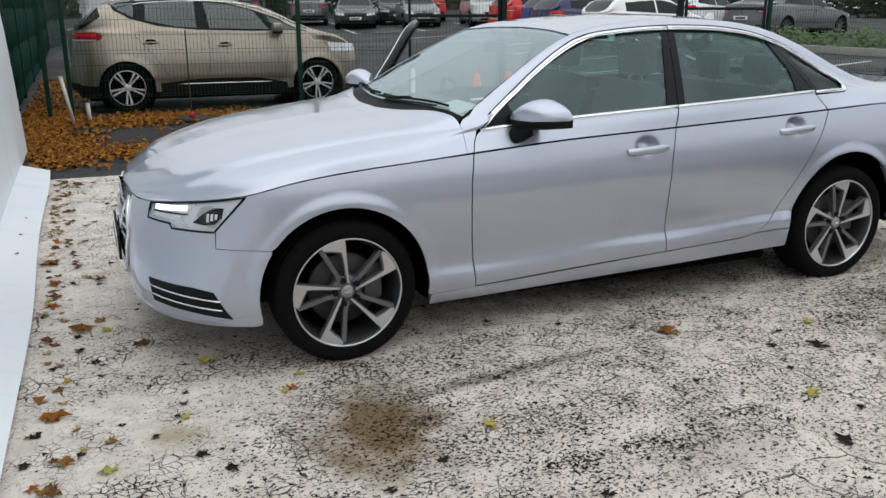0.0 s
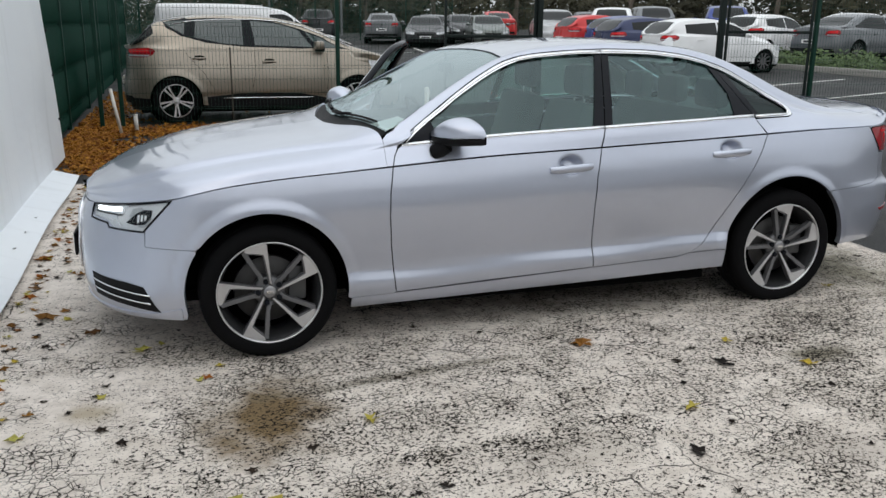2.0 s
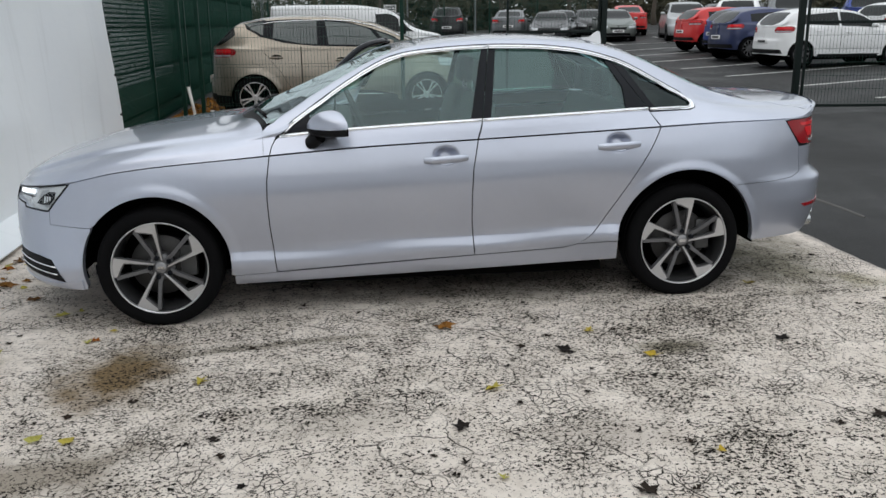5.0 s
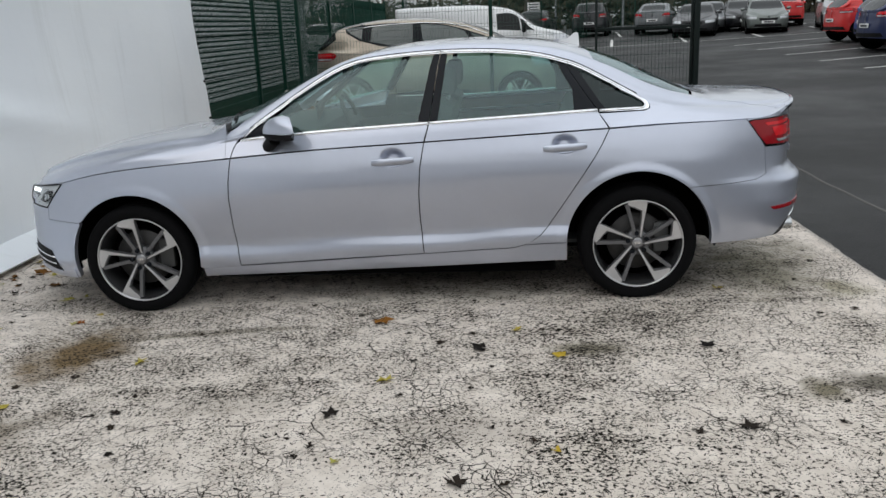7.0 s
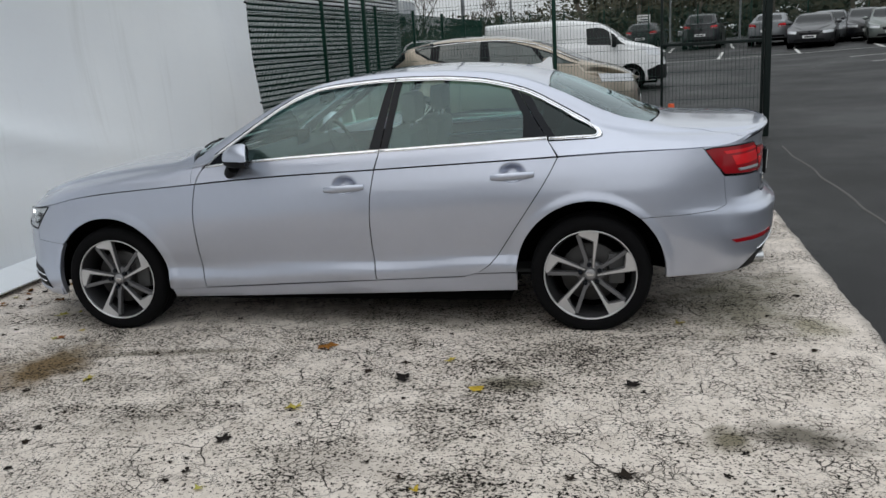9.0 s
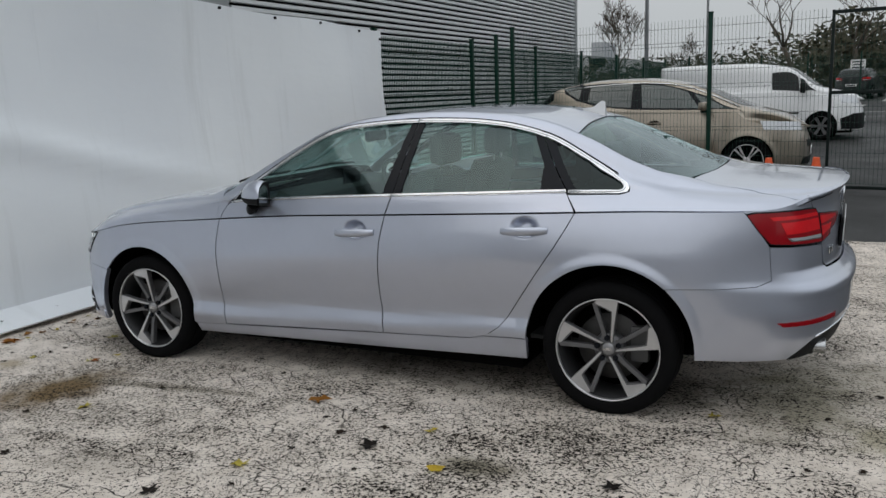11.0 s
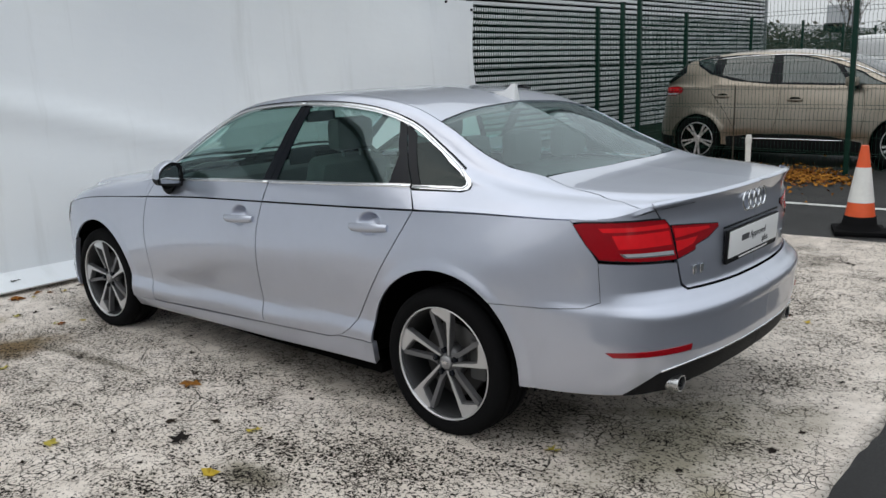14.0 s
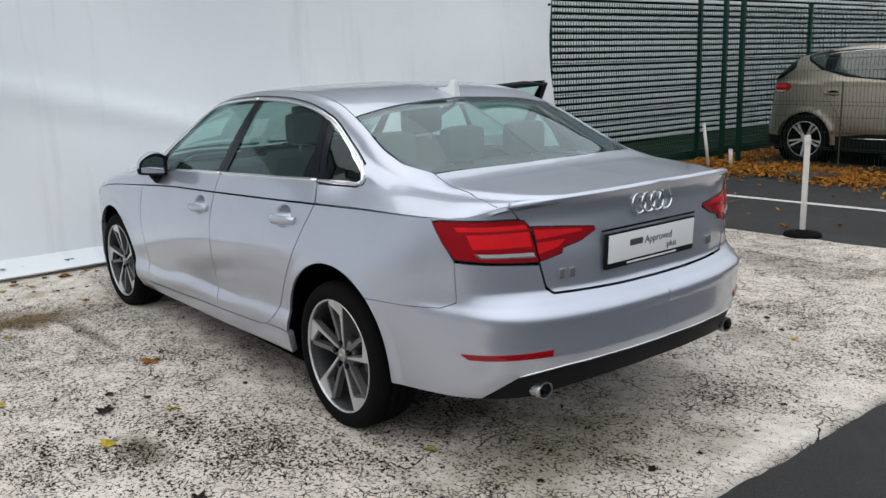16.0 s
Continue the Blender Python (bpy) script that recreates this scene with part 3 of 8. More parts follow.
def skin(bm, surf, poly, centre, sign, step=0.03, scale=1.0, lift=0.0, flange=0.012, edge_step=None, fine=()):
    """Cover a polygon of a surface's two parameters with triangles, lifted off the surface by lift metres, with its rim turned inwards.
    sign: -1 the near side (towards -y), +1 the far side."""
    poly = dense(poly, edge_step or step)
    xs = np.array([p[0] for p in poly]); zs = np.array([p[1] for p in poly])
    dz = step / scale
    gx, gz = np.meshgrid(np.arange(xs.min() + step / 2, xs.max(), step), np.arange(zs.min() + dz / 2, zs.max(), dz))
    gx, gz = gx.ravel(), gz.ravel()
    keep = inside(poly, gx, gz)
    gx, gz = gx[keep], gz[keep]
    if len(gx):
        d = np.full(gx.shape, 9.0)
        for (x1, z1), (x2, z2) in zip(poly, poly[1:] + poly[:1]):
            ex, ez = x2 - x1, (z2 - z1) * scale
            L = max(ex * ex + ez * ez, 1e-12)
            t = np.clip(((gx - x1) * ex + (gz - z1) * scale * ez) / L, 0, 1)
            d = np.minimum(d, np.hypot(gx - x1 - t * ex, (gz - z1) * scale - t * ez))
        keep = d > step * 0.45
        gx, gz = gx[keep], gz[keep]
    for cx_, cz_, wx_, wz_, st_ in fine:
        fx, fz = np.meshgrid(np.arange(cx_ - wx_, cx_ + wx_, st_), np.arange(cz_ - wz_, cz_ + wz_, st_ / scale))
        fx, fz = fx.ravel(), fz.ravel()
        out_ = (np.abs(gx - cx_) > wx_) | (np.abs(gz - cz_) > wz_)
        gx, gz = np.concatenate([gx[out_], fx]), np.concatenate([gz[out_], fz])
    n = len(poly)
    co = [Vector((x, z * scale)) for x, z in poly] + [Vector((x, z * scale)) for x, z in zip(gx, gz)]
    vs, _, faces, orig, _, _ = delaunay_2d_cdt(co, [], [list(range(n))], 1, 1e-6)
    u = np.array([v[0] for v in vs]); w = np.array([v[1] / scale for v in vs])
    e = 2e-3
    p = surf(u, w)
    du, dw = surf(u + e, w) - surf(u - e, w), surf(u, w + e / scale) - surf(u, w - e / scale)
    nr = np.cross(dw, du)
    ln = np.linalg.norm(nr, axis=1, keepdims=True)
    nr = nr / np.maximum(ln, 1e-12)
    out = np.where(nr[:, 1:2] * 0.6 + nr[:, 2:3] * 0.2 + np.abs(nr[:, 0:1]) * 0 < -0.02, -1.0, 1.0)
    if np.sum(out < 0) > len(out) / 2:
        nr = -nr
    p = p + nr * lift

    def world(q):
        return Vector((q[0], centre + sign * q[1], q[2]))
    layer = bm.verts.layers.float_vector.get("nrm") or bm.verts.layers.float_vector.new("nrm")
    verts = []
    for q, m in zip(p, nr):
        v = bm.verts.new(world(q))
        v[layer] = (m[0], sign * m[1], m[2])
        verts.append(v)
    for f in faces:
        a, b, c = (verts[i] for i in f)
        nn = (b.co - a.co).cross(c.co - a.co)
        if nn.dot(Vector(a[layer])) < 0:
            b, c = c, b
        try:
            bm.faces.new((a, b, c))
        except ValueError:
            pass
    if flange:
        index = {}
        for i, o in enumerate(orig):
            for k in o:
                if k < n:
                    index[k] = i
        ring = [index[k] for k in range(n) if k in index]
        low = []
        for i in ring:
            q = p[i] - nr[i] * flange
            low.append(bm.verts.new(world(q)))
        hi = []
        for i in ring:
            hi.append(bm.verts.new(world(p[i])))
        for k in range(len(ring)):
            a, b, c, d2 = hi[k], hi[(k + 1) % len(ring)], low[(k + 1) % len(ring)], low[k]
            if (a.co - b.co).length > 1e-7:
                bm.faces.new((a, b, c, d2))
    return bm


def skin_part(name, bm, material, parent, label=""):
    """Link a skinned bmesh with its surface's own normals."""
    layer = bm.verts.layers.float_vector.get("nrm")
    bm.verts.ensure_lookup_table()
    nrm = [tuple(v[layer]) for v in bm.verts]
    bm.normal_update()
    fall = [tuple(v.normal) for v in bm.verts]
    nrm = [a if (a[0] or a[1] or a[2]) else b for a, b in zip(nrm, fall)]
    for f in bm.faces:
        f.smooth = True
    bm.verts.layers.float_vector.remove(layer)
    me = bpy.data.meshes.new(name)
    bm.to_mesh(me)
    bm.free()
    me.normals_split_custom_set_from_vertices(nrm)
    me.materials.append(material)
    ob = new(name, me)
    ob.parent = parent
    if label:
        ob["label"] = label
    return ob

# ---- the silver saloon car ----
def dip(x, y):
    """The pad falls away slightly towards the sheet."""
    a = min(1.0, max(0.0, (1.0 - x) / 1.0))
    b = min(1.0, max(0.0, (3.6 - y) / 2.2))
    c = min(1.0, max(0.0, (y + 3.9) / 1.8))
    return -0.036 * a * a * (3 - 2 * a) * b * b * (3 - 2 * b) * c * c * (3 - 2 * c)


CY = 0.895                       # its centre line
GAP = 0.0028
sedan = thing("saloon_car", "silver four-door saloon car on worn white ground, one door open", "car")


def arc_points(cx, cz, r, a0, a1, n):
    return [(cx + r * math.cos(radians(a0 + (a1 - a0) * i / (n - 1))), cz + r * math.sin(radians(a0 + (a1 - a0) * i / (n - 1)))) for i in range(n)]


SB = Shell(
    outline=[(-0.858, 0), (-0.855, 0.2), (-0.842, 0.34), (-0.812, 0.47), (-0.764, 0.58), (-0.672, 0.71), (-0.545, 0.82), (-0.395, 0.885), (-0.2, 0.908), (0.1, 0.915),
             (0.6, 0.918), (1.3, 0.922), (2.0, 0.922), (2.6, 0.920), (2.95, 0.914), (3.2, 0.892), (3.38, 0.855), (3.51, 0.81), (3.625, 0.735), (3.705, 0.62),
             (3.772, 0.42), (3.80, 0.2), (3.806, 0)],
    shoulder=[(-1.5, 0.664), (-1.0, 0.674), (-0.78, 0.692), (-0.58, 0.712), (-0.42, 0.731), (-0.17, 0.780), (0.1, 0.809), (0.37, 0.829), (0.6, 0.845), (1.1, 0.878), (1.65, 0.900),
              (2.2, 0.922), (2.65, 0.940), (3.0, 0.953), (3.4, 0.960), (3.54, 0.966), (3.63, 0.984), (3.72, 1.006), (3.85, 1.019), (4.05, 1.028), (4.45, 1.035)],
    offsets=[(-1.3, [(0.08, -0.17), (0.14, -0.10), (0.18, -0.05), (0.22, -0.015), (0.3, 0), (0.42, 0), (0.5, -0.004), (0.58, -0.012), (0.64, -0.03), (0.68, -0.055), (0.74, -0.10)]),
             (-0.75, [(0.08, -0.14), (0.14, -0.07), (0.18, -0.03), (0.22, -0.008), (0.3, 0), (0.42, 0), (0.5, -0.002), (0.58, -0.008), (0.64, -0.018), (0.68, -0.03), (0.74, -0.06)]),
             (-0.3, [(0.10, -0.10), (0.16, -0.03), (0.2, -0.012), (0.28, -0.004), (0.42, -0.006), (0.55, -0.004), (0.65, -0.008), (0.72, -0.016), (0.78, -0.028), (0.84, -0.045)]),
             (0.55, [(0.14, -0.10), (0.18, -0.036), (0.21, -0.018), (0.235, -0.013), (0.275, -0.0068), (0.290, -0.0070), (0.344, -0.0185), (0.356, -0.0205), (0.369, -0.0202), (0.46, -0.0110), (0.56, -0.003), (0.64, 0.0), (0.74, -0.010), (0.85, -0.034), (0.92, -0.055)]),
             (1.6, [(0.15, -0.10), (0.19, -0.036), (0.22, -0.0185), (0.278, -0.0135), (0.321, -0.0078), (0.334, -0.0083), (0.386, -0.0220), (0.398, -0.0245), (0.411, -0.0242), (0.50, -0.0135), (0.60, -0.003), (0.67, 0.0), (0.78, -0.010), (0.90, -0.036), (0.98, -0.056)]),
             (2.3, [(0.17, -0.10), (0.21, -0.036), (0.25, -0.018), (0.305, -0.0135), (0.350, -0.0070), (0.363, -0.0070), (0.418, -0.0190), (0.430, -0.0215), (0.443, -0.0212), (0.53, -0.0115), (0.63, -0.002), (0.70, 0.0), (0.82, -0.012), (0.93, -0.042), (1.0, -0.066)]),
             (3.05, [(0.2, -0.06), (0.28, -0.01), (0.35, -0.002), (0.5, -0.004), (0.62, -0.004), (0.74, -0.012), (0.84, -0.03), (0.95, -0.062), (1.02, -0.09)]),
             (3.52, [(0.2, -0.09), (0.28, -0.03), (0.34, -0.012), (0.42, 0.0), (0.50, 0.004), (0.56, 0.0), (0.62, -0.006), (0.66, -0.016), (0.72, -0.022), (0.84, -0.028), (0.95, -0.040), (1.02, -0.05)]),
             (3.80, [(0.2, -0.10), (0.28, -0.05), (0.34, -0.024), (0.40, -0.002), (0.44, 0.008), (0.475, 0.0165), (0.50, 0.0175), (0.57, 0.022), (0.600, 0.026), (0.616, 0.024), (0.655, -0.014), (0.70, -0.046), (0.80, -0.044), (0.90, -0.050), (0.95, -0.053), (0.99, -0.047), (1.015, -0.036), (1.04, -0.022)]),
             (4.45, [(0.2, -0.10), (0.28, -0.05), (0.34, -0.024), (0.40, -0.002), (0.44, 0.008), (0.475, 0.0165), (0.50, 0.0175), (0.57, 0.022), (0.600, 0.028), (0.616, 0.026), (0.655, -0.014), (0.70, -0.048), (0.80, -0.046), (0.90, -0.052), (0.95, -0.054), (0.99, -0.047), (1.015, -0.035), (1.04, -0.02)])],
    belt=[(-0.843, 0.668, 0.25), (-0.6, 0.718, 0.70), (-0.3, 0.795, 0.84), (0.0, 0.85, 0.86), (0.35, 0.88, 0.855), (0.62, 0.930, 0.835), (1.1, 0.965, 0.85), (1.7, 0.992, 0.858),
          (2.2, 1.013, 0.848), (2.6, 1.028, 0.815), (2.87, 1.03, 0.765), (3.1, 1.010, 0.785), (3.4, 0.994, 0.745), (3.631, 0.995, 0.62), (3.782, 1.02, 0.40)],
    edge=[(-0.843, 0.674, 0.2), (-0.6, 0.766, 0.60), (-0.3, 0.848, 0.70), (0.0, 0.895, 0.72), (0.35, 0.935, 0.75), (0.5, 0.945, 0.79), (0.62, 0.962, 0.81), (0.8, 1.078, 0.765), (1.0, 1.212, 0.70),
          (1.22, 1.328, 0.648), (1.4, 1.364, 0.632), (1.8, 1.388, 0.626), (2.2, 1.366, 0.622), (2.4, 1.328, 0.625), (2.65, 1.225, 0.655), (2.9, 1.095, 0.69), (3.1, 1.045, 0.68), (3.4, 1.025, 0.64),
          (3.608, 1.022, 0.56), (3.782, 1.03, 0.38)],
    crown=[(-0.843, 0.678), (-0.79, 0.718), (-0.68, 0.780), (-0.5, 0.842), (-0.27, 0.896), (0.0, 0.933), (0.25, 0.960), (0.37, 0.976), (0.425, 0.994), (0.50, 1.042), (0.62, 1.096), (0.9, 1.216), (1.1, 1.297),
           (1.25, 1.350), (1.36, 1.380), (1.5, 1.402), (1.85, 1.426), (2.2, 1.414), (2.45, 1.382), (2.62, 1.337), (2.8, 1.270), (3.0, 1.178), (3.17, 1.098), (3.25, 1.072), (3.35, 1.062), (3.516, 1.052), (3.655, 1.046), (3.782, 1.040)],
    arches=[(0.0, 0.29, 0.385, 0.436, 0.007), (2.815, 0.315, 0.400, 0.452, 0.007)],
    dents=[(1.497, 0.824, 0.052, 0.036, 0.056), (2.422, 0.869, 0.052, 0.036, 0.056)])
SB.cache(-0.841, 3.790, 1000)

# shut lines, as (x, z)
T = SB.shoulder
CUT_A = [(0.595, 0.842), (0.578, 0.72), (0.574, 0.62), (0.580, 0.47), (0.602, 0.243)]
CUT_B = [(1.668, 0.898), (1.642, 0.76), (1.632, 0.62), (1.632, 0.48), (1.645, 0.290)]
CUT_C = [(2.658, 0.938), (2.62, 0.865), (2.575, 0.79), (2.45, 0.605), (2.33, 0.425), (2.285, 0.375), (2.235, 0.340), (2.18, 0.320), (2.14, 0.312)]
ARCH_F = arc_points(0.0, 0.287, 0.373, -8, 193, 40)
ARCH_R = arc_points(2.818, 0.325, 0.390, 181, -3, 36)


def shift(line, d):
    return [(x + d, z) for x, z in line]


def shoulder_run(x0, x1, n=24, drop=GAP):
    return [(x, float(T(x)) - drop) for x in np.linspace(x0, x1, n)]


def up(points):
    """(x, 'z', value) or (x, 'h', value) or (x, 'v', value) to the upper skin's (x, v)."""
    return [(x, SB.v_at_z(x, q) if k == "z" else SB.v_at_h(x, q) if k == "h" else q) for x, k, q in points]


DLO_TOP = [(0.635, 0.938), (0.72, 1.000), (0.80, 1.055), (0.94, 1.148), (1.08, 1.233), (1.16, 1.275), (1.22, 1.301), (1.30, 1.323), (1.40, 1.338), (1.6, 1.354), (1.8, 1.361), (2.0, 1.357), (2.22, 1.337), (2.36, 1.309),
           (2.46, 1.277), (2.56, 1.229), (2.68, 1.163), (2.80, 1.095), (2.862, 1.056), (2.872, 1.040)]
DLO_BOT = [(0.635, 0.934), (1.08, 0.966), (1.68, 0.994), (2.27, 1.018), (2.60, 1.029), (2.84, 1.030), (2.866, 1.034)]
dlo_top, dlo_bot = curve(DLO_TOP), curve(DLO_BOT)


def belt_cut(line_x0, line_x1, lift=0.0, n=14):
    return [(x, "z", float(dlo_bot(x)) + lift) for x in np.linspace(line_x0, line_x1, n)]


S = lambda x: SB.s_of(x)
SHF = lambda h: SB.s_of_h(h, True)
SHR = lambda h: SB.s_of_h(h, False)
HC = 0.655                        # half width of the boot lid at its lip
tail_s = np.linspace(SHR(0.78), SB.smax, 400)
SC = float(np.interp(-HC, -SB.side(tail_s, T(tail_s))[:, 1], tail_s))
XC = float(SB.side(SC, T(SC))[0])


def both(name, builder, material, label="", parent=None):
    """The same panel on both flanks, each an object of its own."""
    out = []
    for sign in (-1, 1):
        bm = bmesh.new()
        builder(bm, sign)
        out.append(skin_part(name, bm, material, parent or sedan, label))
    return out


def front_door(bm, sign):
    low = shift(CUT_A, GAP) + [(1.1, 0.268), *shift(CUT_B[::-1], -GAP), *shoulder_run(1.665, 0.60)]
    skin(bm, SB.side, low, CY, sign, 0.015, fine=[(1.497, 0.824, 0.085, 0.058, 0.0055)])
    # open slit at the shoulder shows black lining, standing for the crease's shade
    hi = [(0.601, "v", 0.008), *[(x, "v", 0.008) for x in np.linspace(0.7, 1.665, 12)], (1.69, "z", 0.985), *belt_cut(1.69, 0.645, -0.004), (0.628, "z", 0.918), (0.612, "z", 0.890)]
    skin(bm, SB.top, up(hi), CY, sign, 0.028, 0.75)


def rear_door(bm, sign):
    low = shift(CUT_B, GAP) + shift(CUT_C[::-1], -GAP) + shoulder_run(2.65, 1.674)
    skin(bm, SB.side, low, CY, sign, 0.015, fine=[(2.422, 0.869, 0.085, 0.058, 0.0055)])
    hi = [(1.674, "v", 0.008), *[(x, "v", 0.008) for x in np.linspace(1.8, 2.652, 12)], (2.605, "z", 1.02), *belt_cut(2.60, 1.698, -0.004)]
    skin(bm, SB.top, up(hi), CY, sign, 0.028, 0.75)


def fender(bm, sign):
    arch = [p for p in ARCH_F if p[0] > -0.36 or p[1] > 0.50]
    arch = [p for p in arch if not (p[0] < -0.2 and p[1] < 0.502)]
    low = shift(CUT_A, -GAP) + [(0.60, 0.238), (0.385, 0.229)] + arch + [(-0.312, 0.506), (S(-0.525), 0.520), (S(-0.522), 0.592), (S(-0.47), 0.650), (S(-0.404), 0.722)] + shoulder_run(S(-0.40), 0.592)
    skin(bm, SB.side, low, CY, sign, 0.016)


def quarter(bm, sign):
    low = shift(CUT_C[:-2], GAP) + [(2.20, 0.328), (2.43, 0.336)] + [p for p in ARCH_R if not (p[0] > 3.0 and p[1] < 0.621)] + \
        [(3.074, 0.620), (3.30, 0.6275), (S(3.45), 0.640), (S(3.51), 0.665), (S(3.50), 0.81), (S(3.405), 0.945)] + shoulder_run(3.40, 2.662)
    skin(bm, SB.side, low, CY, sign, 0.016)
    ring = [(0.5692, "v", 0.008), (0.5955, "v", 0.008), (0.6065, "z", 0.890), (0.622, "z", 0.918), (0.634, "z", 0.940)] + [(x, "z", z + 0.012) for x, z in DLO_TOP[1:-2]] + [(2.884, "z", 1.052), (2.886, "z", 1.030), (2.85, "z", 1.018), (2.612, "z", 1.016), (2.662, "v", 0.008)]
    ring += [(x, "v", 0.008) for x in np.linspace(2.75, 3.40, 14)]
    ring += [(3.458, "v", 0.001)] + [(x, "v", 0.0) for x in np.linspace(3.48, XC - 0.003, 16)] + [(XC - 0.016, "h", HC + 0.003), (XC - 0.06, "h", HC + 0.001), (3.5, "h", 0.6445), (3.4, "h", 0.631), (3.2, "h", 0.6035), (3.135, "h", 0.592), (3.11, "h", 0.598)]
    ring += [(x, "v", 0.492) for x in (3.0, 2.9, 2.8, 2.72, 2.66, 2.60, 2.5, 2.4, 2.2, 2.0, 1.8, 1.6, 1.4, 1.3, 1.22, 1.15, 1.0, 0.9, 0.8, 0.72, 0.66)]
    ring += [(0.62, "h", 0.785), (0.585, "h", 0.79), (0.5662, "h", 0.80), (0.5662, "z", 0.875)]
    skin(bm, SB.top, up(ring), CY, sign, 0.026, 0.75)
    over = [(s, float(T(s)) + 0.001) for s in np.linspace(3.40, SC - 0.002, 16)] + [(SHR(0.650), 0.962), (SHR(0.69), 0.963), (S(3.55), 0.960), (S(3.44), 0.957), (S(3.405), 0.950)]
    skin(bm, SB.side, over, CY, sign, 0.02)


def sill(bm, sign):
    low = [(0.385, 0.172), (1.1, 0.196), (2.43, 0.232), (2.43, 0.331), (2.2, 0.323), (2.13, 0.306), (1.645, 0.285), (0.60, 0.236), (0.385, 0.226)]
    skin(bm, SB.side, low, CY, sign, 0.03, flange=0.03)


def front_bumper(bm, sign):
    lo = [(S(x), 0.178) for x in (-0.37, -0.5, -0.62)] + [(SHF(0.6), 0.182), (SHF(0.4), 0.186), (SHF(0.2), 0.188), (SB.smin, 0.188)]
    grille = [(SB.smin, 0.282), (SHF(0.2), 0.284), (SHF(0.265), 0.30), (SHF(0.375), 0.50), (SHF(0.365), 0.56), (SHF(0.315), 0.645)]
    rim = [(s, float(T(s)) - 0.003) for s in np.linspace(SHF(0.32), S(-0.77), 6)]
    lamp = [(S(-0.768), 0.626), (S(-0.705), 0.618), (S(-0.672), 0.590), (S(-0.5265), 0.588), (S(-0.5275), 0.5175), (-0.3125, 0.5035)]
    arch = [p for p in ARCH_F if p[0] < -0.2 and p[1] < 0.498]
    skin(bm, SB.side, lo + grille + rim + lamp + arch, CY, sign, 0.026, flange=0.03)


def rear_bumper(bm, sign):
    arch = [p for p in ARCH_R if p[0] > 3.0 and p[1] < 0.615]
    up_edge = [(3.078, 0.6175), (3.30, 0.625), (S(3.45), 0.6372), (S(3.5125), 0.663), (S(3.5025), 0.806), (SHR(0.64), 0.795), (SHR(0.577), 0.790), (SHR(0.552), 0.70), (SHR(0.523), 0.680), (SHR(0.2), 0.674), (SB.smax, 0.673)]
    low = [(SB.smax, 0.432), (SHR(0.3), 0.430), (SHR(0.5), 0.422), (SHR(0.62), 0.405), (SHR(0.655), 0.397), (S(3.585), 0.308), (S(3.40), 0.303), (3.21, 0.303)]
    skin(bm, SB.side, up_edge + low + arch[::-1], CY, sign, 0.015, flange=0.03)


def hood(bm, sign):
    ring = [(x, "v", 0.0075) for x in np.linspace(-0.839, 0.568, 60)]
    ring += [(0.5645, "z", 0.875), (0.5645, "h", 0.802), (0.558, "h", 0.785), (0.530, "h", 0.70), (0.478, "h", 0.55), (0.425, "h", 0.35), (0.390, "h", 0.15), (0.384, "v", 1.0)]
    ring += [(x, "v", 1.0) for x in np.linspace(0.36, -0.839, 30)]
    skin(bm, SB.top, up(ring), CY, sign, 0.026, 0.9, edge_step=0.02)


def roof(bm, sign):
    ring = [(x, "v", 0.497) for x in np.linspace(1.225, 2.600, 30)] + [(2.590, "h", 0.4), (2.584, "h", 0.2), (2.581, "v", 1.0)]
    ring += [(x, "v", 1.0) for x in np.linspace(2.55, 1.28, 20)] + [(1.272, "h", 0.2), (1.255, "h", 0.4)]
    skin(bm, SB.top, up(ring), CY, sign, 0.035, 0.9)


def windscreen(bm, sign):
    ring = [(0.585, "h", 0.775), (0.66, "v", 0.503)] + [(x, "v", 0.503) for x in (0.72, 0.8, 0.9, 1.0, 1.15, 1.215)] + [(1.245, "h", 0.4), (1.262, "h", 0.2), (1.266, "v", 1.0)]
    ring += [(x, "v", 1.0) for x in np.linspace(1.2, 0.46, 12)] + [(0.452, "v", 1.0), (0.462, "h", 0.2), (0.49, "h", 0.4), (0.535, "h", 0.6), (0.56, "h", 0.7)]
    skin(bm, SB.top, up(ring), CY, sign, 0.04, 0.9, lift=-0.004)


def rear_window(bm, sign):
    ring = [(2.606, "v", 0.503)] + [(x, "v", 0.503) for x in (2.66, 2.72, 2.8, 2.9, 3.0)] + [(3.105, "h", 0.590), (3.125, "h", 0.582), (3.165, "h", 0.4), (3.185, "h", 0.2), (3.19, "v", 1.0)]
    ring += [(x, "v", 1.0) for x in np.linspace(3.1, 2.63, 10)] + [(2.587, "v", 1.0), (2.590, "h", 0.2), (2.596, "h", 0.4)]
    skin(bm, SB.top, up(ring), CY, sign, 0.04, 0.9, lift=-0.004)


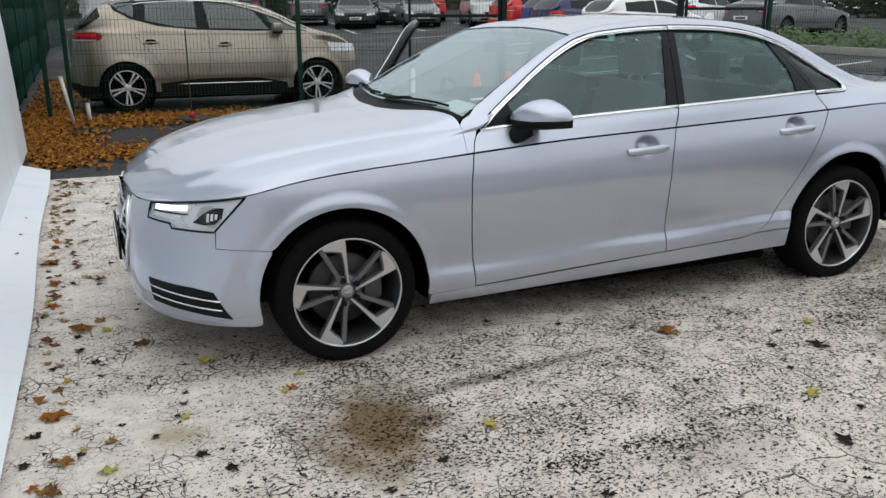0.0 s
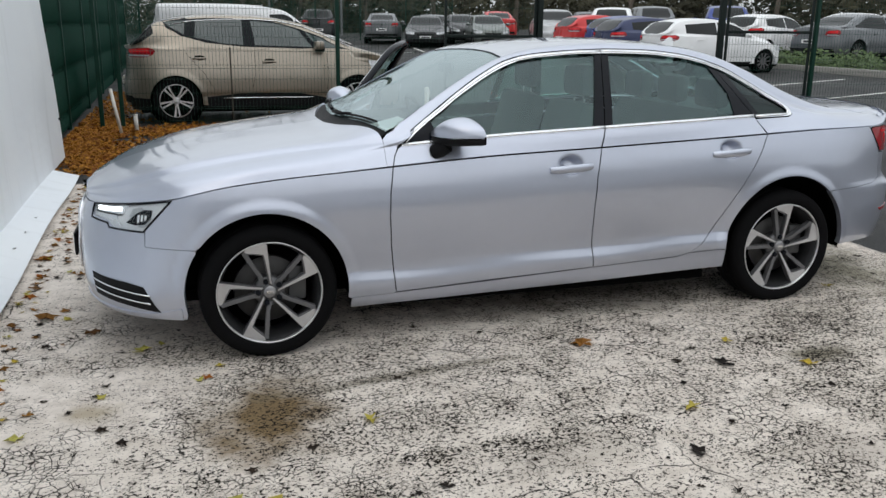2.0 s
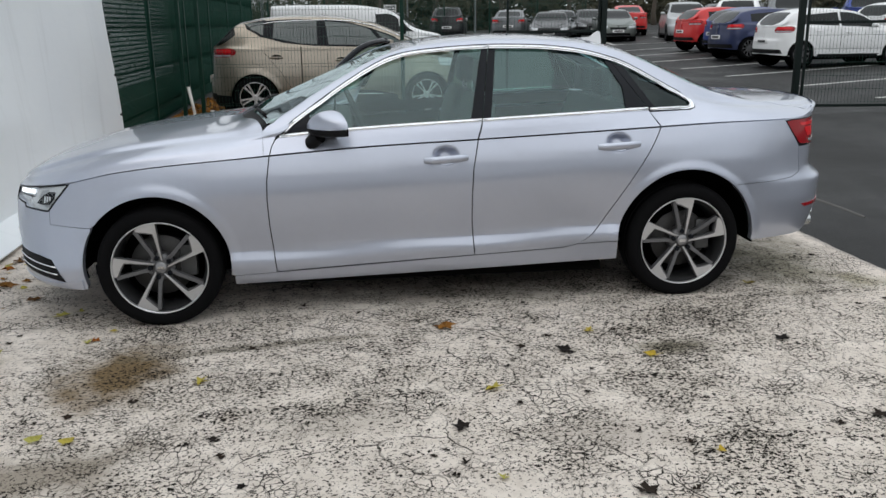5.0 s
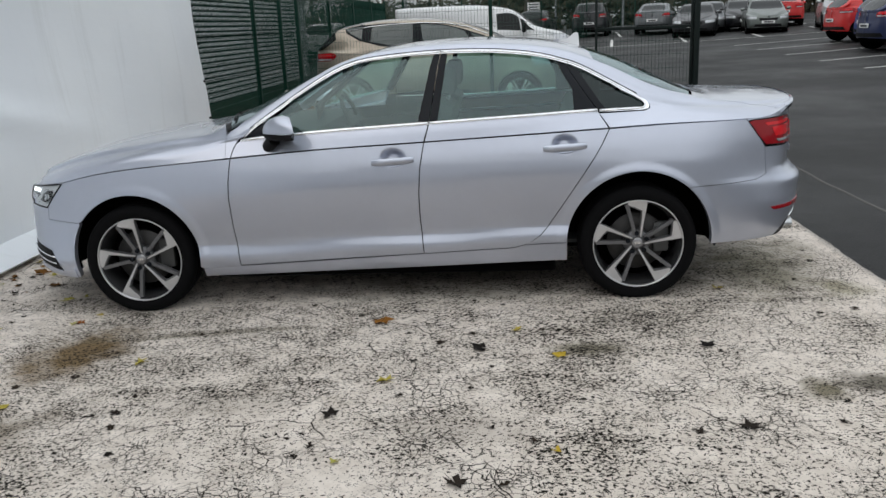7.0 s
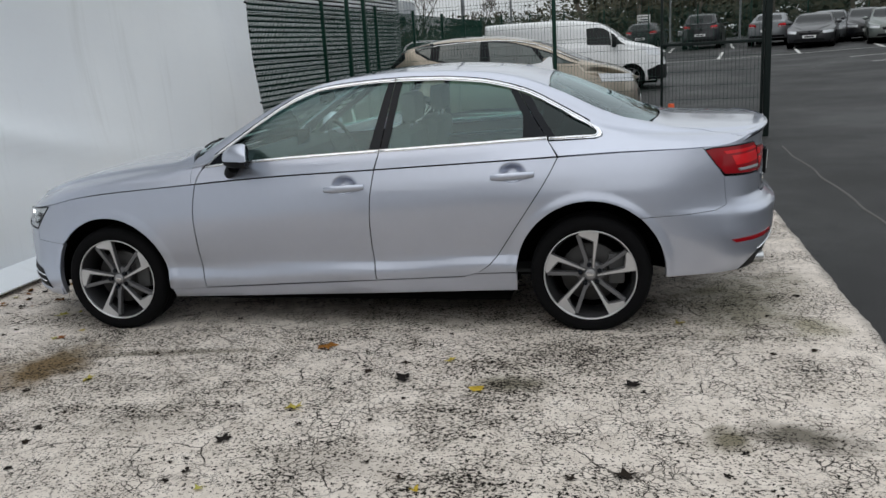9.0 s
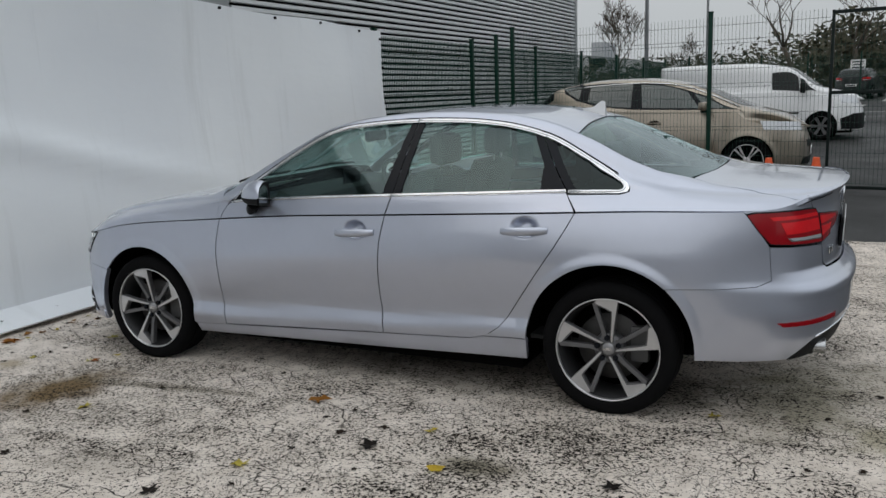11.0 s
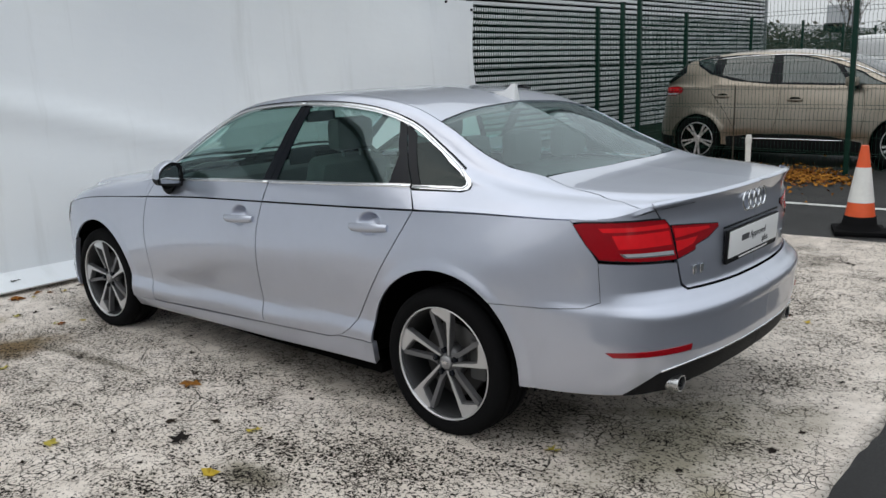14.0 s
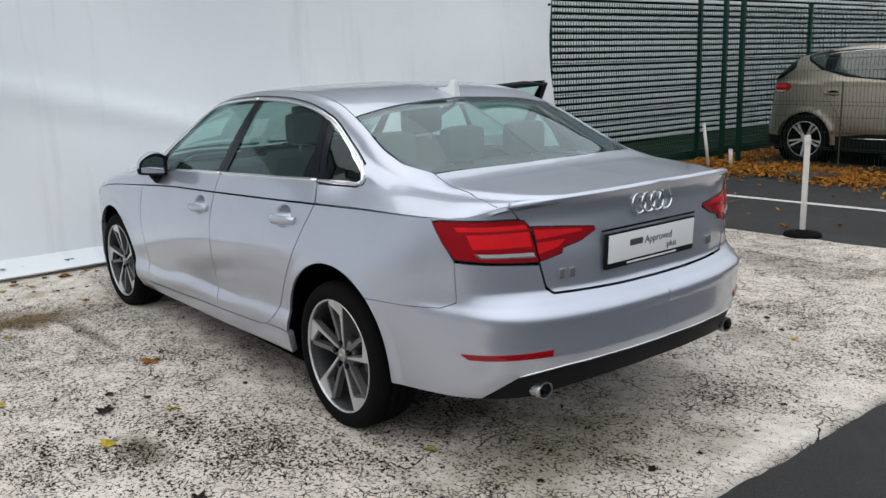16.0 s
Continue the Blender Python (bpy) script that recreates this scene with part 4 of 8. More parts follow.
def trunk_lid(bm, sign):
    ring = [(3.198, "v", 1.0), (3.194, "h", 0.2), (3.175, "h", 0.4), (3.142, "h", 0.588), (3.2, "h", 0.600), (3.4, "h", 0.6275), (3.5, "h", 0.641), (XC - 0.06, "h", HC - 0.003), (XC - 0.012, "h", HC)]
    ring += [(float(SB.side(s, T(s))[0]), "v", 0.0) for s in np.linspace(SC, SB.smax, 60)][:-1]
    ring = [p for p in ring if p[0] < 3.788] + [(ring[-1][0] + 0.0002, "v", 1.0)]
    ring += [(x, "v", 1.0) for x in np.linspace(3.7, 3.25, 10)]
    skin(bm, SB.top, up(ring), CY, sign, 0.024, 0.9, flange=0.004, edge_step=0.012)
    face = [(s, float(T(s))) for s in np.linspace(SC, SB.smax, 26)] + [(SB.smax, 0.681), (SHR(0.2), 0.682), (SHR(0.518), 0.688), (SHR(0.545), 0.71), (SHR(0.572), 0.80), (SHR(0.606), 0.93), (SHR(0.644), 0.962)]
    skin(bm, SB.side, face, CY, sign, 0.016, flange=0.02, edge_step=0.012)


def inner_shell(bm, sign):
    """A dark lining behind the panels, seen through the shut lines and, as painted shade, along the shoulder crease."""
    low = [(s, float(T(s)) - (0.001 if s < 3.38 else 0.075)) for s in np.linspace(SB.smin, SB.smax, 120)] + [(SB.smax, 0.36), (S(3.45), 0.33), (3.215, 0.32)] + \
        [(x, z) for x, z in arc_points(2.818, 0.325, 0.398, 0, 180, 30)] + [(2.41, 0.24), (0.40, 0.19)] + arc_points(0.0, 0.287, 0.381, -6, 190, 30) + [(-0.40, 0.2), (SB.smin, 0.2)]
    skin(bm, SB.side, low, CY, sign, 0.04, lift=-0.055, flange=0)
    belt = [(x, "v", 0.0) for x in np.linspace(0.58, 2.9, 40)] + [(2.9, "z", 1.02)] + belt_cut(2.85, 0.66, -0.012, 20)
    skin(bm, SB.top, up(belt), CY, sign, 0.05, 0.9, lift=-0.016, flange=0)
    nose = [(x, "v", 0.0) for x in np.linspace(-0.839, 0.62, 40)] + [(0.60, "h", 0.78), (0.5, "h", 0.5), (0.45, "v", 1.0)] + [(x, "v", 1.0) for x in np.linspace(0.4, -0.839, 20)]
    skin(bm, SB.top, up(nose), CY, sign, 0.05, 0.9, lift=-0.016, flange=0)
    tail = [(x, "v", 0.0) for x in np.linspace(2.9, 3.72, 20)] + [(3.72, "v", 1.0), (3.21, "v", 1.0), (3.15, "h", 0.55), (3.0, "h", 0.64), (2.9, "z", 1.05)]
    skin(bm, SB.top, up(tail), CY, sign, 0.05, 0.9, lift=-0.016, flange=0)


def whole(name, builder, material, label=""):
    bm = bmesh.new()
    for sign in (-1, 1):
        builder(bm, sign)
    return skin_part(name, bm, material, sedan, label)


doors = both("front_door", front_door, SILVER)
both("rear_door", rear_door, SILVER)
both("front_wing", fender, SILVER)
both("rear_quarter_panel", quarter, SILVER)
both("sill", sill, SILVER)
whole("front_bumper", front_bumper, SILVER)
whole("rear_bumper", rear_bumper, SILVER)
whole("bonnet", hood, SILVER)
whole("roof", roof, SILVER)
trunk = whole("boot_lid", trunk_lid, SILVER)


def lip_edge(parent, s0, s1):
    """The rounded edge where the top folds over into the tail."""
    for sign in (-1, 1):
        b = bmesh.new()
        pp = [SB.side(s, float(T(s))) for s in np.linspace(s0, s1, 30)]
        tube([(p[0] - 0.003, CY + sign * (p[1] - 0.002), p[2] + 0.001) for p in pp], 0.0035, 8, b)
        part("lip_edge", b, SILVER, parent, "", 60)


lip_edge(trunk, SC, SB.smax - 0.012)
lip_edge(sedan, S(3.50), SC - 0.004)
screen_f = whole("windscreen", windscreen, SCREEN_GLASS, "clear windscreen glass")
screen_r = whole("rear_window", rear_window, REAR_GLASS, "tinted rear window glass")
cups, SB.dents = SB.dents, ()
lining = both("inner_shell", inner_shell, SHELL_DARK)
SB.dents = cups

# ---- the saloon's glass, trim, lamps, wheels and cabin ----
far_door = doors[1]
HINGE = Matrix.Translation((0.60, CY + 0.905, 0))
far_door.matrix_basis = HINGE @ Matrix.Rotation(radians(64), 4, "Z") @ HINGE.inverted()


def pane(poly, lift):
    def f(bm, sign):
        skin(bm, SB.top, up(poly), CY, sign, 0.05, 0.9, lift=lift, flange=0.004)
    return f


def band(x0, x1, fn, a, b, n=20):
    """A strip along a height curve, from a under it to b over it."""
    xs = np.linspace(x0, x1, n)
    return [(x, "z", float(fn(x)) + a) for x in xs] + [(x, "z", float(fn(x)) + b) for x in xs[::-1]]


def sided(name, poly, material, label="", lift=0.0, door=False):
    """A pane or strip on both flanks; those of the far front door go with that door."""
    out = []
    for i, sign in enumerate((-1, 1)):
        bm = bmesh.new()
        pane(poly, lift)(bm, sign)
        out.append(skin_part(name, bm, material, doors[i] if door else sedan, label))
    return out


glass_f = [(0.665, "z", 0.955)] + [(x, "z", z - 0.004) for x, z in DLO_TOP[1:] if x < 1.69] + [(1.722, "z", 1.352), (1.632, "z", 0.99)] + belt_cut(1.625, 0.70, 0.008, 10)
sided("side_window", glass_f, GLASS, "tinted side window glass", -0.010, True)
glass_r = [(1.738, "z", 1.012), (1.796, "z", 1.352)] + [(x, "z", z - 0.004) for x, z in DLO_TOP if 1.81 < x < 2.40] + [(2.40, "z", 1.288), (2.478, "z", 1.150), (2.480, "z", 1.025)] + belt_cut(2.46, 1.755, 0.008, 10)
sided("side_window", glass_r, GLASS, "tinted side window glass", -0.010)
glass_q = [(2.505, "z", 1.240), (2.56, "z", 1.226), (2.68, "z", 1.160), (2.80, "z", 1.097), (2.858, "z", 1.060), (2.858, "z", 1.038), (2.66, "z", 1.036), (2.645, "z", 1.045)]
sided("quarter_window", glass_q, DARK_GLASS, "dark quarter window glass", -0.008)
sided("pillar_trim", [(1.722, "z", 1.352), (1.758, "z", 1.356), (1.692, "z", 0.992), (1.630, "z", 0.988)], GLOSS_BLACK, "gloss black pillar trim", -0.004, True)
sided("pillar_trim", [(1.762, "z", 1.356), (1.799, "z", 1.354), (1.741, "z", 1.0), (1.698, "z", 0.994)], GLOSS_BLACK, "gloss black pillar trim", -0.004)
sided("pillar_trim", [(2.395, "z", 1.292), (2.44, "z", 1.278), (2.612, "z", 1.026), (2.478, "z", 1.022), (2.474, "z", 1.150)], GLOSS_BLACK, "gloss black pillar trim", -0.004)
sided("pillar_trim", [(2.446, "z", 1.274), (2.51, "z", 1.244), (2.652, "z", 1.032), (2.617, "z", 1.027)], GLOSS_BLACK, "gloss black pillar trim", -0.004)
sided("mirror_triangle", [(0.66, "z", 0.946), (0.72, "z", 0.992), (0.80, "z", 1.045), (0.83, "z", 0.955)], GLOSS_BLACK, "black mirror base panel", -0.004, True)
sided("chrome_strip", band(0.65, 1.692, dlo_bot, -0.005, 0.010), CHROME, "bright chrome window strip", 0.004, True)
sided("chrome_strip", band(1.698, 2.60, dlo_bot, -0.005, 0.010), CHROME, "bright chrome window strip", 0.004)
corner = [(2.612, "z", 1.024), (2.84, "z", 1.022), (2.876, "z", 1.028), (2.882, "z", 1.046), (2.868, "z", 1.068), (2.80, "z", 1.110), (2.68, "z", 1.178), (2.56, "z", 1.243), (2.46, "z", 1.289),
          (2.455, "z", 1.274), (2.56, "z", 1.227), (2.68, "z", 1.162), (2.80, "z", 1.094), (2.852, "z", 1.062), (2.858, "z", 1.046), (2.848, "z", 1.036), (2.612, "z", 1.036)]
sided("chrome_strip", corner, CHROME, "bright chrome window strip", 0.004)
sided("chrome_strip", [(x, "z", z + 0.009) for x, z in DLO_TOP if 0.64 < x < 1.76] + [(1.757, "z", 1.368), (1.757, "z", 1.352)] + [(x, "z", z - 0.006 - 0.004 * (x < 1.25)) for x, z in DLO_TOP[::-1] if 0.70 < x < 1.75] + [(0.655, "z", 0.938)], CHROME, "bright chrome window strip", 0.004, True)
sided("chrome_strip", band(1.763, 2.452, dlo_top, -0.008, 0.009), CHROME, "bright chrome window strip", 0.004)
sided("window_seal", band(0.70, 1.757, dlo_top, 0.009, 0.0155, 30), GLOSS_BLACK, "thin black seal over the chrome", 0.0025, True)
sided("window_seal", [(x, "z", float(dlo_top(x)) + 0.009 + 0.007 * float(smoothstep(2.40, 2.55, x))) for x in np.linspace(1.763, 2.82, 30)] + [(x, "z", float(dlo_top(x)) + 0.0155 + 0.008 * float(smoothstep(2.40, 2.55, x))) for x in np.linspace(2.82, 1.763, 30)], GLOSS_BLACK, "thin black seal over the chrome", 0.0025)



def chrome_bead(points, parents, r=0.0062):
    """The rounded crown of the chrome strip along (x, z) points of the upper skin."""
    for i, sign in enumerate((-1, 1)):
        b = bmesh.new()
        pp = [SB.top(x, SB.v_at_z(x, z)) for x, z in points]
        tube([(p[0], CY + sign * (p[1] + 0.003), p[2] + 0.001) for p in pp], r, 8, b)
        part("chrome_bead", b, CHROME, parents[i], "", 60)


chrome_bead([(x, float(dlo_top(x)) + 0.001) for x in np.linspace(0.70, 1.755, 34)], doors)
chrome_bead([(x, float(dlo_top(x)) + 0.001 + 0.010 * float(smoothstep(2.36, 2.56, x))) for x in np.linspace(1.765, 2.80, 40)] + [(2.838, 1.078), (2.858, 1.058), (2.860, 1.044), (2.848, 1.034), (2.82, 1.0305), (2.72, 1.0305), (2.614, 1.030)], (sedan, sedan))
chrome_bead([(x, float(dlo_bot(x)) + 0.002) for x in np.linspace(0.655, 1.690, 24)], doors)
chrome_bead([(x, float(dlo_bot(x)) + 0.002) for x in np.linspace(1.700, 2.598, 22)], (sedan, sedan))

# the open door's frame and inner card
fb = bmesh.new()
pts = [SB.top(x, SB.v_at_z(x, z)) for x, z in DLO_TOP if x < 1.75] + [SB.top(1.755, SB.v_at_z(1.755, 1.352))] + [SB.top(1.69, SB.v_at_z(1.69, 0.99))]
tube([(p[0], CY + p[1] - 0.022, p[2]) for p in pts], 0.024, 8, fb)
part("window_frame", fb, GLOSS_BLACK, far_door, "black door window frame")
cb = bmesh.new()
skin(cb, SB.side, [(0.62, 0.26), (1.63, 0.31), (1.64, 0.88), (0.62, 0.84)], CY, 1, 0.06, lift=-0.055, flange=0.04)
skin_part("door_card", cb, CABIN, far_door, "black moulded door card")


def handle(x, z, sign, parent):
    y = CY + sign * (float(SB.side(x + 0.125, z)[1]) + 0.022)
    b = bmesh.new()
    n = 13
    prof = []
    for i in range(n):
        u = -1 + 2 * i / (n - 1)
        prof.append((x + 0.116 * u, y - sign * 0.020 * abs(u) ** 4, z + 0.006 * u, 0.0205 - 0.006 * abs(u) ** 3))
    rings = []
    for px, py, pz, r in prof:
        ring = []
        for k in range(10):
            a = 2 * math.pi * k / 10
            ring.append(b.verts.new((px, py + 0.011 * math.cos(a), pz + r * math.sin(a))))
        rings.append(ring)
    for p, q in zip(rings, rings[1:]):
        for k in range(10):
            b.faces.new((p[k], p[(k + 1) % 10], q[(k + 1) % 10], q[k]))
    b.faces.new(rings[0]); b.faces.new(rings[-1][::-1])
    bmesh.ops.recalc_face_normals(b, faces=b.faces)
    part("door_handle", b, SILVER, parent, "silver door handle", 60)


for sign, d in ((-1, doors[0]), (1, doors[1])):
    handle(1.497, 0.808, sign, d)
for sign in (-1, 1):
    handle(2.422, 0.853, sign, sedan)


def door_mirror(sign, parent):
    """A domed cap that sweeps back to its outer tip, on a black lower half and foot."""
    front = spline([(0, 0.790), (0.22, 0.793), (0.45, 0.815), (0.70, 0.870), (0.88, 0.940), (1.0, 0.990)])
    rear = spline([(0, 0.928), (0.22, 0.945), (0.45, 0.964), (0.70, 0.983), (0.88, 0.995), (1.0, 1.000)])
    out = spline([(0, 0.845), (0.22, 0.892), (0.45, 0.948), (0.70, 1.000), (0.88, 1.028), (1.0, 1.036)])
    tall = spline([(0, 0.062), (0.15, 0.080), (0.35, 0.090), (0.6, 0.074), (0.85, 0.042), (1.0, 0.018)])
    nw, nu = 20, 18

    def base(w):
        return 0.981 + 0.004 * w

    def grid(rise):
        b = bmesh.new()
        rows = []
        for i in range(nw + 1):
            w = i / nw
            row = []
            for j in range(nu + 1):
                u = (j / nu) ** 1.5
                f, r = float(front(w)), float(rear(w))
                lift = rise(w, u)
                x = f + (r - f) * u
                row.append(b.verts.new((x, CY + sign * float(out(w)), base(w) + lift)))
            rows.append(row)
        for p, q in zip(rows, rows[1:]):
            for k in range(nu):
                b.faces.new((p[k], p[k + 1], q[k + 1], q[k]))
        edge = [row[-1] for row in rows] 
        low = [b.verts.new((v.co.x - 0.004, v.co.y, base(i / nw))) for i, v in enumerate(edge)]
        return b, rows, edge, low

    def dome(w, u):
        e = 1 - max(0.0, (w - 0.82) / 0.18) ** 2 * 0.7
        return float(tall(w)) * e * (1 - (1 - min(1.0, u / 0.8)) ** 2.2) ** 0.5 * (1 - 0.10 * max(0, (u - 0.8) / 0.2) ** 2)
    b, rows, edge, low = grid(dome)
    for v in low:
        b.verts.remove(v)
    inner = [b.verts.new((rows[0][j].co.x, rows[0][j].co.y, base(0))) for j in range(1, nu + 1)]
    fan = [rows[0][0]] + inner
    for j in range(nu):
        quad = (rows[0][j], rows[0][j + 1], fan[j + 1], fan[j])
        b.faces.new(quad) if j else b.faces.new((rows[0][0], rows[0][1], fan[1]))
    bmesh.ops.recalc_face_normals(b, faces=b.faces)
    mirror = part("door_mirror", b, SILVER, parent, "silver door mirror with black base", 50)
    # black lower half
    b, rows, edge, low = grid(lambda w, u: -0.052 * (1 - 0.5 * w) * (1 - (1 - min(1.0, u / 0.5)) ** 2) ** 0.5 - 0.003)
    for v in low:
        b.verts.remove(v)
    tube([(0.855, CY + sign * 0.895, 0.945), (0.825, CY + sign * 0.872, 0.918), (0.800, CY + sign * 0.850, 0.900)], [0.044, 0.042, 0.036], 12, b, 0.8)
    bmesh.ops.recalc_face_normals(b, faces=b.faces)
    part("mirror_base", b, BLACK_PLASTIC, mirror, "black mirror base", 50)
    # black rear rim with the glass in it
    rim, glass_face = bmesh.new(), bmesh.new()
    ring, ring_in = [], []
    for i in range(nw + 1):
        w = i / nw
        ring.append((float(rear(w)), CY + sign * float(out(w)), base(w) + dome(w, 1.0)))
    for i in range(nw, -1, -1):
        w = i / nw
        ring.append((float(rear(w)), CY + sign * float(out(w)), base(w) - 0.052 * (1 - 0.5 * w) - 0.003))
    cx = sum(p[0] for p in ring) / len(ring)
    cy = sum(p[1] for p in ring) / len(ring)
    cz = sum(p[2] for p in ring) / len(ring)
    a = [rim.verts.new(p) for p in ring]
    c = [rim.verts.new((p[0] + (cx - p[0]) * 0.20 - 0.004, p[1] + (cy - p[1]) * 0.20, p[2] + (cz - p[2]) * 0.24)) for p in ring]
    g = [glass_face.verts.new(v.co + Vector((-0.003, 0, 0))) for v in c]
    n = len(a)
    for k in range(n):
        rim.faces.new((a[k], a[(k + 1) % n], c[(k + 1) % n], c[k]))
    mid = glass_face.verts.new((cx - 0.006, cy, cz))
    for k in range(n):
        glass_face.faces.new((g[k], g[(k + 1) % n], mid))
    for bb in (rim, glass_face):
        bmesh.ops.recalc_face_normals(bb, faces=bb.faces)
    part("mirror_rim", rim, BLACK_PLASTIC, mirror, "black mirror rim", 50)
    part("mirror_glass", glass_face, MIRROR, mirror, "mirror glass")


MIRROR = plain("mirror", (0.30, 0.32, 0.34), 0.02, 1.0, 0.0)
door_mirror(-1, doors[0])
door_mirror(1, doors[1])

# headlamps
LAMP = [(S(-0.770), 0.614), (S(-0.692), 0.607), (S(-0.684), 0.588), (S(-0.53), 0.586), (S(-0.476), 0.650), (S(-0.412), 0.722)] + [(s, float(T(s)) - 0.005) for s in np.linspace(S(-0.43), S(-0.770), 10)]
DRL = Mat("day_lamp")
DRL.set(Base_Color=(0.9, 0.9, 0.92), Emission_Color=(0.95, 0.98, 1.0), Emission_Strength=3.0)


def flank_part(name, poly, material, label, lift, parent=None, step=0.03):
    out = []
    for i, sign in enumerate((-1, 1)):
        bm = bmesh.new()
        skin(bm, SB.side, poly, CY, sign, step, lift=lift, flange=0.010)
        out.append(skin_part(name, bm, material, parent[i] if parent else sedan, label))
    return out


lamps = flank_part("headlamp", LAMP, LAMP_SILVER, "clear glass headlamp with lit white strip", -0.012)
flank_part("light_strip", [(S(-0.758), 0.653), (S(-0.63), 0.655), (S(-0.61), 0.694), (S(-0.758), 0.678)], CHROME, "bright strip", -0.009, lamps)
flank_part("light_strip", [(S(-0.756), 0.628), (S(-0.675), 0.622), (S(-0.655), 0.645), (S(-0.756), 0.644)], CHROME, "bright strip", -0.009, lamps)
flank_part("light_strip", [(S(-0.60), 0.650), (S(-0.555), 0.604), (S(-0.53), 0.604), (S(-0.50), 0.64), (S(-0.545), 0.694), (S(-0.585), 0.685)], CLEAR_LENS, "", -0.008, lamps)
flank_part("lamp_lens", [(S(-0.612), 0.620), (S(-0.570), 0.612), (S(-0.528), 0.618), (S(-0.502), 0.644), (S(-0.494), 0.684), (S(-0.530), 0.684), (S(-0.570), 0.662)], GLOSS_BLACK, "dark projector lens", -0.005, lamps)
for x0, x1, z in ((-0.752, -0.735, 0.666), (-0.730, -0.712, 0.668), (-0.707, -0.690, 0.670), (-0.685, -0.666, 0.672), (-0.661, -0.640, 0.675)):
    flank_part("light_cell", [(S(x0), z - 0.011), (S(x1), z - 0.010), (S(x1), z + 0.010), (S(x0), z + 0.009)], DRL.m, "lit white cell", -0.006, lamps)
flank_part("lamp_shelf", [(S(-0.758), 0.6455), (S(-0.640), 0.6465), (S(-0.630), 0.6525), (S(-0.758), 0.6515)], GLOSS_BLACK, "dark shelf", -0.006, lamps)
for k in range(3):
    x0 = -0.560 + 0.016 * k
    flank_part("lamp_cell", [(S(x0), 0.626 + 0.006 * k), (S(x0 + 0.010), 0.626 + 0.006 * k), (S(x0 + 0.012), 0.660), (S(x0 + 0.002), 0.660)], CHROME, "bright reflector cell", -0.003, lamps)
flank_part("lamp_divider", [(S(-0.665), 0.645), (S(-0.640), 0.604), (S(-0.634), 0.604), (S(-0.659), 0.648)], CHROME, "bright divider", -0.006, lamps)
flank_part("lamp_glass", LAMP, LAMP_GLASS, "clear lamp cover", -0.001, lamps)
for i, sign in enumerate((-1, 1)):
    b = bmesh.new()
    pp = [SB.side(a, z) for a, z in dense(LAMP, 0.03)]
    tube([(p[0], CY + sign * p[1], p[2]) for p in pp], 0.0048, 6, b, closed=True)
    part("lamp_rim", b, GLOSS_BLACK, lamps[i], "black rim")

# grille, intakes and front plate
GR = [(SB.smin, 0.286), (SHF(0.2), 0.288), (SHF(0.262), 0.304), (SHF(0.371), 0.50), (SHF(0.361), 0.56), (SHF(0.312), 0.652), (SB.smin, 0.655)]
gb = bmesh.new()
for sign in (-1, 1):
    skin(gb, SB.side, GR, CY, sign, 0.04, lift=-0.022, flange=0)
grille = skin_part("grille", gb, GLOSS_BLACK, sedan, "black single-frame grille with bright slats")
gb = bmesh.new()
loop = [SB.side(a, z) for a, z in dense(GR[:-1], 0.04)]
loop = loop[:-1] if len(loop) > 40 else loop
tube([(p[0] - 0.004, CY - p[1], p[2]) for p in loop] + [(p[0] - 0.004, CY + p[1], p[2]) for p in loop[::-1]], 0.009, 8, gb)
part("grille_frame", gb, CHROME, grille, "chrome grille frame")
for i in range(7):
    z = 0.325 + 0.048 * i
    hw = float(np.interp(z, [0.30, 0.50, 0.56, 0.65], [0.25, 0.36, 0.35, 0.30]))
    b = bmesh.new()
    tube([(float(SB.side(SHF(abs(h)) if abs(h) > 0.01 else SB.smin, z)[0]) - 0.002, CY + h, z) for h in np.linspace(-hw, hw, 13)], 0.008, 6, b)
    part("grille_slat", b, SATIN, grille, "bright slat")
b = box(0.012, 0.53, 0.115, (-0.878, CY, 0.415), 0.003)
fp = part("front_plate", b, BLACK_PLASTIC, sedan, "black plate holder with white plate")
part("plate_face", box(0.004, 0.50, 0.095, (-0.886, CY, 0.415), 0.001), PLATE_WHITE, fp, "white plate face")
part("plate_mark", box(0.003, 0.34, 0.05, (-0.8895, CY, 0.415), 0.001), INK_DARK, fp, "dark bar")
lip_low = [(S(-0.385), 0.179), (S(-0.5), 0.180), (S(-0.62), 0.181), (SHF(0.6), 0.184), (SHF(0.3), 0.189), (SB.smin, 0.190)]
lip_high = [(SB.smin, 0.216), (SHF(0.3), 0.214), (SHF(0.6), 0.208), (S(-0.62), 0.204), (S(-0.5), 0.210), (S(-0.385), 0.236)]
b = bmesh.new()
for sign in (-1, 1):
    skin(b, SB.side, lip_low + lip_high, CY, sign, 0.025, lift=0.006, flange=0.012)
skin_part("bumper_lip", b, SILVER, sedan, "silver lower lip of the bumper")
FOG = [(S(-0.778), 0.352), (S(-0.768), 0.252), (S(-0.60), 0.230), (S(-0.482), 0.214), (S(-0.500), 0.240), (S(-0.548), 0.330), (S(-0.62), 0.344)]
fogs = flank_part("side_intake", FOG, BLACK_PLASTIC, "black side intake with two bright blades", 0.003)
